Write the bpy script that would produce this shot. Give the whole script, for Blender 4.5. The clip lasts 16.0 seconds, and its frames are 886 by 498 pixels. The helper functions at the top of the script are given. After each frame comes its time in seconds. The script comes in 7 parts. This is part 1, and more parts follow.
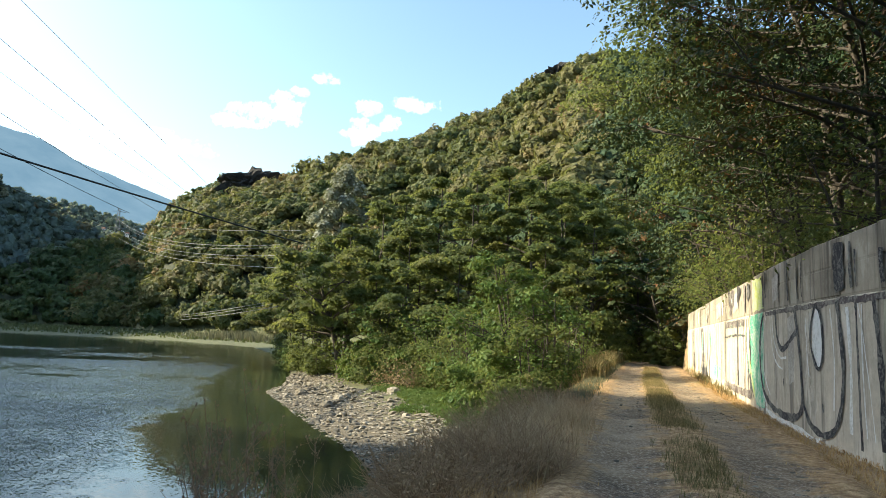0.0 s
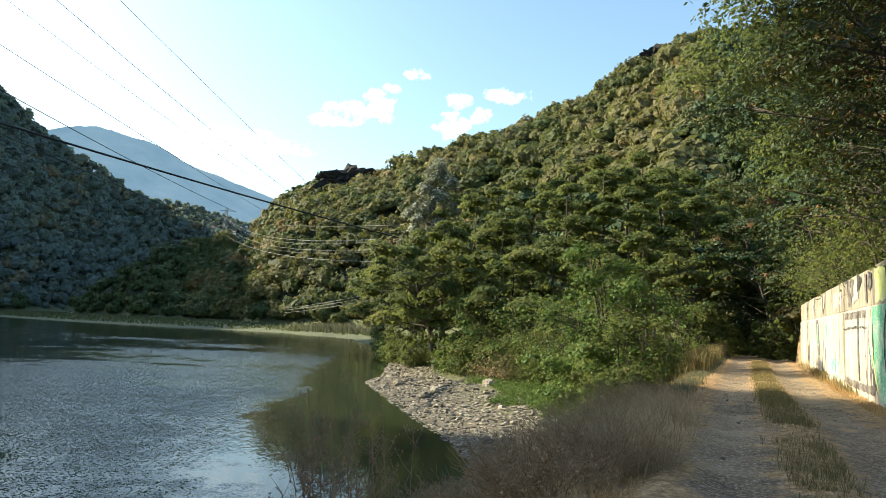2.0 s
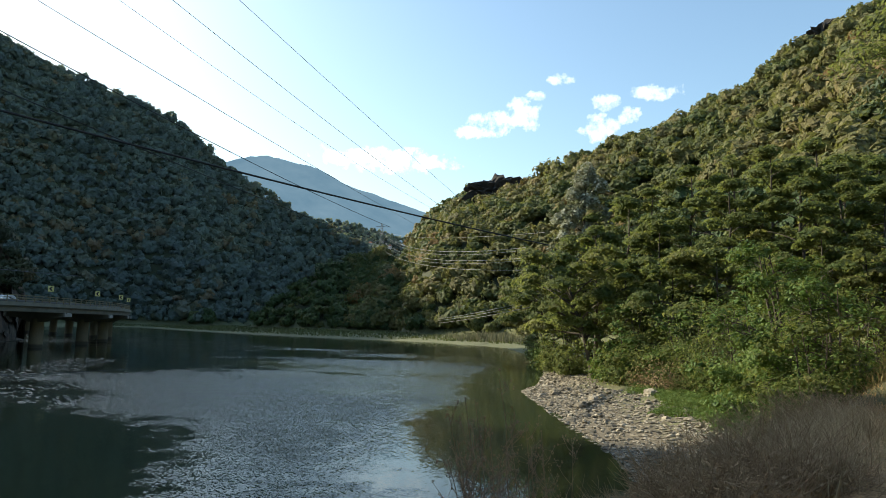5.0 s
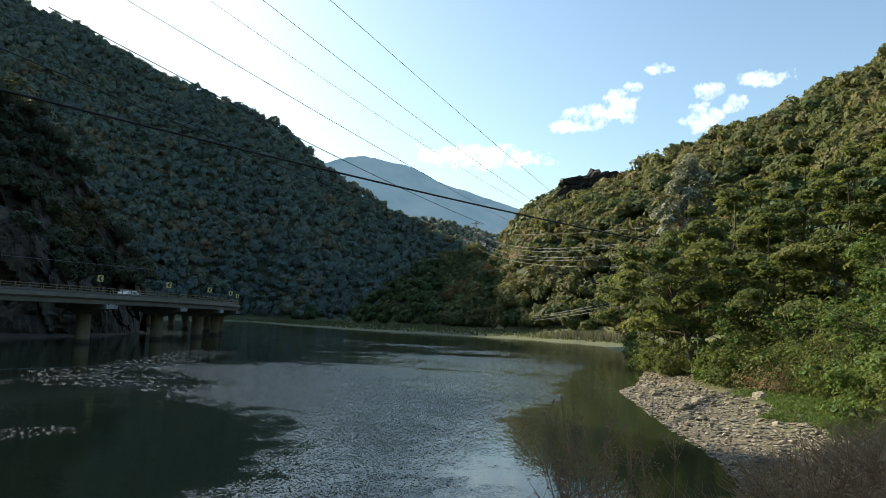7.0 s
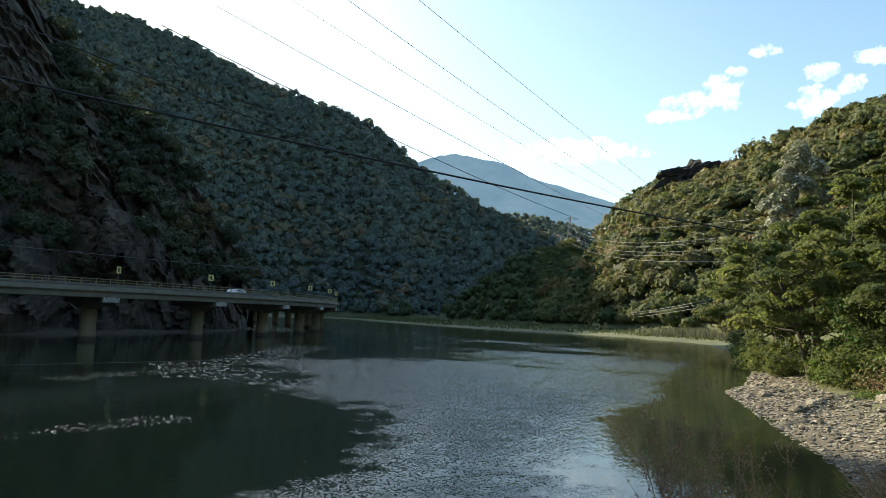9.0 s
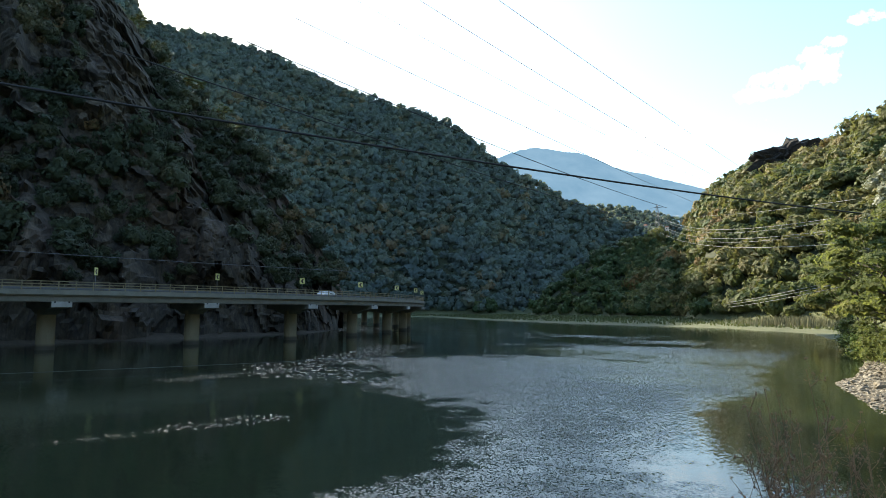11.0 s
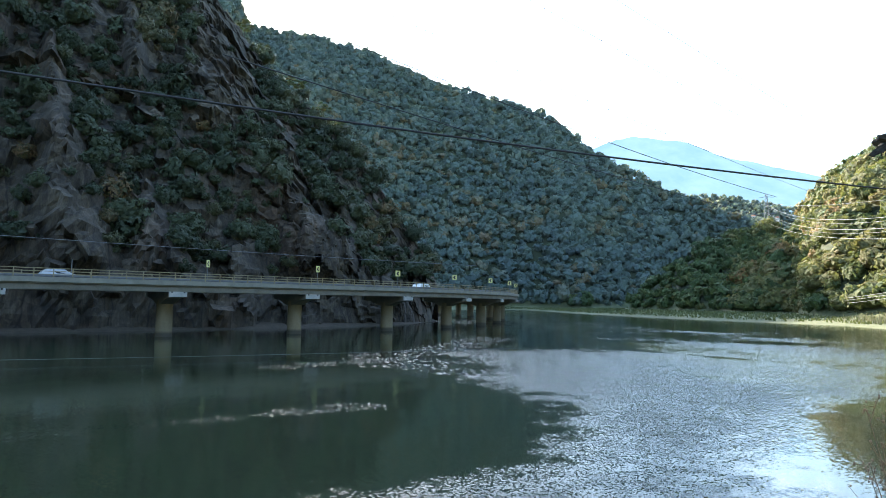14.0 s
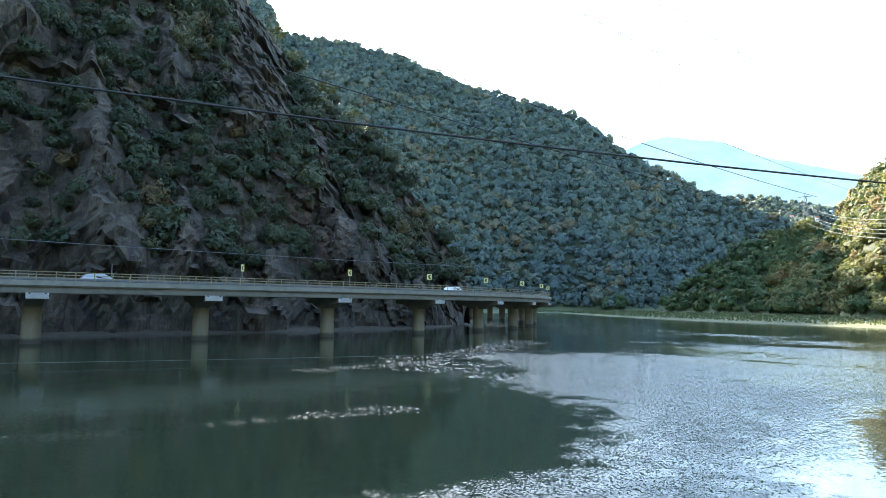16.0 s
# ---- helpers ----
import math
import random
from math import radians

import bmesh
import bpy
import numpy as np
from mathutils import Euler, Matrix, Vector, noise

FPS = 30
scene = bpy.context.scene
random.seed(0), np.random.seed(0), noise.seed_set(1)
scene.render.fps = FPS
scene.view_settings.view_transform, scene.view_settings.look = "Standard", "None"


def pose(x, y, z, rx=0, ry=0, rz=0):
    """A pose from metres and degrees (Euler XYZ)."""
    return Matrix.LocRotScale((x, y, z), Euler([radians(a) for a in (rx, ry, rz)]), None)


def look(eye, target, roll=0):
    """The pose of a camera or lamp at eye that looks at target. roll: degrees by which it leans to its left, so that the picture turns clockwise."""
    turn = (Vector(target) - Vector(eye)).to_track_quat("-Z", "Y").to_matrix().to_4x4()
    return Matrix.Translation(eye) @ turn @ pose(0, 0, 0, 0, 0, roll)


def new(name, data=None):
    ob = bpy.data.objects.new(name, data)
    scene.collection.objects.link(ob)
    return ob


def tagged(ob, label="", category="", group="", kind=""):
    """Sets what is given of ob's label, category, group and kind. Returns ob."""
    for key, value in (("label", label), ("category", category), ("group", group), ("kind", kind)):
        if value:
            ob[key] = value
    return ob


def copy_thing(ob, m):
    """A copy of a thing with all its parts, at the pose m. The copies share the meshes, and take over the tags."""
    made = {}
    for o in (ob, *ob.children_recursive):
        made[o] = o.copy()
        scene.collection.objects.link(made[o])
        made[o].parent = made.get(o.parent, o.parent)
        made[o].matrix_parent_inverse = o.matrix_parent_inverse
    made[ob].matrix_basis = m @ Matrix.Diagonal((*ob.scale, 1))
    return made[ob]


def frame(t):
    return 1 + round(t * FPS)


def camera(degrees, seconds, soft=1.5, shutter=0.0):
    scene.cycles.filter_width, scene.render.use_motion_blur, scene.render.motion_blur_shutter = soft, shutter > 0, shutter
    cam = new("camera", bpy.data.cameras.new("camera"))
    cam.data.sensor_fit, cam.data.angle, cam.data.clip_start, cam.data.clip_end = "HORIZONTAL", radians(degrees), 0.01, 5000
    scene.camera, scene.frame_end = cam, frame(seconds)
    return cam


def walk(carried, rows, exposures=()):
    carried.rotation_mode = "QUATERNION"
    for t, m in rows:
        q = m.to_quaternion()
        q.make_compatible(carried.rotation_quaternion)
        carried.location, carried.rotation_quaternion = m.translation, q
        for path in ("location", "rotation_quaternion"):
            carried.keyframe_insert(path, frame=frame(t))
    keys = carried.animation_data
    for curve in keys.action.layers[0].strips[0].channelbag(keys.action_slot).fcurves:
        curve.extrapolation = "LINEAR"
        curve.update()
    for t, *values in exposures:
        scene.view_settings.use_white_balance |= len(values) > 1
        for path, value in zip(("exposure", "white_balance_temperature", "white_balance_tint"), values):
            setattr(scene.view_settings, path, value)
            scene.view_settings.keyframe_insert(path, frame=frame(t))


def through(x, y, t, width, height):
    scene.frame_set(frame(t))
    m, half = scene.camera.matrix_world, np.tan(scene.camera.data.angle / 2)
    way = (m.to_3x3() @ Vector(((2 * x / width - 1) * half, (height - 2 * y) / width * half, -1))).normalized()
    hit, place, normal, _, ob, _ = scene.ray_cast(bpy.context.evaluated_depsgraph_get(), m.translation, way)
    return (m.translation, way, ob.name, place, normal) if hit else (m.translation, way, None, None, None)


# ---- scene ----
cam = camera(67.57, 16.0, soft=0.7)
EYE = (0.0, 0.0, 4.7)
# seconds, yaw, pitch, roll: the camera turns on one spot above the track
TURNS = [
    (0.0, -0.00, 7.35, -2.30),
    (0.5, 1.71, 7.05, -2.44),
    (1.0, 3.97, 6.76, -2.30),
    (1.5, 5.91, 6.52, -2.11),
    (2.0, 8.10, 6.36, -2.25),
    (2.5, 10.10, 6.32, -1.98),
    (3.0, 12.35, 6.41, -1.97),
    (3.5, 14.45, 6.50, -1.82),
    (4.0, 16.76, 6.60, -1.55),
    (6.5, 27.37, 6.42, -1.73),
    (7.0, 29.35, 6.21, -1.89),
    (7.5, 31.39, 6.00, -1.80),
    (8.0, 33.53, 5.80, -1.67),
    (8.5, 35.53, 5.74, -1.94),
    (11.0, 44.80, 5.27, -0.22),
    (11.5, 46.70, 5.06, -0.41),
    (12.0, 48.34, 4.66, -0.66),
    (12.5, 49.97, 4.40, -1.08),
    (13.0, 51.17, 4.32, -1.17),
    (13.5, 51.96, 4.39, -1.08),
    (14.0, 52.88, 4.57, -0.78),
    (14.5, 53.69, 4.67, -0.61),
    (15.0, 54.35, 4.77, -0.53),
    (15.5, 54.99, 4.83, -0.54),
    (16.0, 55.60, 4.81, -0.64),
]
STOPS = [(0.0, 1.35, 6600, 1), (4.0, 1.05, 6600, 0), (6.5, 0.78, 6650, 1), (8.5, 0.95, 6650, 1), (11.0, 1.5, 6450, 3), (12.5, 2.08, 6250, 4), (14.0, 2.5, 6250, 5), (16.0, 2.8, 6250, 5)]
walk(cam, [(t, pose(*EYE, 90 + pitch, roll, yaw)) for t, yaw, pitch, roll in TURNS], STOPS)

# ---- sky and sun ----
SUN_AZ, SUN_EL = -81.8, 26.9      # degrees from +y towards +x, and above the horizon


def direction(az, el):
    a, e = radians(az), radians(el)
    return Vector((math.sin(a) * math.cos(e), math.cos(a) * math.cos(e), math.sin(e)))


def build_world():
    world = bpy.data.worlds.new("sky")
    world.use_nodes = True
    scene.world = world
    nt = world.node_tree
    N, L = nt.nodes, nt.links
    N.clear()
    out = N.new("ShaderNodeOutputWorld")
    bg = N.new("ShaderNodeBackground")
    sky = N.new("ShaderNodeTexSky")
    sky.sky_type = "NISHITA"
    sky.sun_disc = False
    sky.sun_elevation = radians(SUN_EL)
    sky.sun_rotation = radians(SUN_AZ)
    sky.air_density, sky.dust_density, sky.ozone_density = 1.15, 1.5, 2.2
    coord = N.new("ShaderNodeTexCoord")
    sep = N.new("ShaderNodeSeparateXYZ")
    L.new(coord.outputs["Generated"], sep.inputs[0])

    def m(op, a, b=None, c=None, clamp=False):
        n = N.new("ShaderNodeMath")
        n.operation, n.use_clamp = op, clamp
        for k, v in enumerate((a, b, c)):
            if v is None:
                continue
            if isinstance(v, (int, float)):
                n.inputs[k].default_value = v
            else:
                L.new(v, n.inputs[k])
        return n.outputs[0]
    az = m("MULTIPLY", m("ARCTAN2", sep.outputs[0], sep.outputs[1]), 57.2958)
    el = m("MULTIPLY", m("ARCSINE", sep.outputs[2]), 57.2958)
    tex = N.new("ShaderNodeTexNoise")
    tex.inputs["Scale"].default_value, tex.inputs["Detail"].default_value, tex.inputs["Roughness"].default_value = 48.0, 7.0, 0.62
    L.new(coord.outputs["Generated"], tex.inputs["Vector"])
    ragged = m("MULTIPLY", m("SUBTRACT", tex.outputs[0], 0.52), 5.5)
    cover = None
    # small fair-weather clouds: azimuth, elevation, half width, half height
    for a, e, w, h in ((-16.2, 17.7, 3.0, 0.9), (-14.6, 18.5, 1.6, 1.0), (-18.9, 16.7, 2.0, 0.55), (-7.9, 16.9, 1.7, 1.1), (-7.3, 19.0, 1.2, 0.75),
                       (-3.4, 19.4, 2.2, 0.65), (-5.4, 17.8, 1.2, 0.8), (-13.5, 19.8, 0.9, 0.55), (-11.3, 21.0, 1.2, 0.45), (-26.5, 14.2, 6.5, 1.0)):
        dx, dy = m("DIVIDE", m("SUBTRACT", az, a), w), m("DIVIDE", m("SUBTRACT", el, e), h)
        q = m("ADD", m("MULTIPLY", dx, dx), m("MULTIPLY", dy, dy))
        v = m("MULTIPLY", m("SUBTRACT", m("ADD", 1.15, ragged), q), 0.55, clamp=True)
        cover = v if cover is None else m("MAXIMUM", cover, v)
    cover = m("MULTIPLY", cover, 0.9, clamp=True)
    mix = N.new("ShaderNodeMixRGB")
    L.new(cover, mix.inputs[0])
    L.new(sky.outputs[0], mix.inputs[1])
    mix.inputs[2].default_value = (7.6, 7.6, 7.6, 1)
    L.new(mix.outputs[0], bg.inputs[0])
    bg.inputs[1].default_value = 0.14
    L.new(bg.outputs[0], out.inputs[0])


build_world()
sun = new("sun", bpy.data.lights.new("sun", "SUN"))
sun.data.energy, sun.data.angle, sun.data.color = 5.0, radians(0.53), (1.0, 0.87, 0.68)
sun.matrix_world = look((0, 0, 300), Vector((0, 0, 300)) - direction(SUN_AZ, SUN_EL))


# ---- materials ----
def material(name):
    mat = bpy.data.materials.new(name)
    mat.use_nodes = True
    nt = mat.node_tree
    nt.nodes.clear()
    out = nt.nodes.new("ShaderNodeOutputMaterial")
    b = nt.nodes.new("ShaderNodeBsdfPrincipled")
    nt.links.new(b.outputs[0], out.inputs[0])
    return mat, nt, b, out


def noise_node(nt, scale, detail=4.0, rough=0.55, vector=None, stretch=None):
    n = nt.nodes.new("ShaderNodeTexNoise")
    n.inputs["Scale"].default_value, n.inputs["Detail"].default_value, n.inputs["Roughness"].default_value = scale, detail, rough
    if vector is None:
        vector = nt.nodes.new("ShaderNodeNewGeometry").outputs["Position"]
    if stretch:
        mp = nt.nodes.new("ShaderNodeMapping")
        mp.inputs["Scale"].default_value = stretch
        nt.links.new(vector, mp.inputs[0])
        vector = mp.outputs[0]
    nt.links.new(vector, n.inputs["Vector"])
    return n.outputs[0]


def ramp(nt, fac, stops):
    r = nt.nodes.new("ShaderNodeValToRGB")
    el = r.color_ramp.elements
    while len(el) < len(stops):
        el.new(0.5)
    for e, (p, c) in zip(el, stops):
        e.position, e.color = p, (*c, 1)
    nt.links.new(fac, r.inputs[0])
    return r.outputs[0]


def mixc(nt, fac, a, b, kind="MIX"):
    n = nt.nodes.new("ShaderNodeMixRGB")
    n.blend_type = kind
    for k, v in enumerate((fac, a, b)):
        if isinstance(v, (int, float)):
            n.inputs[k].default_value = v
        elif isinstance(v, tuple):
            n.inputs[k].default_value = (*v, 1)
        else:
            nt.links.new(v, n.inputs[k])
    return n.outputs[0]


def mathn(nt, op, a, b=None, clamp=False):
    n = nt.nodes.new("ShaderNodeMath")
    n.operation, n.use_clamp = op, clamp
    for k, v in enumerate((a, b)):
        if v is None:
            continue
        if isinstance(v, (int, float)):
            n.inputs[k].default_value = v
        else:
            nt.links.new(v, n.inputs[k])
    return n.outputs[0]


def bump(nt, b, height, strength=0.5, dist=0.05):
    n = nt.nodes.new("ShaderNodeBump")
    n.inputs["Strength"].default_value, n.inputs["Distance"].default_value = strength, dist
    nt.links.new(height, n.inputs["Height"])
    nt.links.new(n.outputs[0], b.inputs["Normal"])


def smooth_step(nt, v, lo, hi):
    n = nt.nodes.new("ShaderNodeMapRange")
    n.interpolation_type = "SMOOTHSTEP"
    n.inputs[1].default_value, n.inputs[2].default_value = lo, hi
    nt.links.new(v, n.inputs[0])
    return n.outputs[0]


def surface(name, dark, light, scale=3.0, rough=0.85, fine=40.0, relief=0.4, dist=0.02, metal=0.0, stretch=None, local=False):
    """Colour between two tones at two scales, with fine relief."""
    mat, nt, b, _ = material(name)
    vec = nt.nodes.new("ShaderNodeTexCoord").outputs["Object"] if local else None
    big = noise_node(nt, scale, 5, 0.6, vec, stretch)
    small = noise_node(nt, fine, 3, 0.6, vec, stretch)
    f = mathn(nt, "ADD", mathn(nt, "MULTIPLY", big, 0.65), mathn(nt, "MULTIPLY", small, 0.35))
    nt.links.new(ramp(nt, f, [(0.33, dark), (0.66, light)]), b.inputs["Base Color"])
    b.inputs["Roughness"].default_value, b.inputs["Metallic"].default_value = rough, metal
    bump(nt, b, f, relief, dist)
    return mat


def foliage(name, stops, autumn=None, through=0.3, rough=0.6, gloss=0.25, own=0.45, mottle=0.0, dry=False):
    """Leaves: each leaf its own tone, each plant its own hue by the attribute 'species'."""
    mat, nt, b, out = material(name)
    isl = nt.nodes.new("ShaderNodeNewGeometry").outputs["Random Per Island"]
    at = nt.nodes.new("ShaderNodeAttribute")
    at.attribute_name = "species"
    f = mathn(nt, "ADD", mathn(nt, "MULTIPLY", isl, own), mathn(nt, "MULTIPLY", at.outputs["Fac"], 1 - own))
    col = ramp(nt, f, stops)
    if autumn:
        a = mathn(nt, "MULTIPLY", smooth_step(nt, at.outputs["Fac"], 0.72, 0.95), smooth_step(nt, isl, 0.15, 0.5))
        col = mixc(nt, a, col, autumn)
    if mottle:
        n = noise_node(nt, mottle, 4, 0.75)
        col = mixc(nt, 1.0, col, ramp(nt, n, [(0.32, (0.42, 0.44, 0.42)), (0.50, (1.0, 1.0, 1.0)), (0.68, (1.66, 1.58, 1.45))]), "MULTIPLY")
        bump(nt, b, n, 1.0, 0.9 / mottle)
    nt.links.new(col, b.inputs["Base Color"])
    b.inputs["Roughness"].default_value = rough
    b.inputs["Specular IOR Level"].default_value = gloss
    tr = nt.nodes.new("ShaderNodeBsdfTranslucent")
    nt.links.new(mixc(nt, 0.0 if dry else 0.5, col, (0.24, 0.26, 0.06), "MIX"), tr.inputs[0])
    mx = nt.nodes.new("ShaderNodeMixShader")
    mx.inputs[0].default_value = through
    nt.links.new(b.outputs[0], mx.inputs[1])
    nt.links.new(tr.outputs[0], mx.inputs[2])
    nt.links.new(mx.outputs[0], out.inputs[0])
    return mat


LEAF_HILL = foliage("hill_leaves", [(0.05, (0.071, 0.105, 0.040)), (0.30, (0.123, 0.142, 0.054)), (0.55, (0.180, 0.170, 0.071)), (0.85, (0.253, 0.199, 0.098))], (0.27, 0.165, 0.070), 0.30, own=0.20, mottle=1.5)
# darker copy of the hill leaves, with the spur's shade in the colour
LEAF_SHADE = foliage("shade_leaves", [(0.1, (0.039, 0.071, 0.030)), (0.5, (0.067, 0.106, 0.039)), (0.8, (0.121, 0.127, 0.041)), (1.0, (0.172, 0.144, 0.048))], (0.15, 0.09, 0.03), 0.15, own=0.3, mottle=1.7)
# leaves paled and turned blue: the distance haze is put into this colour
LEAF_HAZED = foliage("hazed_leaves", [(0.1, (0.102, 0.140, 0.145)), (0.5, (0.131, 0.179, 0.167)), (0.75, (0.176, 0.197, 0.156)), (1.0, (0.254, 0.206, 0.133))], (0.18, 0.135, 0.085), 0.40, own=0.10)
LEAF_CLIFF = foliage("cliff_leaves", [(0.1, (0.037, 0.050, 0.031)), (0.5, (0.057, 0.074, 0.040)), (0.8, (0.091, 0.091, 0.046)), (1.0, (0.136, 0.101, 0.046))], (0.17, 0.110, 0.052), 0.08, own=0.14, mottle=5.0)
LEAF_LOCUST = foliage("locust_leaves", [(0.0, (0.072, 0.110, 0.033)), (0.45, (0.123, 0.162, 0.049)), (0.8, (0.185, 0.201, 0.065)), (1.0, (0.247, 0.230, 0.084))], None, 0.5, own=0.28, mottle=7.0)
LEAF_BRIGHT = foliage("bush_leaves", [(0.0, (0.036, 0.080, 0.014)), (0.5, (0.075, 0.135, 0.024)), (1.0, (0.15, 0.19, 0.04))], None, 0.26)
LEAF_OAK = foliage("overhanging_leaves", [(0.0, (0.018, 0.045, 0.016)), (0.45, (0.028, 0.055, 0.019)), (0.75, (0.050, 0.064, 0.022)), (1.0, (0.10, 0.062, 0.022))], (0.13, 0.058, 0.018), 0.12)
LEAF_SILVER = foliage("silver_leaves", [(0.0, (0.10, 0.12, 0.07)), (0.4, (0.22, 0.235, 0.165)), (0.75, (0.42, 0.43, 0.35)), (1.0, (0.52, 0.53, 0.46))], None, 0.2)
DRY_GRASS = foliage("dry_grass", [(0.0, (0.28, 0.165, 0.07)), (0.5, (0.48, 0.31, 0.135)), (1.0, (0.64, 0.46, 0.235))], None, 0.2, 0.8, 0.1, dry=True)
STRAW = foliage("straw", [(0.0, (0.26, 0.185, 0.10)), (0.5, (0.44, 0.33, 0.19)), (1.0, (0.62, 0.50, 0.32))], None, 0.3, 0.8, 0.1, dry=True)
MID_GRASS = foliage("strip_grass", [(0.0, (0.085, 0.092, 0.034)), (0.35, (0.16, 0.145, 0.060)), (0.7, (0.33, 0.255, 0.125)), (1.0, (0.54, 0.42, 0.235))], None, 0.3, 0.8, 0.1, dry=True)
GREEN_GRASS = foliage("green_grass", [(0.0, (0.035, 0.080, 0.014)), (0.5, (0.075, 0.145, 0.024)), (1.0, (0.17, 0.20, 0.06))], None, 0.35)
MARSH = foliage("marsh_grass", [(0.0, (0.050, 0.070, 0.028)), (0.5, (0.080, 0.100, 0.042)), (1.0, (0.130, 0.135, 0.068))], None, 0.2)
REED = foliage("reeds", [(0.0, (0.09, 0.10, 0.055)), (0.5, (0.155, 0.155, 0.092)), (1.0, (0.26, 0.24, 0.16))], None, 0.25, 0.8, 0.1, dry=True)
TWIG = surface("twigs", (0.17, 0.105, 0.055), (0.46, 0.32, 0.185), 6.0, 0.9, 60)
WEED = surface("weed_stalks", (0.17, 0.105, 0.065), (0.34, 0.225, 0.14), 9.0, 0.9, 70)
BARK = surface("bark", (0.030, 0.025, 0.019), (0.115, 0.095, 0.075), 2.5, 0.95, 18, 0.8, 0.04, stretch=(1, 1, 0.25))
CONCRETE = surface("bridge_concrete", (0.13, 0.12, 0.092), (0.24, 0.222, 0.175), 0.5, 0.9, 7, 0.3, 0.02)
CONCRETE_PALE = surface("pale_concrete", (0.34, 0.33, 0.31), (0.50, 0.485, 0.45), 1.0, 0.9, 9, 0.3, 0.02)
RAIL = surface("rail_paint", (0.19, 0.15, 0.085), (0.33, 0.27, 0.155), 2.0, 0.7, 12, 0.2, 0.01)
ASPHALT = surface("asphalt", (0.035, 0.035, 0.036), (0.065, 0.064, 0.062), 1.5, 0.9, 30)
WIRE_PALE = surface("aluminium_line", (0.17, 0.17, 0.165), (0.28, 0.28, 0.27), 0.4, 0.55, 8, metal=0.3)
CABLE = surface("cable", (0.012, 0.012, 0.013), (0.03, 0.03, 0.03), 4, 0.7, 30)
WIRE = surface("wire", (0.10, 0.10, 0.105), (0.20, 0.20, 0.21), 4, 0.5, 30, metal=0.5)
STEEL = surface("galvanised_steel", (0.10, 0.105, 0.11), (0.18, 0.185, 0.19), 3, 0.6, 20, 0.1, 0.005)
GLASS_WHITE = surface("porcelain", (0.75, 0.76, 0.76), (0.86, 0.86, 0.86), 3, 0.2, 10, 0.05, 0.005)
SIGN_YELLOW = surface("sign_yellow", (0.62, 0.55, 0.16), (0.80, 0.73, 0.30), 5, 0.5, 25, 0.05, 0.003)
SIGN_BLACK = surface("sign_black", (0.012, 0.012, 0.012), (0.03, 0.03, 0.03), 5, 0.5, 25, 0.05, 0.003)


def rock_material():
    mat, nt, b, _ = material("cliff_rock")
    big = noise_node(nt, 0.05, 6, 0.62)
    mid = noise_node(nt, 0.35, 6, 0.7, None, (1, 1, 0.55))
    fine = noise_node(nt, 2.2, 6, 0.75, None, (1, 1, 0.5))
    f = mathn(nt, "ADD", mathn(nt, "MULTIPLY", mid, 0.55), mathn(nt, "MULTIPLY", fine, 0.45))
    col = ramp(nt, f, [(0.36, (0.024, 0.019, 0.013)), (0.5, (0.056, 0.045, 0.031)), (0.64, (0.120, 0.100, 0.072))])
    col = mixc(nt, mathn(nt, "MULTIPLY", smooth_step(nt, big, 0.5, 0.65), 0.6), col, (0.115, 0.078, 0.055))
    for sc, wd, dark in ((0.14, 0.03, 0.6), (0.45, 0.035, 0.4)):
        v = nt.nodes.new("ShaderNodeTexVoronoi")
        v.feature = "DISTANCE_TO_EDGE"
        v.inputs["Scale"].default_value = sc
        mp = nt.nodes.new("ShaderNodeMapping")
        mp.inputs["Scale"].default_value = (1, 1, 0.3)
        jit = nt.nodes.new("ShaderNodeVectorMath")
        jit.operation = "ADD"
        wob = nt.nodes.new("ShaderNodeTexNoise")
        wob.inputs["Scale"].default_value = sc * 1.5
        pos = nt.nodes.new("ShaderNodeNewGeometry").outputs["Position"]
        nt.links.new(pos, wob.inputs["Vector"])
        sc3 = nt.nodes.new("ShaderNodeVectorMath")
        sc3.operation = "SCALE"
        sc3.inputs[3].default_value = 0.3 / sc
        nt.links.new(wob.outputs["Color"], sc3.inputs[0])
        nt.links.new(pos, jit.inputs[0])
        nt.links.new(sc3.outputs[0], jit.inputs[1])
        nt.links.new(jit.outputs[0], mp.inputs[0])
        nt.links.new(mp.outputs[0], v.inputs["Vector"])
        crack = mathn(nt, "SUBTRACT", 1.0, smooth_step(nt, v.outputs["Distance"], 0.0, wd))
        col = mixc(nt, mathn(nt, "MULTIPLY", crack, dark), col, (0.012, 0.010, 0.009))
    # broken upright columns and slabs, each with its own tone
    for sc in (0.22, 0.8):
        v = nt.nodes.new("ShaderNodeTexVoronoi")
        v.inputs["Scale"].default_value = sc
        mp = nt.nodes.new("ShaderNodeMapping")
        mp.inputs["Scale"].default_value = (1, 1, 0.42)
        mp.inputs["Rotation"].default_value = (0.12, 0.16, 0)
        nt.links.new(nt.nodes.new("ShaderNodeNewGeometry").outputs["Position"], mp.inputs[0])
        nt.links.new(mp.outputs[0], v.inputs["Vector"])
        sp = nt.nodes.new("ShaderNodeSeparateColor")
        nt.links.new(v.outputs["Color"], sp.inputs[0])
        col = mixc(nt, 0.75, col, ramp(nt, sp.outputs[0], [(0.1, (0.66, 0.65, 0.64)), (0.9, (1.3, 1.29, 1.26))]), "MULTIPLY")
    nt.links.new(col, b.inputs["Base Color"])
    b.inputs["Roughness"].default_value = 0.95
    bump(nt, b, f, 1.0, 0.22)
    return mat


ROCK = rock_material()


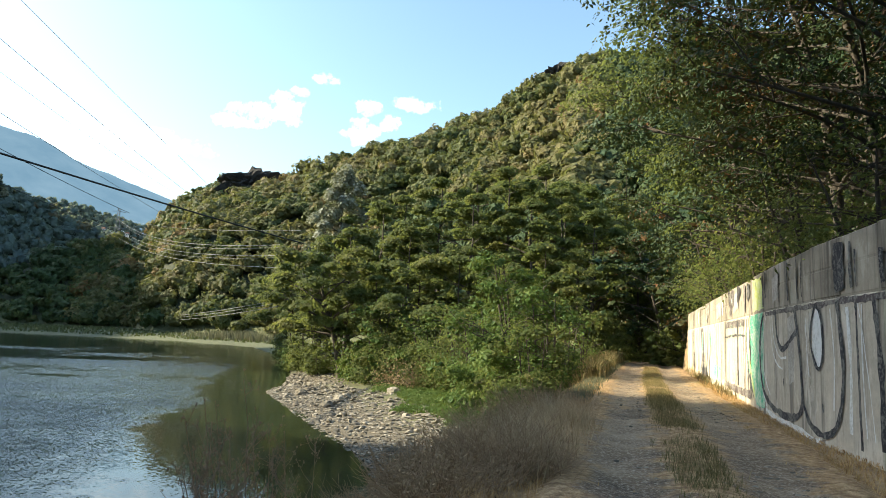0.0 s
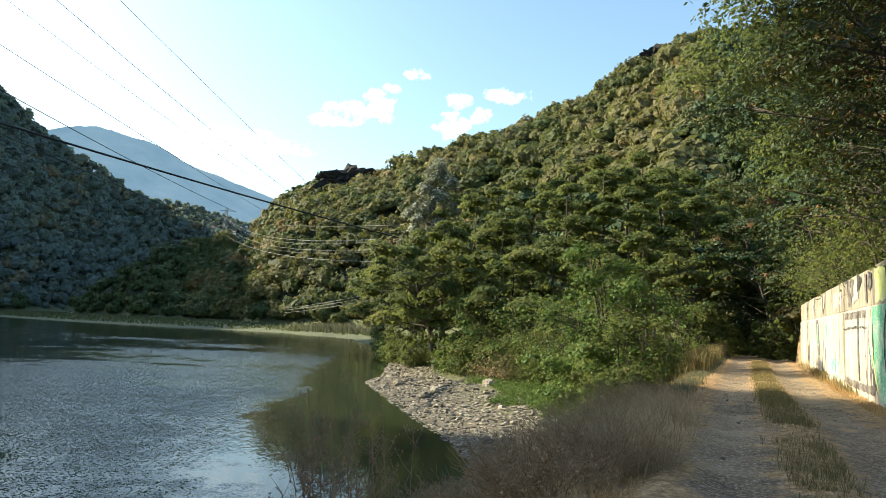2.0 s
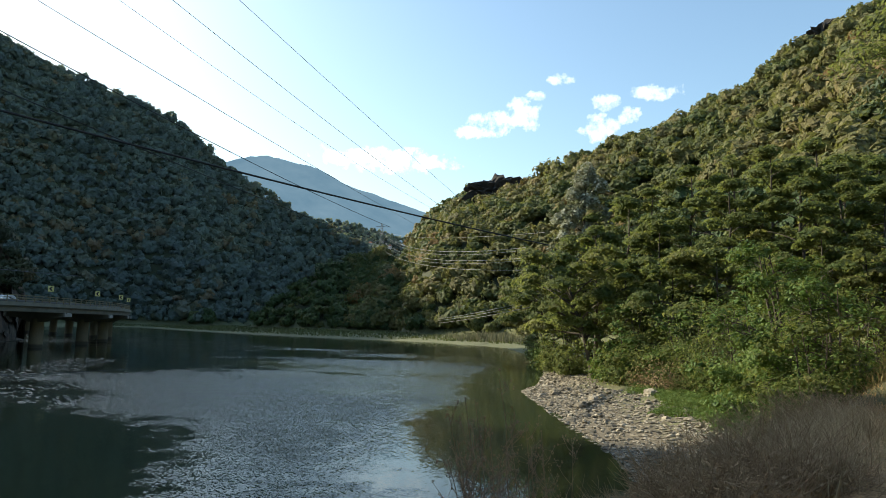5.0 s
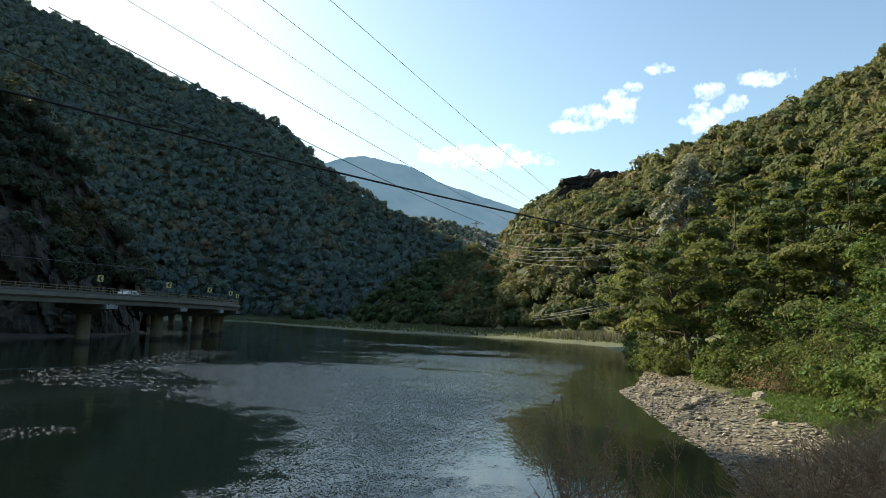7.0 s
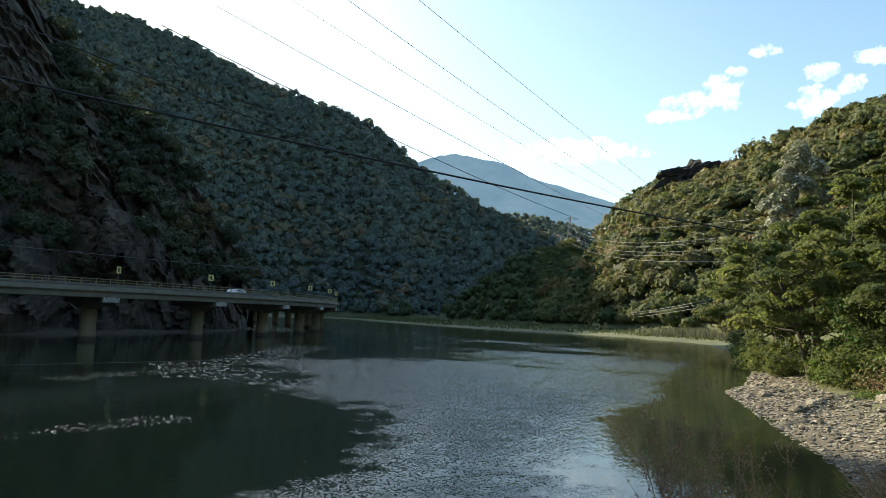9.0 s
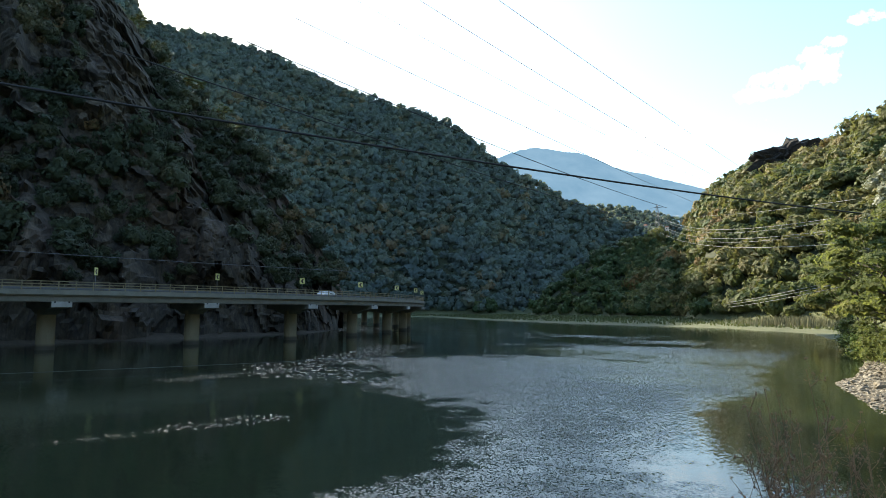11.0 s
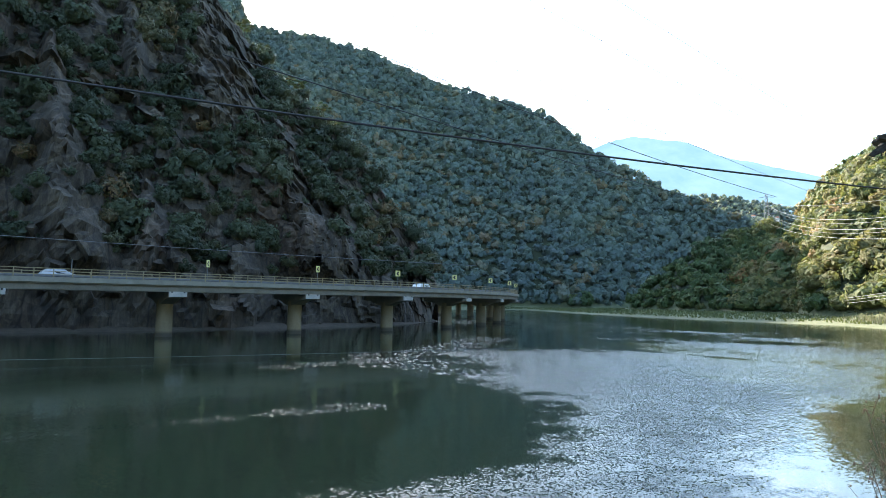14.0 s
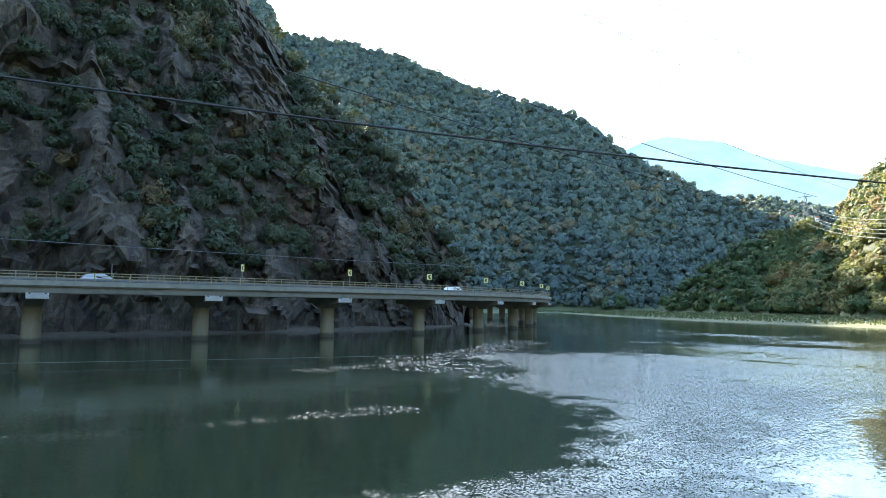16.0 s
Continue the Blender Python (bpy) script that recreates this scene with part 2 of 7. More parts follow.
def ground_material():
    mat, nt, b, _ = material("ground")
    geo = nt.nodes.new("ShaderNodeNewGeometry")
    sep = nt.nodes.new("ShaderNodeSeparateXYZ")
    nt.links.new(geo.outputs["Position"], sep.inputs[0])
    z = sep.outputs[2]
    mid, fine = noise_node(nt, 0.9, 5, 0.65), noise_node(nt, 14, 4, 0.65)
    zz = mathn(nt, "ADD", z, mathn(nt, "MULTIPLY", mathn(nt, "SUBTRACT", mid, 0.5), 1.0))
    mud = ramp(nt, fine, [(0.3, (0.065, 0.053, 0.036)), (0.7, (0.155, 0.13, 0.092))])
    dry = ramp(nt, mathn(nt, "ADD", mathn(nt, "MULTIPLY", mid, 0.5), mathn(nt, "MULTIPLY", fine, 0.5)), [(0.3, (0.18, 0.112, 0.057)), (0.55, (0.36, 0.24, 0.12)), (0.75, (0.52, 0.37, 0.20))])
    green = ramp(nt, mid, [(0.3, (0.045, 0.07, 0.018)), (0.7, (0.12, 0.14, 0.04))])
    soil = ramp(nt, mid, [(0.3, (0.075, 0.064, 0.036)), (0.7, (0.17, 0.145, 0.085))])
    low = mixc(nt, smooth_step(nt, zz, 0.35, 0.8), mud, mixc(nt, smooth_step(nt, fine, 0.42, 0.6), soil, green))
    col = mixc(nt, smooth_step(nt, zz, 1.9, 2.7), low, dry)
    sand = ramp(nt, fine, [(0.3, (0.075, 0.067, 0.045)), (0.7, (0.15, 0.132, 0.092))])
    far = nt.nodes.new("ShaderNodeVectorMath")
    far.operation = "LENGTH"
    nt.links.new(geo.outputs["Position"], far.inputs[0])
    col = mixc(nt, smooth_step(nt, far.outputs["Value"], 60.0, 85.0), col, mixc(nt, smooth_step(nt, zz, -0.22, 0.10), sand, ramp(nt, mid, [(0.3, (0.060, 0.072, 0.030)), (0.7, (0.135, 0.140, 0.066))])))
    scree = ramp(nt, mid, [(0.3, (0.034, 0.025, 0.015)), (0.7, (0.078, 0.057, 0.036))])
    col = mixc(nt, mathn(nt, "MULTIPLY", smooth_step(nt, mathn(nt, "MULTIPLY", sep.outputs[0], -1.0), 88.0, 96.0), smooth_step(nt, mathn(nt, "MULTIPLY", sep.outputs[1], -1.0), -125.0, -105.0)), col, scree)
    forest = ramp(nt, mid, [(0.3, (0.022, 0.030, 0.014)), (0.7, (0.040, 0.048, 0.022))])
    col = mixc(nt, smooth_step(nt, zz, 5.0, 7.5), col, forest)
    nt.links.new(col, b.inputs["Base Color"])
    b.inputs["Roughness"].default_value = 0.95
    bump(nt, b, mathn(nt, "ADD", mid, mathn(nt, "MULTIPLY", fine, 0.5)), 0.6, 0.08)
    return mat


def track_material():
    mat, nt, b, _ = material("gravel_track")
    mid, fine = noise_node(nt, 0.8, 5, 0.65), noise_node(nt, 22, 4, 0.7)
    v = nt.nodes.new("ShaderNodeTexVoronoi")
    v.inputs["Scale"].default_value = 30
    nt.links.new(nt.nodes.new("ShaderNodeNewGeometry").outputs["Position"], v.inputs["Vector"])
    f = mathn(nt, "ADD", mathn(nt, "MULTIPLY", mid, 0.5), mathn(nt, "MULTIPLY", fine, 0.5))
    dirt = ramp(nt, f, [(0.38, (0.10, 0.068, 0.040)), (0.5, (0.27, 0.19, 0.115)), (0.62, (0.50, 0.375, 0.245))])
    stones = ramp(nt, v.outputs["Color"], [(0.2, (0.15, 0.115, 0.08)), (0.8, (0.58, 0.48, 0.36))])
    col = mixc(nt, mathn(nt, "MULTIPLY", smooth_step(nt, fine, 0.48, 0.60), 0.7), dirt, stones)
    # straw and dry soil between and beside the ruts
    at = nt.nodes.new("ShaderNodeAttribute")
    at.attribute_name = "species"
    o = mathn(nt, "ABSOLUTE", mathn(nt, "SUBTRACT", mathn(nt, "ABSOLUTE", mathn(nt, "SUBTRACT", at.outputs["Fac"], 0.5)), 0.225))
    straw = ramp(nt, noise_node(nt, 9, 5, 0.7), [(0.34, (0.22, 0.125, 0.055)), (0.52, (0.44, 0.28, 0.135)), (0.66, (0.66, 0.46, 0.25))])
    k = smooth_step(nt, mathn(nt, "ADD", o, mathn(nt, "MULTIPLY", mathn(nt, "SUBTRACT", noise_node(nt, 1.6, 4, 0.6), 0.5), 0.36)), 0.075, 0.15)
    col = mixc(nt, k, col, straw)
    nt.links.new(col, b.inputs["Base Color"])
    b.inputs["Roughness"].default_value = 0.95
    bump(nt, b, mathn(nt, "ADD", f, mathn(nt, "MULTIPLY", v.outputs["Distance"], 0.6)), 0.9, 0.07)
    return mat


WAVES = (1.9, 1.7)      # steepness of the small and the larger wavelets
SKY_TILT = (0.07, -0.06)     # extra tilt put into the wavelets so they mirror brighter sky


def water_material():
    mat, nt, b, _ = material("lake_water")
    geo = nt.nodes.new("ShaderNodeNewGeometry")
    pos = geo.outputs["Position"]
    sep = nt.nodes.new("ShaderNodeSeparateXYZ")
    nt.links.new(pos, sep.inputs[0])
    x, y = sep.outputs[0], sep.outputs[1]
    warp = mathn(nt, "MULTIPLY", mathn(nt, "SUBTRACT", noise_node(nt, 0.09, 4, 0.6), 0.5), 26.0)
    # calm water lies in the lee of the cliff and along the wooded shore; a breeze ruffles the rest
    wind = None
    for cx, cy, rx, ry, rot in CALM:
        c, s = math.cos(radians(rot)), math.sin(radians(rot))
        dx, dy = mathn(nt, "SUBTRACT", x, cx), mathn(nt, "SUBTRACT", y, cy)
        u = mathn(nt, "ADD", mathn(nt, "MULTIPLY", dx, c / rx), mathn(nt, "MULTIPLY", dy, s / rx))
        v = mathn(nt, "ADD", mathn(nt, "MULTIPLY", dx, -s / ry), mathn(nt, "MULTIPLY", dy, c / ry))
        u, v = mathn(nt, "POWER", mathn(nt, "ABSOLUTE", u), 3.0), mathn(nt, "POWER", mathn(nt, "ABSOLUTE", v), 3.0)
        q = mathn(nt, "POWER", mathn(nt, "ADD", u, v), 1 / 3)
        q = mathn(nt, "MULTIPLY", mathn(nt, "SUBTRACT", q, 1.0), min(rx, ry))
        if ry == 70.0:
            q = mathn(nt, "ADD", q, mathn(nt, "MULTIPLY", mathn(nt, "SUBTRACT", noise_node(nt, 0.035, 4, 0.65, None, (0.5, 1.5, 1)), 0.5), 110.0))
            q = mathn(nt, "MULTIPLY", q, 0.06)
        if ry == 58.0:
            q = mathn(nt, "MULTIPLY", mathn(nt, "ADD", q, mathn(nt, "MULTIPLY", mathn(nt, "SUBTRACT", noise_node(nt, 0.06, 4, 0.65, None, (0.6, 1.4, 1)), 0.5), 42.0)), 0.22)
        wind = q if wind is None else mathn(nt, "MINIMUM", wind, q)
    edge = mathn(nt, "ADD", mathn(nt, "ADD", wind, mathn(nt, "MULTIPLY", warp, 0.2)), mathn(nt, "MULTIPLY", mathn(nt, "SUBTRACT", noise_node(nt, 0.7, 3, 0.6), 0.5), 5.0))
    ruffle = smooth_step(nt, edge, -1.2, 3.2)
    streak = smooth_step(nt, noise_node(nt, 0.05, 5, 0.65, None, (0.5, 1.6, 1)), 0.33, 0.46)
    ruffle = mathn(nt, "MULTIPLY", ruffle, streak)
    # cat's paws: narrow bands where gusts touch the calm water
    turn = nt.nodes.new("ShaderNodeVectorRotate")
    turn.rotation_type = "Z_AXIS"
    turn.inputs["Angle"].default_value = radians(30.0)
    nt.links.new(pos, turn.inputs["Vector"])
    fleck = smooth_step(nt, noise_node(nt, 7.0, 2, 0.6, turn.outputs[0], (0.32, 1.0, 1.0)), 0.55, 0.59)
    broad = smooth_step(nt, noise_node(nt, 2.9, 3, 0.65, turn.outputs[0], (0.24, 1.0, 1.0)), 0.545, 0.585)
    gap = smooth_step(nt, noise_node(nt, 0.28, 3, 0.6), 0.34, 0.44)
    gust = None
    for ax, ay, bx, by, half, force in GUSTS:
        ln2 = (bx - ax) ** 2 + (by - ay) ** 2
        px, py = mathn(nt, "SUBTRACT", x, ax), mathn(nt, "SUBTRACT", y, ay)
        h = mathn(nt, "ADD", mathn(nt, "MULTIPLY", px, (bx - ax) / ln2), mathn(nt, "MULTIPLY", py, (by - ay) / ln2), clamp=True)
        ex, ey = mathn(nt, "SUBTRACT", px, mathn(nt, "MULTIPLY", h, bx - ax)), mathn(nt, "SUBTRACT", py, mathn(nt, "MULTIPLY", h, by - ay))
        far = mathn(nt, "SQRT", mathn(nt, "ADD", mathn(nt, "MULTIPLY", ex, ex), mathn(nt, "MULTIPLY", ey, ey)))
        far = mathn(nt, "ADD", far, mathn(nt, "MULTIPLY", mathn(nt, "SUBTRACT", noise_node(nt, 0.45, 4, 0.65), 0.5), 2.6 * half))
        band = mathn(nt, "SUBTRACT", 1.0, smooth_step(nt, far, 0.35 * half, 1.15 * half))
        g = mathn(nt, "MULTIPLY", mathn(nt, "MULTIPLY", band, force), mathn(nt, "MULTIPLY", fleck if half < 2.0 else broad, gap))
        gust = g if gust is None else mathn(nt, "MAXIMUM", gust, g)
    ruffle = mathn(nt, "MAXIMUM", ruffle, gust)
    # the slope of the wavelets, at two sizes; steeper flecks here and there
    def wavelets(scale, detail):
        n = nt.nodes.new("ShaderNodeTexNoise")
        n.inputs["Scale"].default_value, n.inputs["Detail"].default_value, n.inputs["Roughness"].default_value = scale, detail, 0.6
        nt.links.new(pos, n.inputs["Vector"])
        sp = nt.nodes.new("ShaderNodeSeparateColor")
        nt.links.new(n.outputs["Color"], sp.inputs[0])
        return [mathn(nt, "SUBTRACT", sp.outputs[k], 0.5) for k in (0, 1)]
    steep = mathn(nt, "ADD", 0.5, mathn(nt, "MULTIPLY", smooth_step(nt, noise_node(nt, 0.9, 3, 0.6), 0.40, 0.64), 0.6))
    amount = mathn(nt, "ADD", mathn(nt, "MULTIPLY", ruffle, steep), 0.03)
    f1, f2, f3 = wavelets(15.0, 1), wavelets(7.5, 1), wavelets(0.35, 1)
    slope = []
    for k in (0, 1):
        t = mathn(nt, "ADD", mathn(nt, "MULTIPLY", f1[k], WAVES[0]), mathn(nt, "MULTIPLY", f2[k], WAVES[1]))
        t = mathn(nt, "ADD", t, SKY_TILT[k])
        # gust flecks get more of the added tilt, to gleam with high sky
        t = mathn(nt, "ADD", mathn(nt, "MULTIPLY", t, amount), mathn(nt, "MULTIPLY", gust, 4.0 * SKY_TILT[k]))
        slope.append(mathn(nt, "ADD", t, mathn(nt, "MULTIPLY", f3[k], 0.02)))
    comb = nt.nodes.new("ShaderNodeCombineXYZ")
    nt.links.new(slope[0], comb.inputs[0])
    nt.links.new(slope[1], comb.inputs[1])
    comb.inputs[2].default_value = 1.0
    nv = nt.nodes.new("ShaderNodeVectorMath")
    nv.operation = "NORMALIZE"
    nt.links.new(comb.outputs[0], nv.inputs[0])
    nt.links.new(nv.outputs[0], b.inputs["Normal"])
    b.inputs["Base Color"].default_value = (0.025, 0.034, 0.018, 1)
    b.inputs["Roughness"].default_value = 0.05
    b.inputs["IOR"].default_value = 1.33
    return mat


# bands of gusts: from x, y to x, y, half width, force
GUSTS = ((-26.4, 12.4, -25.9, 15.6, 1.1, 1.0), (-27.3, 0.4, -26.9, 3.6, 1.1, 0.8), (-27.0, 2.0, -26.2, 13.0, 0.8, 0.35), (-44.0, 19.0, -45.5, 29.0, 1.6, 0.9), (-45.5, 29.0, -55.0, 43.0, 3.4, 1.0),
         (-55.0, 43.0, -66.0, 58.0, 3.2, 1.0), (-43.0, 27.0, -34.0, 29.0, 2.6, 1.0), (-50.0, 30.0, -41.0, 33.0, 2.4, 0.9))
CALM = ((-68.0, 16.0, 36.0, 22.0, 0.0), (-137.0, 202.0, 170.0, 70.0, -27.0), (-50.0, 6.0, 36.5, 20.5, 0.0), (-84.0, 38.0, 36.0, 58.0, 0.0), (-4.0, 30.0, 10.0, 13.5, 14.0), (-13.0, 62.0, 7.0, 40.0, 14.0), (-62.0, -42.0, 50.0, 40.0, 0.0))
GROUND, TRACK, WATER = ground_material(), track_material(), water_material()


# ---- building blocks ----
def link(name, me, mat, parent=None, label=""):
    me.materials.append(mat)
    ob = new(name, me)
    if parent:
        ob.parent = parent
    if label:
        ob["label"] = label
    return ob


def part(name, bm, mat, parent=None, label="", smooth=False):
    me = bpy.data.meshes.new(name)
    bm.to_mesh(me)
    bm.free()
    if smooth:
        for p in me.polygons:
            p.use_smooth = True
    return link(name, me, mat, parent, label)


def arrays_mesh(name, pieces, species=None, smooth=False):
    """A mesh from (vertices, faces) arrays; species: one value per piece vertex array."""
    V, loops, sizes, off = [], [], [], 0
    for v, f in pieces:
        V.append(v)
        loops.append((f + off).ravel())
        sizes.append(np.full(len(f), f.shape[1]))
        off += len(v)
    V, loops, sizes = np.concatenate(V), np.concatenate(loops), np.concatenate(sizes)
    me = bpy.data.meshes.new(name)
    me.vertices.add(len(V))
    me.vertices.foreach_set("co", V.astype(np.float32).ravel())
    me.loops.add(len(loops))
    me.loops.foreach_set("vertex_index", loops.astype(np.int32))
    me.polygons.add(len(sizes))
    me.polygons.foreach_set("loop_start", np.concatenate(([0], np.cumsum(sizes)[:-1])).astype(np.int32))
    if species is not None:
        at = me.attributes.new("species", "FLOAT", "POINT")
        at.data.foreach_set("value", np.concatenate(species).astype(np.float32))
    me.update(calc_edges=True)
    me.validate()
    me.polygons.foreach_set("use_smooth", np.full(len(me.polygons), smooth))
    return me


def vnoise(p, seed=0):
    """Smooth value noise in 0..1 at points p (n, 3)."""
    p = np.asarray(p, float)
    i = np.floor(p).astype(np.int64)
    f = p - i
    f = f * f * (3 - 2 * f)

    def h(dx, dy, dz):
        a = (i[:, 0] + dx) * 374761393 + (i[:, 1] + dy) * 668265263 + (i[:, 2] + dz) * 2147483647 + seed * 144665
        a = (a ^ (a >> 13)) * 1274126177
        a = a & 0x7FFFFFFF
        a = (a ^ (a >> 16)) & 0xFFFF
        return a / 65535.0
    out = 0
    for dx in (0, 1):
        for dy in (0, 1):
            for dz in (0, 1):
                w = (f[:, 0] if dx else 1 - f[:, 0]) * (f[:, 1] if dy else 1 - f[:, 1]) * (f[:, 2] if dz else 1 - f[:, 2])
                out = out + w * h(dx, dy, dz)
    return out


def fbm(p, octaves=4, seed=0):
    s, a, t = 0, 1.0, 0
    for k in range(octaves):
        s = s + a * vnoise(np.asarray(p) * 2 ** k, seed + k)
        t += a
        a *= 0.5
    return s / t


def cells(p, seed=0):
    """The value, 0..1, of the nearest of many scattered seeds: broken rock in blocks."""
    p = np.asarray(p, float)
    i = np.floor(p).astype(np.int64)
    best, val = np.full(len(p), 1e9), np.zeros(len(p))

    def h(a, b, c, k):
        v = a * 374761393 + b * 668265263 + c * 1440662683 + (seed + k) * 974711
        v = (v ^ (v >> 13)) * 1274126177
        v = v & 0x7FFFFFFF
        return ((v ^ (v >> 15)) & 0xFFFF) / 65535.0
    for dx in (-1, 0, 1):
        for dy in (-1, 0, 1):
            for dz in (-1, 0, 1):
                a, b, c = i[:, 0] + dx, i[:, 1] + dy, i[:, 2] + dz
                d = (a + h(a, b, c, 1) - p[:, 0]) ** 2 + (b + h(a, b, c, 2) - p[:, 1]) ** 2 + (c + h(a, b, c, 3) - p[:, 2]) ** 2
                m = d < best
                best, val = np.where(m, d, best), np.where(m, h(a, b, c, 4), val)
    return val


def slabs(p, seed=0, tip=0.8):
    """Broken rock: flat faces of scattered blocks, each at its own depth and tilt; about -0.5..0.5."""
    p = np.asarray(p, float)
    i = np.floor(p).astype(np.int64)
    best, val = np.full(len(p), 1e9), np.zeros(len(p))

    def h(a, b, c, k):
        v = a * 374761393 + b * 668265263 + c * 1440662683 + (seed + k) * 974711
        v = (v ^ (v >> 13)) * 1274126177
        v = v & 0x7FFFFFFF
        return ((v ^ (v >> 15)) & 0xFFFF) / 65535.0
    for dx in (-1, 0, 1):
        for dy in (-1, 0, 1):
            for dz in (-1, 0, 1):
                a, b, c = i[:, 0] + dx, i[:, 1] + dy, i[:, 2] + dz
                q = np.column_stack([p[:, 0] - a - h(a, b, c, 1), p[:, 1] - b - h(a, b, c, 2), p[:, 2] - c - h(a, b, c, 3)])
                d = (q ** 2).sum(1)
                m = d < best
                tilt = q[:, 0] * (h(a, b, c, 5) - 0.5) + q[:, 1] * (h(a, b, c, 6) - 0.5) + q[:, 2] * (h(a, b, c, 7) - 0.5)
                best, val = np.where(m, d, best), np.where(m, h(a, b, c, 4) - 0.5 + 2 * tip * tilt, val)
    return val


def smoothstep(x, lo, hi):
    t = np.clip((x - lo) / (hi - lo), 0, 1)
    return t * t * (3 - 2 * t)


def polyline_near(x, y, pts):
    """Distance to an open polyline, place along it (0..n-1) and side (positive: to its right)."""
    best, along, side = np.full(x.shape, 1e9), np.zeros(x.shape), np.zeros(x.shape)
    for k in range(len(pts) - 1):
        ax, ay = pts[k][:2]
        bx, by = pts[k + 1][:2]
        dx, dy = bx - ax, by - ay
        s = np.clip(((x - ax) * dx + (y - ay) * dy) / (dx * dx + dy * dy), 0, 1)
        d = np.hypot(x - ax - s * dx, y - ay - s * dy)
        m = d < best
        best, along = np.where(m, d, best), np.where(m, k + s, along)
        side = np.where(m, (x - ax) * dy - (y - ay) * dx, side)
    return best, along, side


def resample(pts, step):
    """Points along a smoothed polyline about every step metres."""
    P = np.array(pts, float)
    for _ in range(3):
        Q = [P[0]]
        for a, b in zip(P[:-1], P[1:]):
            Q += [0.75 * a + 0.25 * b, 0.25 * a + 0.75 * b]
        P = np.array(Q + [P[-1]])
    s = np.concatenate(([0], np.cumsum(np.linalg.norm(np.diff(P, axis=0), axis=1))))
    u = np.linspace(0, s[-1], max(2, int(round(s[-1] / step)) + 1))
    return np.column_stack([np.interp(u, s, P[:, k]) for k in range(P.shape[1])])


def polar(az, el, d):
    a = radians(az)
    return (d * math.sin(a), d * math.cos(a), EYE[2] + d * math.tan(radians(el)))


# ---- the plan ----
SHORE = ((-9, -400), (-9.5, -30), (-8.5, -4), (-7.2, 6), (-4.2, 15), (-1.6, 21), (-2.9, 26), (-6.8, 35), (-12.7, 49.7), (-12.9, 56), (-16, 72), (-29, 116), (-44, 154),
         (-70, 183), (-141, 203), (-230, 250), (-318, 310), (-330, 300), (-312, 240), (-280, 170), (-265, 100), (-262, 0))
FAR_SHORE = ((-232, 0), (-228, 70), (-200, 104), (-165, 110), (-134, 100), (-114, 78), (-107, 60), (-103, 40), (-100, 10), (-99.5, -5), (-98, -40), (-104, -100), (-130, -200), (-150, -400))
ROAD = ((1.2, -60), (1.6, -12), (2.0, 0), (2.9, 7.6), (4.3, 12), (6.7, 21), (11.2, 36), (15.5, 50), (21, 64), (32, 84))
WALL = ((5.9, -14), (5.9, 0), (6.0, 6), (6.25, 9.5), (6.8, 12.3), (7.75, 15.9), (8.9, 19.7), (10.2, 24.2), (12.9, 33.5), (15.5, 42.3))
ROAD_Z, WALL_TOP = 3.1, 6.6
# crests: x, y, height of the ground
CREST_HILL = [polar(*p) for p in ((-27, 0.0, 480), (-25, 4.6, 465), (-23, 8.4, 445), (-19.4, 10.6, 415), (-15, 11.6, 380), (-11.7, 12.9, 355), (-5.4, 15.4, 335), (0, 17.3, 328), (5, 19.4, 325),
                                   (9.2, 21.6, 330), (13, 23.5, 335), (25, 26, 330), (45, 27, 320), (80, 28, 300), (130, 28, 300), (170, 20, 320))]
# raised at -72 and -76, unseen, to keep sun off the far piers
CREST_MOUNTAIN = [polar(*p) for p in ((-24, 4.6, 640), (-27.5, 6.2, 650), (-30, 7.3, 660), (-34.2, 9.3, 668), (-38.1, 11.6, 680), (-40.4, 12.8, 692), (-42.3, 14.1, 705), (-44.2, 15.8, 718), (-46.8, 16.9, 730), (-50.0, 17.6, 740),
                                       (-53.5, 18.3, 750), (-58.0, 20.1, 758), (-60.1, 20.8, 762), (-65.0, 21.6, 770), (-70, 21.9, 780), (-72, 25.5, 780), (-76, 26.5, 770), (-80, 20.0, 765), (-84, 14.0, 760), (-100, 15.0, 700), (-130, 22.0, 650), (-165, 20.0, 600))]
CREST_SPUR = [polar(*p) for p in ((-37, 0.0, 400), (-35.7, 1.3, 400), (-32.5, 3.8, 400), (-29.5, 5.0, 405), (-26, 4.8, 400), (-22, 4.4, 370))]
CREST_FAR = [polar(*p) for p in ((-38, 6.2, 1250), (-32.5, 8.6, 1250), (-29.9, 8.7, 1230), (-27.4, 8.1, 1220), (-25.4, 7.3, 1200), (-18, 6.3, 1200))]
CLIFF_FOOT = ((-112, -150), (-105, -95), (-100.5, -50), (-101.5, 0), (-105, 40), (-111, 68), (-126, 93), (-136, 99))
CLIFF_CREST = [polar(*p) for p in ((-125, 36, 215), (-108, 37, 205), (-95, 36, 200), (-86, 34.5, 195), (-79, 30.5, 190), (-73.1, 24.0, 187), (-69.4, 20.2, 183), (-67, 18.0, 180), (-64, 15.6, 175),
                                    (-60.5, 12.6, 170), (-57.9, 8.8, 166), (-55.4, 5.4, 164), (-53.9, 3.0, 165), (-53.3, 0.8, 166))]


def crest(x, y, pts, slope):
    d, _, _ = polyline_near(x, y, pts)
    turn = sorted((math.atan2(p[0], p[1]), p[2]) for p in pts)
    z = np.interp(np.arctan2(x, y), [p[0] for p in turn], [p[1] for p in turn])
    return z - slope * d


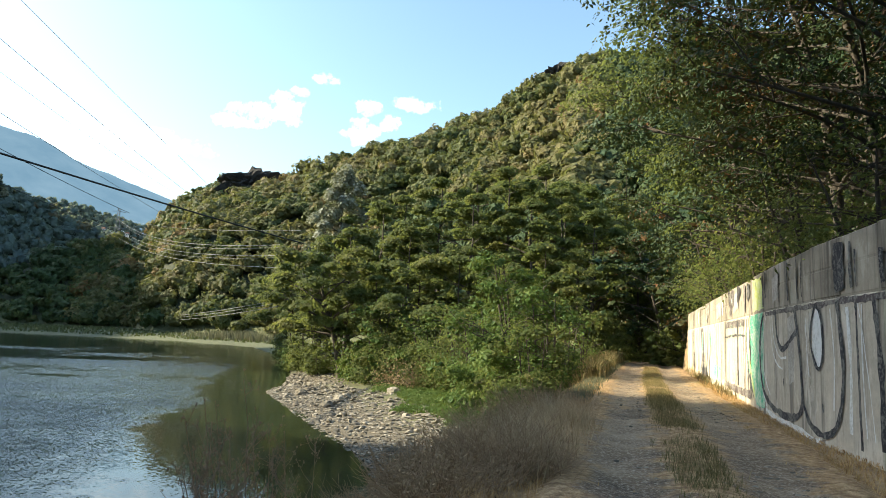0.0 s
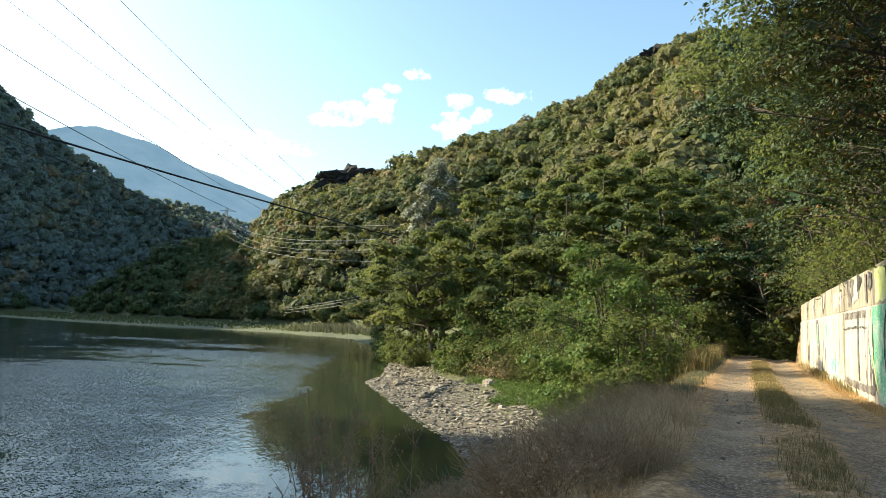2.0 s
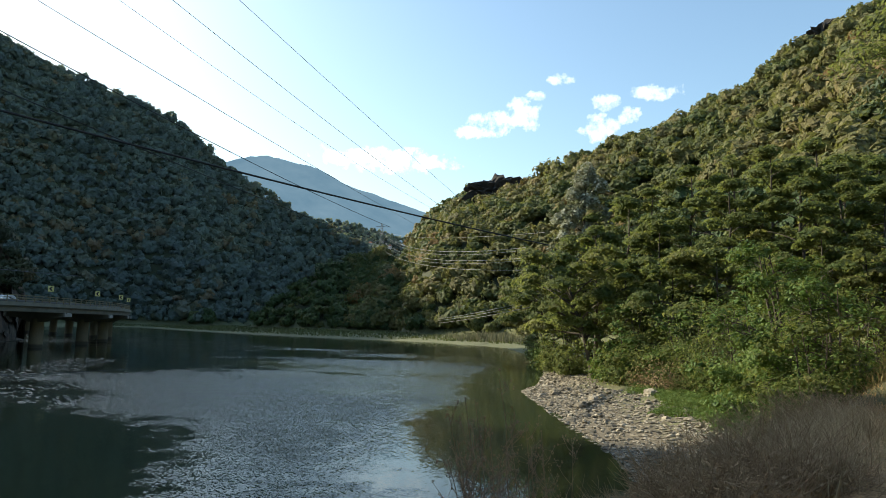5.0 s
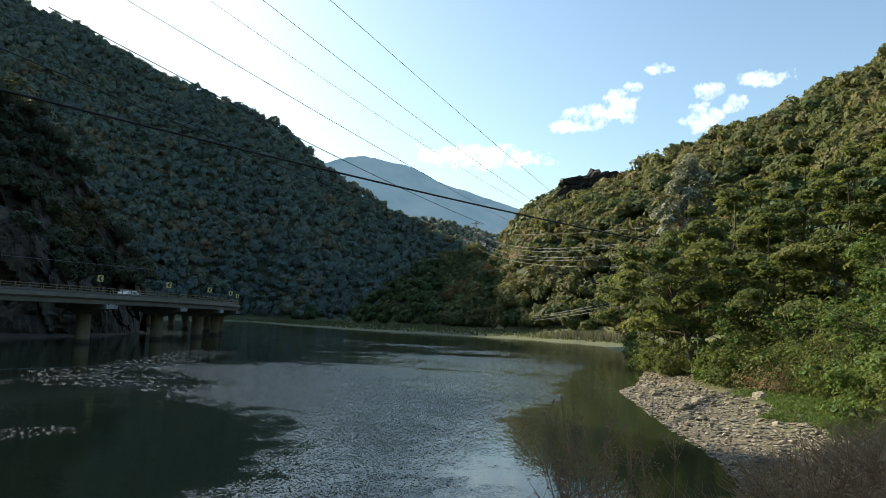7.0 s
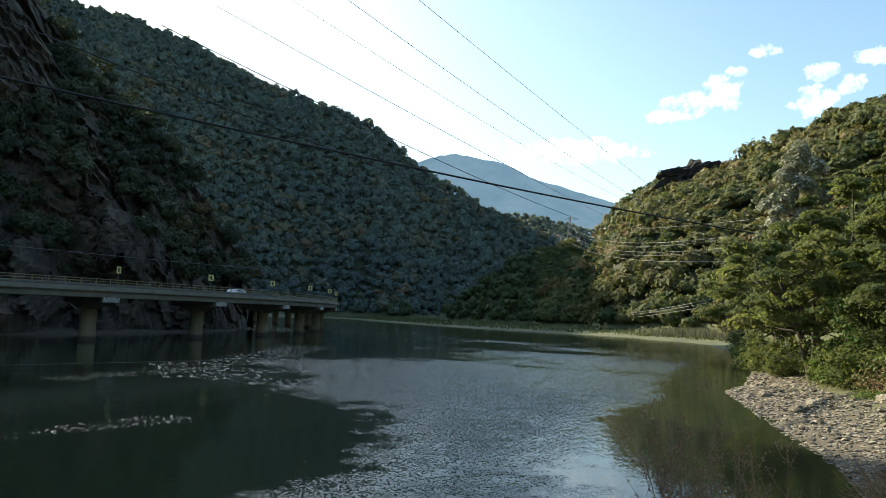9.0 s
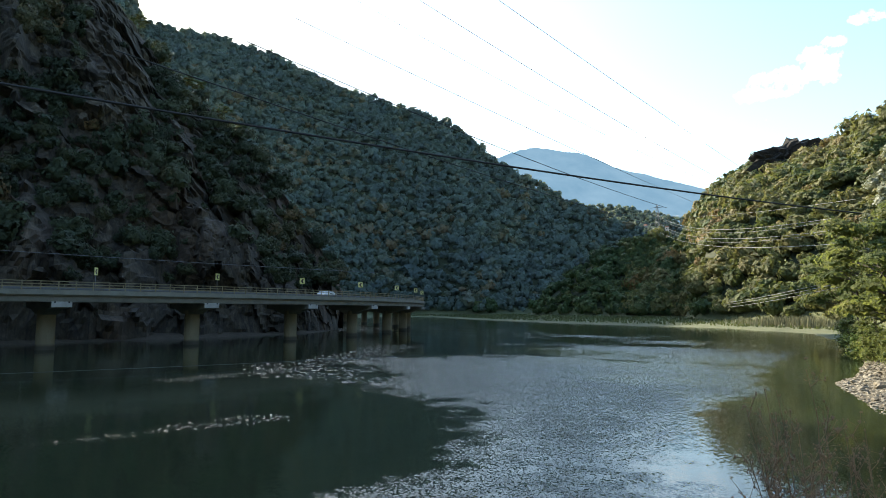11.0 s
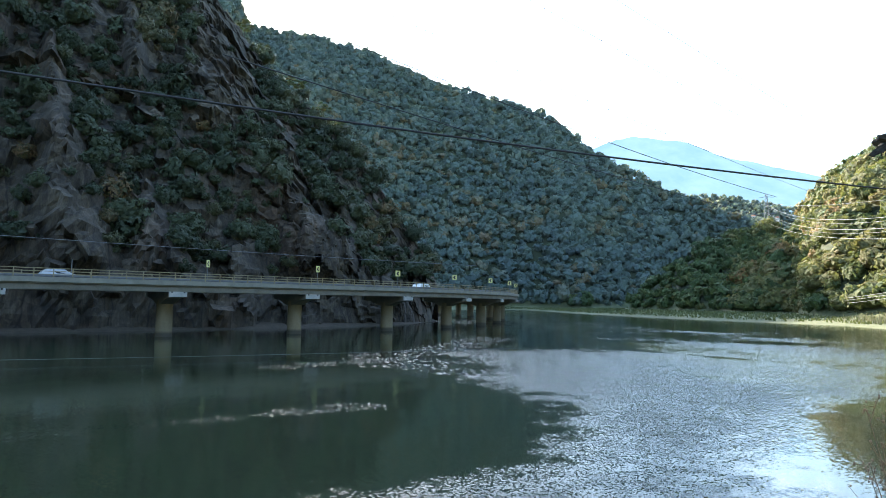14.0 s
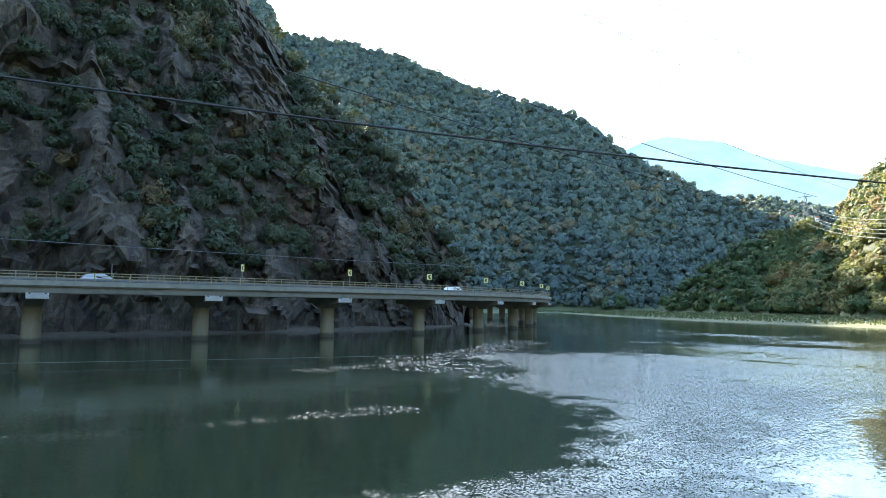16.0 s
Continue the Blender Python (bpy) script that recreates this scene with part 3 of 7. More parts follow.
def height(x, y):
    """The ground's height, for arrays of plan coordinates."""
    x, y = np.asarray(x, float), np.asarray(y, float)
    P = np.column_stack([x, y, 0 * x])
    r = np.hypot(x, y)
    d1, _, s1 = polyline_near(x, y, SHORE)
    d2, _, s2 = polyline_near(x, y, FAR_SHORE)
    right, left = s1 > 0, s2 > 0
    land = np.where(right, d1, np.where(left, d2, -np.minimum(d1, d2)))
    rough = fbm(P * 0.16, 4, 3) - 0.5
    reach = np.where(right, 7.5 + 62 * smoothstep(r, 95, 150) - 1.0 * smoothstep(r, 20, 30), 16.0)
    top = 3.1 + np.where(right, 0.0, 1.5)
    z = top * (1 - np.exp(-np.clip(land, 0, None) / reach)) + np.where(land > 0, rough * np.clip(land * 0.12, 0, 0.5), 0)
    # the low stony point with its grass
    point = smoothstep(y, 18, 25) * smoothstep(-y, -70, -58) * right
    z = z * (1 - point) + point * (0.16 * np.clip(land, 0, 6.5) + 0.14 * np.clip(land - 9, 0, 14) + 0.25 * rough)
    # woods and slopes
    hill = np.maximum.reduce([crest(x, y, CREST_HILL, 0.50), crest(x, y, CREST_MOUNTAIN, 0.80), crest(x, y, CREST_SPUR, 0.62), crest(x, y, CREST_FAR, 0.5), crest(x, y, CLIFF_CREST, 1.12) - 10])
    big = fbm(P * 0.012, 4, 9) - 0.5
    hill = hill + 18 * big * smoothstep(hill, 5, 60) * smoothstep(r, 120, 260)
    dr, _, sr = polyline_near(x, y, ROAD)
    hill = hill - 60 * (1 - smoothstep(r, 62, 112)) * (sr < 0) * right
    flat = 4 + right * (24 * smoothstep(r, 90, 150) + 14 * smoothstep(r, 210, 260))
    hill = np.minimum(hill, 1.0 * np.clip(land - flat, 0, None) + 0.3)
    hill = np.minimum(hill, 3.1 + 0.6 * np.clip(dr - 6, 0, None))
    z = np.where(land > 0, np.maximum(z, hill), np.maximum(-3.0, 0.22 * land))
    # the bench of the track, and the slope held by the wall
    bench = smoothstep(-dr, -4.3, -2.35) * (r < 130)
    z = z * (1 - bench) + (ROAD_Z - 0.05) * bench
    dw, aw, sw = polyline_near(x, y, WALL)
    held = np.where(sw > 0, smoothstep(dw, 0.12, 0.42), 0.0) * smoothstep(-y, -47, -42.5) * (y > -60) * (aw > 0.001)
    z = np.where((sw > 0) & (y < 43.5), np.maximum(z, ROAD_Z - 0.1 + held * (WALL_TOP - 0.15 - ROAD_Z + 0.38 * np.clip(dw - 0.6, 0, 60))), z)
    return z


def build_ground():
    front = np.linspace(-104, 50, 250)
    back = np.linspace(50, 256, 70)[1:-1]
    az = np.radians(np.concatenate([front, back]))
    r = np.concatenate([[0.4], np.geomspace(1.5, 200, 170), np.geomspace(203, 850, 84), np.geomspace(880, 4600, 36)])
    A, Rr = np.meshgrid(az, r)
    x, y = (Rr * np.sin(A)).ravel(), (Rr * np.cos(A)).ravel()
    z = height(x, y)
    V = np.column_stack([x, y, z])
    n, m = len(r), len(az)
    i, j = np.meshgrid(np.arange(n - 1), np.arange(m), indexing="ij")
    k = (j + 1) % m
    F = np.column_stack([(i * m + j).ravel(), (i * m + k).ravel(), ((i + 1) * m + k).ravel(), ((i + 1) * m + j).ravel()])[:, ::-1]
    V = np.vstack([V, [[0, 0, height(np.zeros(1), np.zeros(1))[0]]]])
    c = len(V) - 1
    cap = np.array([[c, b, a] for a, b in zip(range(m), [*range(1, m), 0])])
    cap = cap[:, ::-1] if np.cross(V[cap[0, 1]] - V[cap[0, 0]], V[cap[0, 2]] - V[cap[0, 0]])[2] < 0 else cap
    me = arrays_mesh("ground", [(V, F), (np.zeros((0, 3)), cap - len(V))], smooth=True)
    ob = link("ground", me, GROUND)
    return tagged(ob, "dry grassy and wooded valley ground round the lake", "ground", kind="structure")


build_ground()
me = arrays_mesh("water", [(np.array([[-900, -700, 0], [60, -700, 0], [60, 700, 0], [-900, 700, 0]], float), np.array([[0, 1, 2, 3]]))])
tagged(link("water", me, WATER), "dark green lake water, partly ruffled by wind", "water", kind="structure")


def build_track():
    ax = resample(ROAD, 0.35)
    d = np.gradient(ax, axis=0)
    d /= np.linalg.norm(d, axis=1, keepdims=True)
    nrm = np.column_stack([d[:, 1], -d[:, 0]])
    u = np.linspace(-2.1, 2.1, 29)
    V = []
    for q, k in zip(ax, nrm):
        w = 1 + 0.10 * (fbm(np.array([[q[0] * 0.4, q[1] * 0.4, 7.0]]), 3)[0] - 0.5) * 2
        p = q[None, :] + np.outer(u * w, k)
        rut = -0.075 * np.exp(-((np.abs(u) - 0.95) / 0.42) ** 2) + 0.035 * np.exp(-(u / 0.4) ** 2)
        rut = rut + 0.11 * (fbm(np.column_stack([p * 0.9, 0 * u]), 5, 21) - 0.5) - 0.10 * smoothstep(np.abs(u), 1.75, 2.1)
        V.append(np.column_stack([p, ROAD_Z + 0.045 + rut]))
    across = np.tile(u / 4.2 + 0.5, len(V))
    n, m = len(V), len(u)
    i, j = np.meshgrid(np.arange(n - 1), np.arange(m - 1), indexing="ij")
    F = np.column_stack([(i * m + j).ravel(), (i * m + j + 1).ravel(), ((i + 1) * m + j + 1).ravel(), ((i + 1) * m + j).ravel()])
    me = arrays_mesh("road", [(np.concatenate(V), F)], [across], smooth=True)
    tagged(link("road", me, TRACK), "rutted gravel track with a grassy middle", "dirt road", kind="structure")


build_track()


# ---- the cliff ----
# bare spines, slabs and faces: azimuth and elevation of the top, of the foot, half widths at both, how far they stand out
CRAGS = ((-84.5, 18.4, -82.6, 3.0, 0.5, 3.4, 1.2), (-77.7, 10.2, -76.2, 2.5, 0.25, 2.6, 1.0), (-72.0, 27.0, -71.6, 14.6, 4.2, 3.2, 1.0), (-67.2, 14.6, -63.0, 2.5, 0.8, 3.0, 0.9), (-61.6, 8.4, -60.4, 1.5, 0.7, 1.5, 0.8),
         (-79.4, 25.5, -78.6, 18.0, 0.9, 0.8, 0.9), (-90.5, 13.0, -89.5, 2.0, 0.8, 2.4, 0.8), (-90.0, 30.0, -89.0, 19.0, 2.4, 1.8, 0.9), (-83.0, 31.0, -82.5, 24.0, 1.6, 1.4, 0.8), (-70.0, 4.8, -69.6, 1.0, 1.8, 2.6, 0.7))


def bare_rock(az, el):
    """How far a direction lies on one of the bare crags, 0 to about 1.2, highest along its spine."""
    out = np.zeros(np.shape(az))
    for a0, e0, a1, e1, w0, w1, proud in CRAGS:
        t = (e0 - el) / (e0 - e1)
        mid, w = a0 + (a1 - a0) * np.clip(t, 0, 1), w0 + (w1 - w0) * np.clip(t, 0, 1)
        side = np.clip(1.15 - np.abs(az - mid) / w, 0, 1) ** 0.7
        out = np.maximum(out, proud * side * smoothstep(t, -0.12, 0.06) * smoothstep(-t, -1.25, -0.95))
    # the cut rock along the road
    return np.maximum(out, 0.7 * smoothstep(-el, -2.6, -1.2))


def build_cliff():
    foot, top = resample(CLIFF_FOOT, 1.0), resample(CLIFF_CREST, 1.0)
    n, m = 400, 200
    u = np.linspace(0, 1, n)

    def along(P):
        k = np.linspace(0, 1, len(P))
        return np.column_stack([np.interp(u, k, P[:, c]) for c in range(P.shape[1])])
    f, t = along(foot), along(top)
    v = np.concatenate([np.linspace(0, 1, m - 24), 1 + np.linspace(0.04, 0.6, 24)])
    U, Vv = np.meshgrid(np.arange(n), v, indexing="ij")
    s = np.minimum(Vv, 1)
    x = f[:, 0][:, None] * (1 - s) + t[:, 0][:, None] * s
    y = f[:, 1][:, None] * (1 - s) + t[:, 1][:, None] * s
    prof = 0.55 * s + 0.45 * s ** 0.6
    z = -1.5 + (t[:, 2][:, None] + 1.5) * prof
    over = np.clip(Vv - 1, 0, None)
    out = np.column_stack([t[:, 0], t[:, 1]])
    out = out / np.linalg.norm(out, axis=1, keepdims=True)
    x, y, z = x + over * 90 * out[:, 0][:, None], y + over * 90 * out[:, 1][:, None], z - over * 95
    P = np.column_stack([x.ravel(), y.ravel(), z.ravel()])
    az, el = np.degrees(np.arctan2(P[:, 0], P[:, 1])), np.degrees(np.arctan2(P[:, 2] - EYE[2], np.hypot(P[:, 0], P[:, 1])))
    foot_in = smoothstep(P[:, 2], -1, 9)
    wob = P + 5.0 * np.column_stack([fbm(P * 0.11, 3, 33) - 0.5, fbm(P * 0.11, 3, 34) - 0.5, fbm(P * 0.11, 3, 35) - 0.5])
    # slabs and columns of broken rock at four sizes, tipped this way and that
    big = slabs(wob * np.array([0.045, 0.045, 0.024]), 91, 0.7)
    mid = slabs(wob * np.array([0.13, 0.13, 0.065]), 95, 0.9)
    small = slabs(wob * np.array([0.34, 0.34, 0.17]), 97, 0.9)
    chip = slabs(wob * np.array([0.85, 0.85, 0.5]), 99, 0.9)
    gully = np.abs(fbm(P * np.array([0.030, 0.030, 0.008]), 3, 31) - 0.5) * 2
    stone = bare_rock(az, el)
    push = (5.5 * big + 4.2 * mid + 2.4 * small + 0.6 * chip) * (0.45 + 0.55 * np.clip(stone, 0, 1)) + 7.0 * (0.3 - gully) + 7.0 * (np.clip(stone, 0, 1.3) - 0.35)
    nearcrest = 1 - 0.75 * np.exp(-((Vv.ravel() - 1) / 0.05) ** 2)
    hx, hy = P[:, 0] / np.hypot(P[:, 0], P[:, 1]), P[:, 1] / np.hypot(P[:, 0], P[:, 1])
    push = push * nearcrest * (0.25 + 0.75 * foot_in)
    P[:, 0] -= hx * push
    P[:, 1] -= hy * push
    P[:, 2] += 0.8 * small * foot_in
    mm = len(v)
    i, j = np.meshgrid(np.arange(n - 1), np.arange(mm - 1), indexing="ij")
    F = np.column_stack([(i * mm + j).ravel(), ((i + 1) * mm + j).ravel(), ((i + 1) * mm + j + 1).ravel(), (i * mm + j + 1).ravel()])
    me = arrays_mesh("cliff", [(P, F)])
    tagged(link("cliff", me, ROCK), "steep dark craggy rock face above the lake road", "cliff", kind="structure")
    return P.reshape(n, mm, 3)


CLIFF = build_cliff()


# ---- far mountain ----
def build_far_mountain():
    """A blue ridge some kilometres off, its haze given as its own glow."""
    mat, nt, b, out = material("far_mountain_glow")
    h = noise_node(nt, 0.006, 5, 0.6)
    # emission in haze blue replaces lit colour on the ridge
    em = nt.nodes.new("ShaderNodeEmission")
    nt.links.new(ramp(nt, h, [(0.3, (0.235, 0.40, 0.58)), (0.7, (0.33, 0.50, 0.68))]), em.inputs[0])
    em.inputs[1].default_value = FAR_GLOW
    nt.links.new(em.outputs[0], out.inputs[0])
    line = ((-60, 6), (-46, 9), (-42, 12.2), (-39.8, 13.1), (-38, 13.7), (-36.8, 13.9), (-34.5, 13.5), (-32.5, 13.2), (-30.4, 12.0), (-28, 11.3), (-26.1, 10.8), (-22.9, 9.8), (-15, 7), (-5, 5))
    az = np.linspace(-60, -5, 260)
    el = np.interp(az, [p[0] for p in line], [p[1] for p in line])
    el = el + 0.25 * (fbm(np.column_stack([az * 1.3, 0 * az, 0 * az]), 5, 5) - 0.5)
    rows = []
    for k, s in enumerate(np.linspace(0, 1, 24)):
        d = 3600 - 1100 * (1 - s) + 160 * (fbm(np.column_stack([az * 0.5, 0 * az + s * 5, 0 * az]), 4, 6) - 0.5) * (1 - s)
        z = (EYE[2] + 3600 * np.tan(np.radians(el))) * s
        rows.append(np.column_stack([d * np.sin(np.radians(az)), d * np.cos(np.radians(az)), z]))
    n, m = len(rows), len(az)
    i, j = np.meshgrid(np.arange(n - 1), np.arange(m - 1), indexing="ij")
    F = np.column_stack([(i * m + j).ravel(), (i * m + j + 1).ravel(), ((i + 1) * m + j + 1).ravel(), ((i + 1) * m + j).ravel()])
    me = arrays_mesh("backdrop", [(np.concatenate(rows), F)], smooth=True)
    tagged(link("backdrop", me, mat), "mountain ridge far beyond the valley, its blue haze put in as glow", "mountain", kind="structure")


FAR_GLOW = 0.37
build_far_mountain()


# ---- woods ----
def ico(sub):
    bm = bmesh.new()
    bmesh.ops.create_icosphere(bm, subdivisions=sub, radius=1)
    bm.verts.ensure_lookup_table()
    V = np.array([v.co for v in bm.verts])
    F = np.array([[v.index for v in f.verts] for f in bm.faces])
    bm.free()
    return V, F


def cards(c, nrm, size, rng, jitter=0.6, aspect=0.7):
    """Leaf sprays: bent four-cornered leaves at c, facing about nrm."""
    n = len(c)
    nrm = nrm + rng.normal(0, jitter, (n, 3))
    nrm /= np.linalg.norm(nrm, axis=1, keepdims=True) + 1e-9
    a = np.cross(nrm, rng.normal(0, 1, (n, 3)))
    a /= np.linalg.norm(a, axis=1, keepdims=True) + 1e-9
    b = np.cross(nrm, a)
    s = (size * rng.uniform(0.6, 1.3, n))[:, None]
    bend = nrm * s * rng.uniform(-0.25, 0.25, (n, 1))
    V = np.stack([c - a * s, c + b * s * aspect + bend, c + a * s, c - b * s * aspect + bend], 1).reshape(-1, 3)
    return V, np.arange(4 * n).reshape(n, 4)


def sprigs(c, nrm, size, rng, jitter=0.24):
    """Three-cornered leaf sprays at c, facing about nrm, for stands of trees far off."""
    n = len(c)
    nrm = nrm + rng.normal(0, jitter, (n, 3))
    nrm /= np.linalg.norm(nrm, axis=1, keepdims=True) + 1e-9
    a = np.cross(nrm, rng.normal(0, 1, (n, 3)))
    a /= np.linalg.norm(a, axis=1, keepdims=True) + 1e-9
    b = np.cross(nrm, a)
    s = (size * rng.uniform(0.6, 1.35, n))[:, None]
    V = np.stack([c - a * s - b * s * 0.7, c + a * s - b * s * rng.uniform(0.2, 0.9, (n, 1)), c + b * s * 1.2 + a * s * rng.uniform(-0.5, 0.5, (n, 1))], 1).reshape(-1, 3)
    return V, np.arange(3 * n).reshape(n, 3)


def lump_template(rng, sub, sprays, size, core=0.6, lumps=9):
    """A crown about 2 high: leaf sprays over rounded boughs with creases between them, round a dense inside."""
    V, F = ico(sub)
    C = rng.normal(0, 1, (lumps, 3))
    C[:, 2] = np.abs(C[:, 2]) * 0.9 - 0.25
    C /= np.linalg.norm(C, axis=1, keepdims=True)
    far, wide = rng.uniform(0.2, 0.6, lumps), rng.uniform(0.05, 0.16, lumps)
    o = rng.uniform(0, 50, 3)

    def reach(D):
        bough = (far[None, :] * np.exp(-(1 - D @ C.T) / wide[None, :])).max(1)
        return 0.56 + bough + 0.22 * (fbm(D * 2.6 + o, 3, 1) - 0.5)
    lift = np.array([0, 0, 0.72])
    P = V * (reach(V) * core * (1 + rng.normal(0, 0.12, len(V))))[:, None] + lift
    D = rng.normal(0, 1, (sprays, 3))
    D[:, 2] = np.where(D[:, 2] < -0.3, -D[:, 2], D[:, 2])
    D /= np.linalg.norm(D, axis=1, keepdims=True)
    r = reach(D)[:, None]
    step = 0.05
    t1 = np.cross(D, [0.3, 0.2, 0.9])
    t1 /= np.linalg.norm(t1, axis=1, keepdims=True) + 1e-9
    t2 = np.cross(D, t1)

    def at(Q):
        Q = Q / np.linalg.norm(Q, axis=1, keepdims=True)
        return Q * reach(Q)[:, None]
    nrm = np.cross(at(D + step * t1) - D * r, at(D + step * t2) - D * r)
    nrm /= np.linalg.norm(nrm, axis=1, keepdims=True) + 1e-9
    nrm *= np.sign((nrm * D).sum(1, keepdims=True))
    c = D * r * rng.uniform(0.78, 1.08, (sprays, 1)) + lift
    return [(P, F), sprigs(c, nrm + 0.3 * D, np.full(sprays, size), rng)]


def woods(name, label, mat, spots, radius, templates, rng, tall=1.0, spread=0.3, species=None):
    """One stand of trees as one object; spots (n, 3)."""
    pieces, sp = [], []
    hue = species if species is not None else np.clip(0.42 + 0.55 * (fbm(spots * 0.03, 3, 77) - 0.5) * 2 + rng.normal(0, 0.2, len(spots)), 0, 1)
    for k, p in enumerate(spots):
        r = radius[k] * rng.uniform(1 - spread, 1 + spread)
        a = rng.uniform(0, 6.283)
        c, s = math.cos(a), math.sin(a)
        up = tall * rng.uniform(0.85, 1.2)
        for V, Q in templates[k % len(templates)]:
            W = np.column_stack([V[:, 0] * c - V[:, 1] * s, V[:, 0] * s + V[:, 1] * c, V[:, 2] * up]) * r + p
            pieces.append((W, Q))
            sp.append(np.full(len(W), hue[k]))
    me = arrays_mesh(name, pieces, sp)
    return tagged(link(name, me, mat), label, "woods", kind="stuff")


def scatter(rng, n, az, dist, keep):
    a, d = np.radians(rng.uniform(*az, n)), np.sqrt(rng.uniform(dist[0] ** 2, dist[1] ** 2, n))
    x, y = d * np.sin(a), d * np.cos(a)
    z = height(x, y)
    m = keep(x, y, z)
    return np.column_stack([x, y, z])[m]


def thin(P, gap, rng):
    """Keeps points at least about gap apart."""
    seen, out = set(), []
    for k in rng.permutation(len(P)):
        g = gap if np.isscalar(gap) else gap[k]
        c = (int(P[k, 0] // g), int(P[k, 1] // g))
        if c not in seen:
            seen.add(c)
            out.append(k)
    return P[np.array(out)]


def build_woods():
    rng = np.random.default_rng(5)
    near_t = [lump_template(rng, 2, 260, 0.14, 0.68, 13) for _ in range(9)]
    low_t = [lump_template(rng, 1, 130, 0.2) for _ in range(6)]
    far_t = [lump_template(rng, 1, 170, 0.19, 0.66, 11) for _ in range(6)]
    mass_t = [lump_template(rng, 1, 84, 0.225, 0.78, 9) for _ in range(10)]
    cliff_t = [lump_template(rng, 2, 500, 0.086, 0.56, 18) for _ in range(5)] + [lump_template(rng, 1, 290, 0.105, 0.5) for _ in range(4)]
    tiny_t = [lump_template(rng, 1, 40, 0.3, 0.75) for _ in range(5)]

    def faces_us(crests, lo):
        def keep(x, y, z):
            d = np.hypot(x, y)
            inner = np.ones(x.shape, bool)
            for c in crests:
                a = np.degrees(np.arctan2(x, y))
                ca = [math.degrees(math.atan2(p[0], p[1])) for p in c]
                cd = [math.hypot(p[0], p[1]) for p in c]
                o = np.argsort(ca)
                inner &= d < np.interp(a, np.array(ca)[o], np.array(cd)[o]) + 14
            return inner & (z > lo)
        return keep
    # the sunlit hill
    P = scatter(rng, 15000, (-29, 30), (105, 470), faces_us([CREST_HILL], 2.2))
    dr, _, _ = polyline_near(P[:, 0], P[:, 1], SHORE)
    P = thin(P[dr > 20 + 14 * smoothstep(np.hypot(P[:, 0], P[:, 1]), 210, 260)], 4.9, rng)
    rad = 3.5 + 2.0 * rng.random(len(P))
    # the high part is seen over the grove; lower down the trees are plainer
    az, el = np.degrees(np.arctan2(P[:, 0], P[:, 1])), np.degrees(np.arctan2(P[:, 2] + 3 - EYE[2], np.hypot(P[:, 0], P[:, 1])))
    high = (az < 14) & (el > np.interp(az, (-13, -11, -9, -5, 0, 5, 10, 14), (-3, 4, 7, 9, 11, 13, 12, 12)))
    woods("hill_woods", "green and yellowing deciduous woods on the sunlit hillside", LEAF_HILL, P[high] - [0, 0, 1.4], rad[high] * 1.16, near_t, rng, 0.85)
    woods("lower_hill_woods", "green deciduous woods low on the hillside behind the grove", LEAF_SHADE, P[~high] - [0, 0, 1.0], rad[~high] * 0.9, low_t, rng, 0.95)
    # the spur in the shade
    P = scatter(rng, 7000, (-42, -19), (215, 480), lambda x, y, z: (z > 2.2) & (polyline_near(x, y, SHORE)[0] > 34) & ((crest(x, y, CREST_HILL, 0.5) < 8) | (crest(x, y, CREST_SPUR, 0.62) > -4)))
    P = thin(P, 5.2, rng)
    woods("spur_woods", "green woods on a low shaded spur, shade put into the dark leaf colour", LEAF_SHADE, P - [0, 0, 1.0], 3.2 + 1.8 * rng.random(len(P)), far_t, rng, 1.0)
    # the great shaded mountain
    P = scatter(rng, 45000, (-73, -24), (260, 800), lambda x, y, z: faces_us([CREST_MOUNTAIN], 3.0)(x, y, z) & (crest(x, y, CREST_MOUNTAIN, 0.8) > -60))
    P = thin(P, 5.2, rng)
    woods("mountain_woods", "deciduous woods on the shaded mountainside, blue haze put into the leaf colour", LEAF_HAZED, P - [0, 0, 1.6], 3.7 + 2.4 * rng.random(len(P)) ** 1.5, mass_t, rng, 1.0)
    P = scatter(rng, 9000, (-38, -20), (900, 1260), lambda x, y, z: z > 60)
    P = thin(P, 8.5, rng)
    woods("distant_woods", "woods beyond the valley's bend, blue haze put into the leaf colour", LEAF_HAZED, P - [0, 0, 2], 4.2 + 2 * rng.random(len(P)), tiny_t, rng, 0.9)
    # scrub on the cliff
    n, m, _ = CLIFF.shape
    flat = CLIFF.reshape(-1, 3)
    az, el = np.degrees(np.arctan2(flat[:, 0], flat[:, 1])), np.degrees(np.arctan2(flat[:, 2] - EYE[2], np.hypot(flat[:, 0], flat[:, 1])))
    col = np.tile(np.arange(m), n)
    want = (1 - smoothstep(bare_rock(az, el) + 0.9 * (fbm(flat * 0.09, 3, 61) - 0.5), 0.25, 0.6)) * smoothstep(flat[:, 2], 8, 14)
    want = want * smoothstep(fbm(flat * 0.06, 3, 67), 0.26, 0.40)
    ok = np.flatnonzero((rng.random(len(flat)) < want * 0.8 + 0.0016 * (flat[:, 2] > 9)) & (col > 5) & (col < m - 22))
    P = thin(flat[ok][az[ok] > -93], 2.45, rng)
    a, e = np.degrees(np.arctan2(P[:, 0], P[:, 1])), np.degrees(np.arctan2(P[:, 2] - EYE[2], np.hypot(P[:, 0], P[:, 1])))
    hue = np.clip(0.36 + 0.5 * (fbm(P * 0.05, 3, 77) - 0.5) * 2 + rng.normal(0, 0.17, len(P)), 0, 0.8)
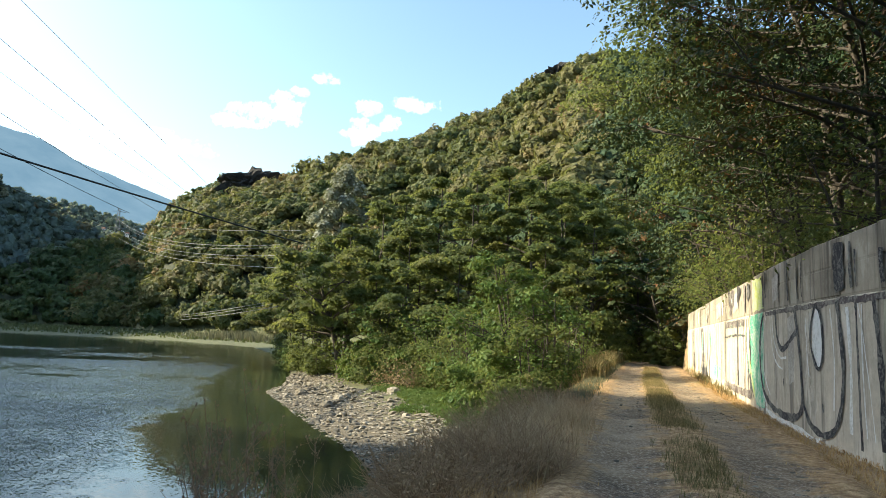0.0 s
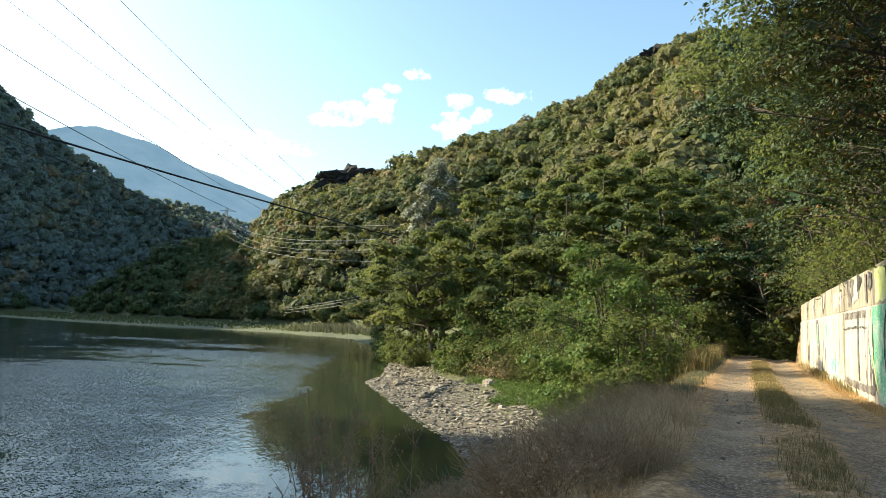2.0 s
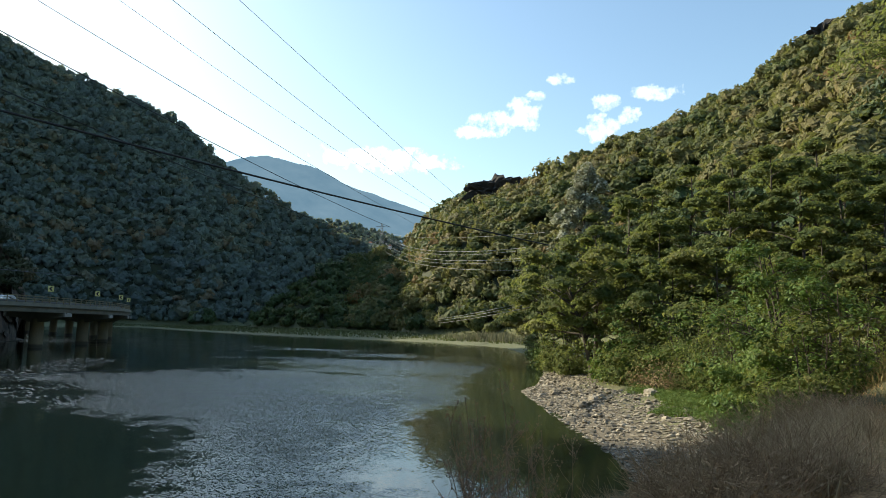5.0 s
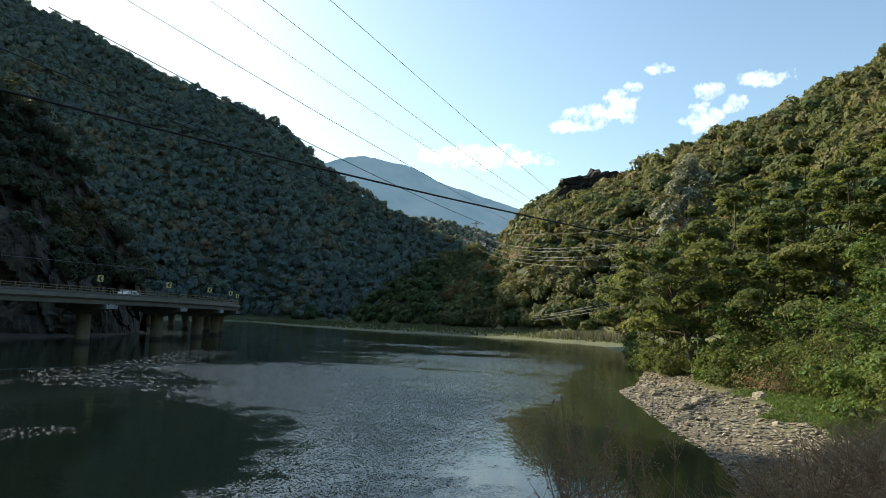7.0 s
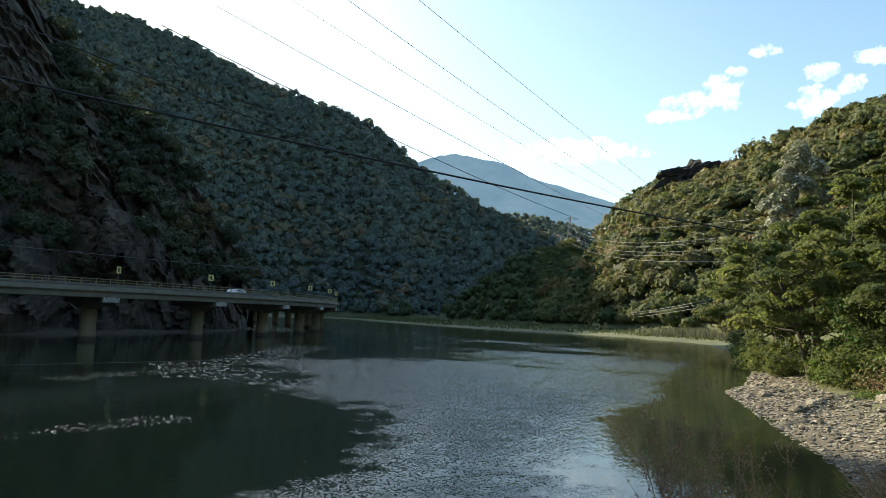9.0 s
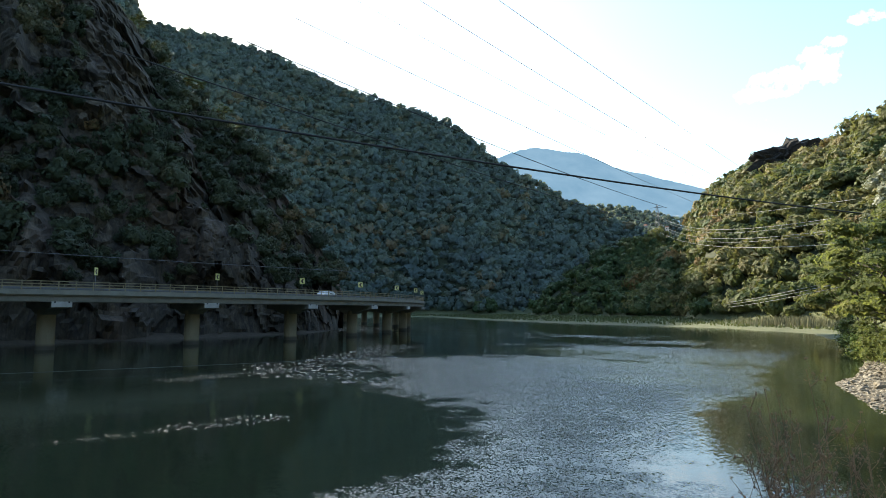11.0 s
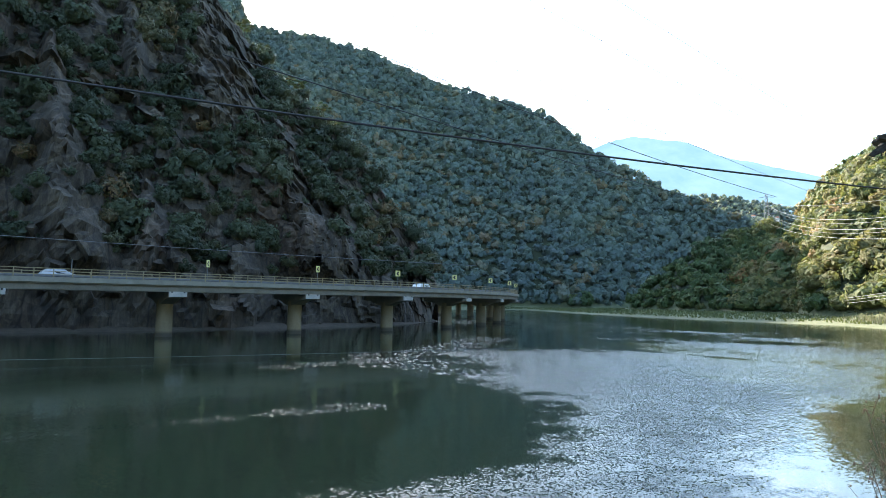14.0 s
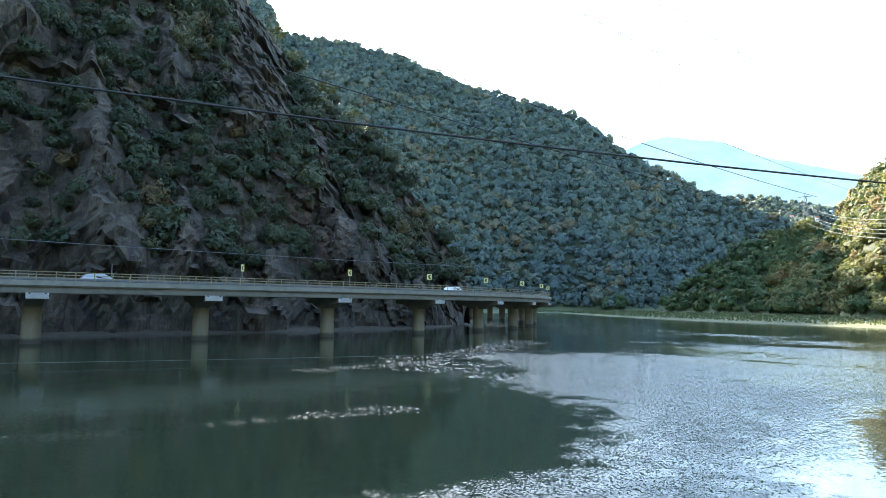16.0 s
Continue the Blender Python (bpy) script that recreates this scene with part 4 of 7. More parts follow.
    # trees already turned yellow and rust
    for fa, fe, w, h in ((-87.2, 9.2, 2.6, 1.8), (-77.4, 20.4, 1.6, 1.5), (-73.3, 13.6, 0.9, 1.0), (-79.6, 15.0, 1.2, 0.6), (-79.4, 6.2, 1.4, 0.9), (-58.5, 6.5, 1.2, 2.0)):
        k = ((a - fa) / w) ** 2 + ((e - fe) / h) ** 2 < 1
        hue[k] = rng.uniform(0.70, 0.96, k.sum())
    woods("cliff_scrub", "dark scrub and small trees, some turning yellow, clinging to the rock face", LEAF_CLIFF, P - [0, 0, 0.8], 1.3 + 2.2 * rng.random(len(P)) ** 1.8, cliff_t, rng, 1.0, species=hue)


build_woods()


# ---- shapes ----
def box(bm, size, at=(0, 0, 0), rot=None, bevel=0.0):
    m = Matrix.Translation(at) @ (rot.to_4x4() if rot else Matrix.Identity(4)) @ Matrix.Diagonal((*size, 1))
    made = bmesh.ops.create_cube(bm, size=1, matrix=m)
    if bevel:
        edges = {e for v in made["verts"] for e in v.link_edges}
        bmesh.ops.bevel(bm, geom=list(edges), offset=bevel, segments=1, affect="EDGES")


def frame_at(p, d):
    """A turn whose x axis runs along d on the level."""
    return Matrix.Rotation(math.atan2(d[1], d[0]), 3, "Z")


def tube_arrays(pts, radii, sides=6):
    P = np.asarray(pts, float)
    d = np.gradient(P, axis=0)
    d /= np.linalg.norm(d, axis=1, keepdims=True) + 1e-9
    ref = np.where(np.abs(d[:, 2:3]) > 0.9, [[1.0, 0, 0]], [[0, 0, 1.0]])
    a = np.cross(d, ref)
    a /= np.linalg.norm(a, axis=1, keepdims=True) + 1e-9
    b = np.cross(d, a)
    t = np.linspace(0, 2 * math.pi, sides, endpoint=False)
    ring = a[:, None, :] * np.cos(t)[None, :, None] + b[:, None, :] * np.sin(t)[None, :, None]
    V = (P[:, None, :] + ring * np.asarray(radii, float)[:, None, None]).reshape(-1, 3)
    n = len(P)
    i, j = np.meshgrid(np.arange(n - 1), np.arange(sides), indexing="ij")
    k = (j + 1) % sides
    F = np.column_stack([(i * sides + j).ravel(), (i * sides + k).ravel(), ((i + 1) * sides + k).ravel(), ((i + 1) * sides + j).ravel()])
    return V, F


def sweep(name, profile, path, mat, parent, label="", closed=True):
    """A cross-section (offset to the right, height) swept along a level path of (x, y, z)."""
    P = np.asarray(path, float)
    d = np.gradient(P, axis=0)
    d[:, 2] = 0
    d /= np.linalg.norm(d, axis=1, keepdims=True)
    r = np.column_stack([d[:, 1], -d[:, 0], 0 * d[:, 0]])
    Q = np.array(profile, float)
    V = (P[:, None, :] + r[:, None, :] * Q[None, :, 0:1] + np.array([0, 0, 1.0])[None, None, :] * Q[None, :, 1:2]).reshape(-1, 3)
    n, m = len(P), len(Q)
    i, j = np.meshgrid(np.arange(n - 1), np.arange(m), indexing="ij")
    k = (j + 1) % m
    F = np.column_stack([(i * m + j).ravel(), (i * m + k).ravel(), ((i + 1) * m + k).ravel(), ((i + 1) * m + j).ravel()])
    return link(name, arrays_mesh(name, [(V, F)]), mat, parent, label)


# ---- the viaduct ----
KERB = surface("edge_beam", (0.20, 0.19, 0.15), (0.31, 0.295, 0.24), 0.8, 0.9, 8, 0.3, 0.02)
PIERS = ((-86.5, -68), (-85.6, -50), (-85, -32), (-84.7, -14), (-85, 4), (-86, 22.1), (-87.1, 39.8), (-90.0, 56.9), (-95.9, 73.4), (-103.9, 88.4), (-114.1, 101.9), (-126.6, 114.4), (-141.2, 123.4), (-157.3, 129.6), (-173, 137.4), (-190, 142), (-208, 146))
DECK_Z = 6.57


def build_viaduct():
    road = tagged(new("viaduct"), "long curved concrete road viaduct on round piers in the lake", "bridge")
    line = resample(PIERS, 2.0)
    deck = np.column_stack([line, np.full(len(line), DECK_Z)])
    # the slab and its two edge beams, then the girders below
    sweep("deck", ((-4.6, -0.40), (-4.6, -0.46), (-3.4, -0.62), (3.4, -0.62), (4.6, -0.46), (4.6, -0.40)), deck, CONCRETE, road)
    sweep("carriageway", ((-3.9, -0.34), (-3.9, -0.40), (3.9, -0.40), (3.9, -0.34)), deck, ASPHALT, road, "grey asphalt carriageway")
    for s in (1, -1):
        sweep("kerb", ((s * 4.72, 0.20), (s * 4.72, -0.33), (s * 4.62, -0.40), (s * 4.05, -0.40), (s * 4.05, 0.16))[::s], deck, KERB, road, "weathered grey edge beam")
        for off in (4.1, 1.5):
            sweep("girder", ((s * off - 0.33, -0.44), (s * off - 0.33, -1.11), (s * off + 0.33, -1.11), (s * off + 0.33, -0.44)), deck, CONCRETE, road)
        for h, w in ((1.12, 0.045), (0.80, 0.03), (0.48, 0.03)):
            o = s * 4.4
            sweep("rail", ((o - w, h - w), (o + w, h - w), (o + w, h + w), (o - w, h + w)), deck, RAIL, road, "weathered yellow hand rail")
        o = s * 3.55
        sweep("guard_rail", ((o - 0.04, 0.16), (o + 0.02, 0.16), (o + 0.06, 0.32), (o + 0.02, 0.48), (o - 0.04, 0.48)), deck, STEEL, road, "galvanised crash barrier")
    post_me = None
    posts = resample(PIERS, 1.8)
    for k in range(14, len(posts) - 1):
        d = posts[k + 1] - posts[k]
        d = d / np.linalg.norm(d)
        for s in (1, -1):
            if s < 0 and k % 2:
                continue
            if post_me is None:
                bm = bmesh.new()
                box(bm, (0.10, 0.10, 0.98), (0, 0, 0.69), bevel=0.012)
                box(bm, (0.20, 0.20, 0.03), (0, 0, 0.23))
                ob = part("rail_post", bm, RAIL, road)
                post_me = ob.data
            else:
                ob = new("rail_post", post_me)
                ob.parent = road
            ob.matrix_basis = pose(posts[k][0] + s * 4.4 * d[1], posts[k][1] - s * 4.4 * d[0], DECK_Z, 0, 0, math.degrees(math.atan2(d[1], d[0])))
    # round piers with flared heads, and the pale blocks that end each cross beam
    for k in range(1, len(PIERS)):
        p = np.array(PIERS[k])
        a, b = np.array(PIERS[k - 1]), np.array(PIERS[min(k + 1, len(PIERS) - 1)])
        d = (b - a) / np.linalg.norm(b - a)
        rot = frame_at(p, (d[1], -d[0]))
        bm = bmesh.new()
        levels = ((-4.0, 1.02), (0.0, 1.0), (0.9, 0.97), (4.5, 0.95))
        rings = []
        for z, rad in levels:
            rings.append([bm.verts.new((p[0] + rad * math.cos(t), p[1] + rad * math.sin(t), z)) for t in np.linspace(0, 2 * math.pi, 28, endpoint=False)])
        for lo, hi in zip(rings[:-1], rings[1:]):
            for i in range(28):
                bm.faces.new((lo[i], lo[(i + 1) % 28], hi[(i + 1) % 28], hi[i]))
        part("pier", bm, PIER, road, "round concrete pier with a dark wet foot", smooth=True)
        bm = bmesh.new()
        for sgn in (1, -1):
            prof = ((0.0, 4.0), (1.0, 4.0), (2.6, 4.62), (4.3, 4.82), (4.3, 5.44), (0.0, 5.44))
            fr = [bm.verts.new(Vector((*p, 0)) + rot @ Vector((sgn * x, 0.85, z))) for x, z in prof]
            bk = [bm.verts.new(Vector((*p, 0)) + rot @ Vector((sgn * x, -0.85, z))) for x, z in prof]
            bm.faces.new(fr if sgn < 0 else fr[::-1])
            bm.faces.new(bk[::-1] if sgn < 0 else bk)
            for i in range(5):
                bm.faces.new((fr[i], fr[i + 1], bk[i + 1], bk[i]) if sgn > 0 else (fr[i + 1], fr[i], bk[i], bk[i + 1]))
        bmesh.ops.recalc_face_normals(bm, faces=bm.faces)
        part("pier_head", bm, CONCRETE, road)
        for sgn in (1, -1):
            bm = bmesh.new()
            box(bm, (0.25, 2.1, 0.62), Vector((*p, 5.16)) + rot @ Vector((sgn * 4.5, 0, 0)), rot, 0.03)
            block = part("end_block", bm, CONCRETE_PALE, road, "pale concrete end block")
            if sgn > 0:
                for q in (0.72, -0.72):
                    bm = bmesh.new()
                    box(bm, (0.10, 0.16, 0.16), Vector((*p, 5.40)) + rot @ Vector((sgn * 4.62, q, 0)), rot)
                    part("bolt", bm, SIGN_BLACK, block)


def pier_material():
    mat, nt, b, _ = material("pier_concrete")
    geo = nt.nodes.new("ShaderNodeNewGeometry")
    sep = nt.nodes.new("ShaderNodeSeparateXYZ")
    nt.links.new(geo.outputs["Position"], sep.inputs[0])
    n1, n2 = noise_node(nt, 0.7, 5, 0.6, None, (1, 1, 0.3)), noise_node(nt, 9, 3)
    f = mathn(nt, "ADD", mathn(nt, "MULTIPLY", n1, 0.7), mathn(nt, "MULTIPLY", n2, 0.3))
    col = ramp(nt, f, [(0.3, (0.15, 0.125, 0.08)), (0.7, (0.30, 0.255, 0.17))])
    # the band that the lake has wetted
    wet = smooth_step(nt, mathn(nt, "ADD", sep.outputs[2], mathn(nt, "MULTIPLY", n1, 0.4)), 0.55, 1.0)
    col = mixc(nt, wet, (0.08, 0.07, 0.055), col)
    nt.links.new(col, b.inputs["Base Color"])
    b.inputs["Roughness"].default_value = 0.9
    bump(nt, b, f, 0.3, 0.03)
    return mat


PIER = pier_material()
build_viaduct()


def on_deck(az, off):
    """The place on the deck's line, off to its right, that lies in direction az."""
    P = resample(PIERS, 0.25)
    d = np.gradient(P, axis=0)
    d /= np.linalg.norm(d, axis=1, keepdims=True)
    Q = P + np.column_stack([d[:, 1], -d[:, 0]]) * off
    a = np.degrees(np.arctan2(Q[:, 0], Q[:, 1]))
    k = int(np.argmin(np.abs(a - az) + 1000 * (Q[:, 1] < -90) + 5 * (np.arange(len(Q)) > 0.69 * len(Q))))
    return Q[k], d[k]


def chevron_sign(at, d):
    ob = tagged(new("chevron_sign"), "yellow road sign with a black chevron on a steel post", "road sign", "curve signs on the viaduct")
    bm = bmesh.new()
    box(bm, (0.07, 0.07, 2.5), (0, 0, 1.25), bevel=0.01)
    part("post", bm, STEEL, ob)
    bm = bmesh.new()
    box(bm, (0.76, 0.03, 0.88), (0, -0.045, 2.62), bevel=0.01)
    plate = part("plate", bm, SIGN_YELLOW, ob, "yellow plate")
    bm = bmesh.new()
    for s in (1, -1):
        q = [(-0.24, 0), (0.02, 0), (0.25, s * 0.30), (-0.01, s * 0.30)]
        v = [bm.verts.new((x, -0.067, 2.62 + z)) for x, z in q]
        w = [bm.verts.new((x, -0.058, 2.62 + z)) for x, z in q]
        bm.faces.new(v)
        for i in range(4):
            bm.faces.new((v[i], v[(i + 1) % 4], w[(i + 1) % 4], w[i]))
    bmesh.ops.recalc_face_normals(bm, faces=bm.faces)
    part("chevron", bm, SIGN_BLACK, plate, "black arrow")
    return ob


first = None
for az, turn in ((-72.5, 62), (-63.6, 48), (-56.8, 14), (-51.9, 8), (-48.82, 6), (-47.17, 4), (-46.44, 20)):
    p, d = on_deck(az, 4.0)
    facing = math.degrees(math.atan2(-p[0], p[1])) + turn
    m = pose(p[0], p[1], DECK_Z - 0.2, 0, 0, facing)
    if first is None:
        first = chevron_sign(p, d)
        first.matrix_basis = m
    else:
        copy_thing(first, m)


def lamp_post(p):
    ob = tagged(new("marker_post"), "slim grey steel post beside the viaduct rail", "post")
    bm = bmesh.new()
    bmesh.ops.create_cone(bm, segments=8, radius1=0.07, radius2=0.045, depth=2.6, cap_ends=True, matrix=Matrix.Translation((0, 0, 1.3)))
    part("shaft", bm, STEEL, ob)
    bm = bmesh.new()
    box(bm, (0.26, 0.26, 0.03), (0, 0, 0.015))
    part("foot_plate", bm, STEEL, ob)
    ob.matrix_basis = pose(p[0], p[1], DECK_Z + 0.0)


lamp_post(on_deck(-82.2, -4.0)[0])


def car(kind, az, off, paint):
    p, d = on_deck(az, off)
    ob = tagged(new(kind), "white car crossing the viaduct" if paint == PAINT_WHITE else "silver car crossing the viaduct", "car")
    L, Wd, Hh = 4.3, 1.75, 1.45
    side = [(-L / 2, 0.35), (-L / 2, 0.85), (-L / 2 + 0.25, 0.98), (-L / 2 + 0.55, Hh - 0.08), (-L / 2 + 0.9, Hh), (0.35, Hh), (1.15, 0.98), (L / 2 - 0.15, 0.82), (L / 2, 0.6), (L / 2, 0.35)]
    bm = bmesh.new()
    lo = [bm.verts.new((x, -Wd / 2 * (0.86 if z > 1.0 else 1), z)) for x, z in side]
    hi = [bm.verts.new((x, Wd / 2 * (0.86 if z > 1.0 else 1), z)) for x, z in side]
    bm.faces.new(lo)
    bm.faces.new(hi[::-1])
    for i in range(len(side)):
        k = (i + 1) % len(side)
        bm.faces.new((lo[k], lo[i], hi[i], hi[k]))
    bmesh.ops.recalc_face_normals(bm, faces=bm.faces)
    body = part("body", bm, paint, ob)
    for s in (1, -1):
        bm = bmesh.new()
        x0, x1 = side[3][0] + 0.15, side[5][0] + 0.1
        q = [(x0 - 0.2, 0.98), (x1 + 0.55, 0.98), (x1, Hh - 0.14), (x0 + 0.1, Hh - 0.14)]
        v = [bm.verts.new((x, s * (Wd / 2 * 0.90 + (0.035 if z < 1.1 else -0.02)), z)) for x, z in q]
        bm.faces.new(v if s < 0 else v[::-1])
        part("window", bm, SIGN_BLACK, ob, "dark side glass")
        for x in (-L / 2 + 0.85, L / 2 - 0.85):
            bm = bmesh.new()
            bmesh.ops.create_cone(bm, segments=16, radius1=0.32, radius2=0.32, depth=0.2, cap_ends=True, matrix=Matrix.Translation((x, s * (Wd / 2 - 0.06), 0.32)) @ Matrix.Rotation(math.pi / 2, 4, "X"))
            part("wheel", bm, SIGN_BLACK, ob)
    ob.matrix_basis = pose(p[0], p[1], DECK_Z - 0.34, 0, 0, math.degrees(math.atan2(d[1], d[0])))


def paint_material(name, c):
    mat, nt, b, _ = material(name)
    n = noise_node(nt, 3, 3)
    nt.links.new(ramp(nt, n, [(0.3, tuple(v * 0.9 for v in c)), (0.7, c)]), b.inputs["Base Color"])
    b.inputs["Roughness"].default_value = 0.3
    b.inputs["Coat Weight"].default_value = 0.5
    return mat


PAINT_WHITE, PAINT_SILVER = paint_material("white_car_paint", (0.78, 0.78, 0.78)), paint_material("silver_car_paint", (0.5, 0.51, 0.53))
car("car", -54.6, 1.7, PAINT_WHITE)
car("car", -83.0, 1.7, PAINT_SILVER)


# ---- cables ----
def cable(name, label, ends, sag, radius, mat, group=""):
    a, b = np.array(ends[0], float), np.array(ends[1], float)
    t = np.linspace(0, 1, 40)[:, None]
    P = a + (b - a) * t
    P[:, 2] -= sag * 4 * (t * (1 - t))[:, 0]
    me = arrays_mesh(name, [tube_arrays(P, np.full(40, radius), 5)], smooth=True)
    tagged(link(name, me, mat), label, "cable", group)


cable("telephone_cable", "thick black cable slung across the lake", (polar(-104, 15.0, 64), polar(-9.5, 6.6, 112)), 1.2, 0.098, CABLE)
PYLON = polar(-26.75, 5.2, 450)
for a, b, sag, r in (((-62, 21.73, 170), (-26.0, 8.44, 440), 2.6, 0.15), ((-72, 19.67, 150), (-26.75, 6.89, 446), 1.6, 0.15)):
    cable("power_cable", "thin dark power cable over the valley", (polar(*a), polar(*b)), sag, r, CABLE, "power lines over the valley")
for a, b, sag, r in (((-58, 23.91, 140), (-22.8, 8.23, 430), 1.15, 0.085), ((-55, 26.59, 125), (-21, 9.49, 360), 2.94, 0.045), ((-52, 28.25, 120), (-19, 8.71, 330), 1.94, 0.06), ((-47, 29.94, 115), (-19, 10.25, 320), 0.6, 0.06)):
    cable("power_line", "thin power line crossing the bright sky", (polar(*a), polar(*b)), sag, r, WIRE, "power lines over the valley")
for a, b, sag, r in (((-26.75, 8.09, 448), (-12.6, 8.24, 118), 2.5, 0.03), ((-26.75, 7.88, 448), (-14.1, 6.94, 122), 4.9, 0.045), ((-26.9, 7.38, 448), (-14.5, 6.01, 122), 5.1, 0.045), ((-27.2, 6.87, 448), (-14.1, 5.01, 122), 4.75, 0.05),
                     ((-26.6, 7.65, 448), (-13.9, 6.75, 122), 5.2, 0.03), ((-26.8, 7.15, 448), (-14.3, 5.85, 122), 5.5, 0.03)):
    cable("power_line", "pale power line in front of the wooded hill", (polar(*a), polar(*b)), sag, r, WIRE_PALE, "power lines from the pylon")
for e0, e1 in ((0.55, 2.69), (0.40, 2.45), (0.2, 2.15)):
    cable("low_line", "low overhead line along the far shore", (polar(-23, e0, 300), polar(-12.5, e1, 118)), 0.8, 0.045, WIRE_PALE, "low lines by the shore")
cable("cliff_line", "thin grey line strung above the road before the rock face", (polar(-100, 4.5, 94), polar(-50, 3.15, 112)), 0.25, 0.04, WIRE)
cable("float_line", "thin pale line stretched just above the water", ((-58, -12, 0.45), (-46, 44, 0.45)), 0.15, 0.02, WIRE)


def insulator(p):
    bm = bmesh.new()
    for k in range(4):
        bmesh.ops.create_cone(bm, segments=10, radius1=0.16, radius2=0.07, depth=0.13, cap_ends=True, matrix=Matrix.Translation((0, 0, -0.14 * k)))
    ob = part("insulator", bm, GLASS_WHITE)
    ob.matrix_basis = pose(*p)
    tagged(ob, "white porcelain insulator on a power line", "insulator", "insulators")


for az, e in ((-14.1, 7.0), (-14.5, 6.07), (-14.1, 5.07), (-26.3, 7.0), (-25.9, 6.6), (-26.5, 6.25), (-27.3, 7.1)):
    insulator(polar(az, e, 122 if az > -20 else 436))


def lattice_pylon():
    ob = tagged(new("pylon"), "steel lattice power pylon beyond the spur", "pylon")
    z0, z1 = EYE[2] + 450 * math.tan(radians(3.5)), EYE[2] + 450 * math.tan(radians(8.7))
    h = z1 - z0
    for sx in (1, -1):
        for sy in (1, -1):
            me = arrays_mesh("leg", [tube_arrays([(sx * 2.6, sy * 2.6, 0), (sx * 0.5, sy * 0.5, h)], (0.16, 0.12), 4)])
            link("leg", me, STEEL, ob)
    for k in range(9):
        f0, f1 = k / 9, (k + 1) / 9
        w0, w1 = 2.6 - 2.1 * f0, 2.6 - 2.1 * f1
        for s in (1, -1):
            pcs = [tube_arrays([(-w0, s * w0, h * f0), (w1, s * w1, h * f1)], (0.08, 0.08), 4), tube_arrays([(w0, s * w0, h * f0), (-w1, s * w1, h * f1)], (0.08, 0.08), 4)]
            link("brace", arrays_mesh("brace", pcs), STEEL, ob)
    for f, w in ((0.70, 6.0), (0.83, 5.0), (0.95, 4.0)):
        link("cross_arm", arrays_mesh("cross_arm", [tube_arrays([(-w, 0, h * f), (0, 0, h * f + 0.6), (w, 0, h * f)], (0.12, 0.2, 0.12), 4)]), STEEL, ob)
    ob.matrix_basis = pose(PYLON[0], PYLON[1], z0, 0, 0, 30)


lattice_pylon()


# ---- the graffiti wall ----
def wall_material(name="wall_concrete", tone=(1.0, 1.0, 1.0)):
    mat, nt, b, _ = material(name)
    n1, n2, n3 = noise_node(nt, 0.6, 5, 0.65, None, (1, 1, 0.45)), noise_node(nt, 6, 5, 0.7), noise_node(nt, 45, 3)
    info = nt.nodes.new("ShaderNodeObjectInfo").outputs["Random"]
    f = mathn(nt, "ADD", mathn(nt, "ADD", mathn(nt, "MULTIPLY", n1, 0.5), mathn(nt, "MULTIPLY", n2, 0.35)), mathn(nt, "MULTIPLY", n3, 0.15))
    f = mathn(nt, "ADD", f, mathn(nt, "MULTIPLY", mathn(nt, "SUBTRACT", info, 0.5), 0.10))
    col = ramp(nt, f, [(0.30, (0.22, 0.20, 0.165)), (0.43, (0.46, 0.425, 0.36)), (0.58, (0.62, 0.58, 0.50)), (0.72, (0.76, 0.72, 0.64))])
    # old whitewash, flaking, and rain streaks
    white = smooth_step(nt, noise_node(nt, 1.7, 6, 0.7, None, (1, 1, 0.5)), 0.55, 0.62)
    col = mixc(nt, mathn(nt, "MULTIPLY", white, 0.55), col, (0.80, 0.78, 0.72))
    streak = smooth_step(nt, noise_node(nt, 3.2, 4, 0.6, None, (1, 1, 0.06)), 0.50, 0.66)
    col = mixc(nt, mathn(nt, "MULTIPLY", streak, 0.8), col, (0.15, 0.135, 0.12))
    col = mixc(nt, 1.0, col, tone, "MULTIPLY")
    nt.links.new(col, b.inputs["Base Color"])
    b.inputs["Roughness"].default_value = 0.92
    bump(nt, b, f, 0.5, 0.02)
    return mat


def spray(name, c, wear=0.5, under=(0.40, 0.38, 0.32)):
    """Sprayed paint, chalky and worn through in flecks."""
    mat, nt, b, _ = material(name)
    n1, n2 = noise_node(nt, 2.2, 4, 0.6), noise_node(nt, 16, 5, 0.75)
    f = mathn(nt, "ADD", mathn(nt, "MULTIPLY", n1, 0.4), mathn(nt, "MULTIPLY", n2, 0.6))
    col = mixc(nt, mathn(nt, "MULTIPLY", smooth_step(nt, f, 0.45, 0.58), wear), c, under)
    nt.links.new(col, b.inputs["Base Color"])
    b.inputs["Roughness"].default_value = 0.85
    bump(nt, b, n2, 0.3, 0.01)
    return mat


WALL_CONCRETE = wall_material("wall_concrete", (0.93, 0.885, 0.81))
WALL_BLOCK = wall_material("old_block_concrete", (0.62, 0.58, 0.52))
SPRAY_BLACK, SPRAY_GREEN, SPRAY_WHITE = spray("black_spray", (0.022, 0.020, 0.024), 0.45), spray("green_spray", (0.12, 0.50, 0.29), 0.9, (0.72, 0.78, 0.62)), spray("white_spray", (0.78, 0.78, 0.75), 0.6)
SPRAY_YELLOW, SPRAY_BROWN = spray("yellow_spray", (0.56, 0.62, 0.18), 0.7, (0.70, 0.70, 0.55)), spray("brown_spray", (0.085, 0.065, 0.062), 0.6)
WALL_PTS = np.array(WALL, float)
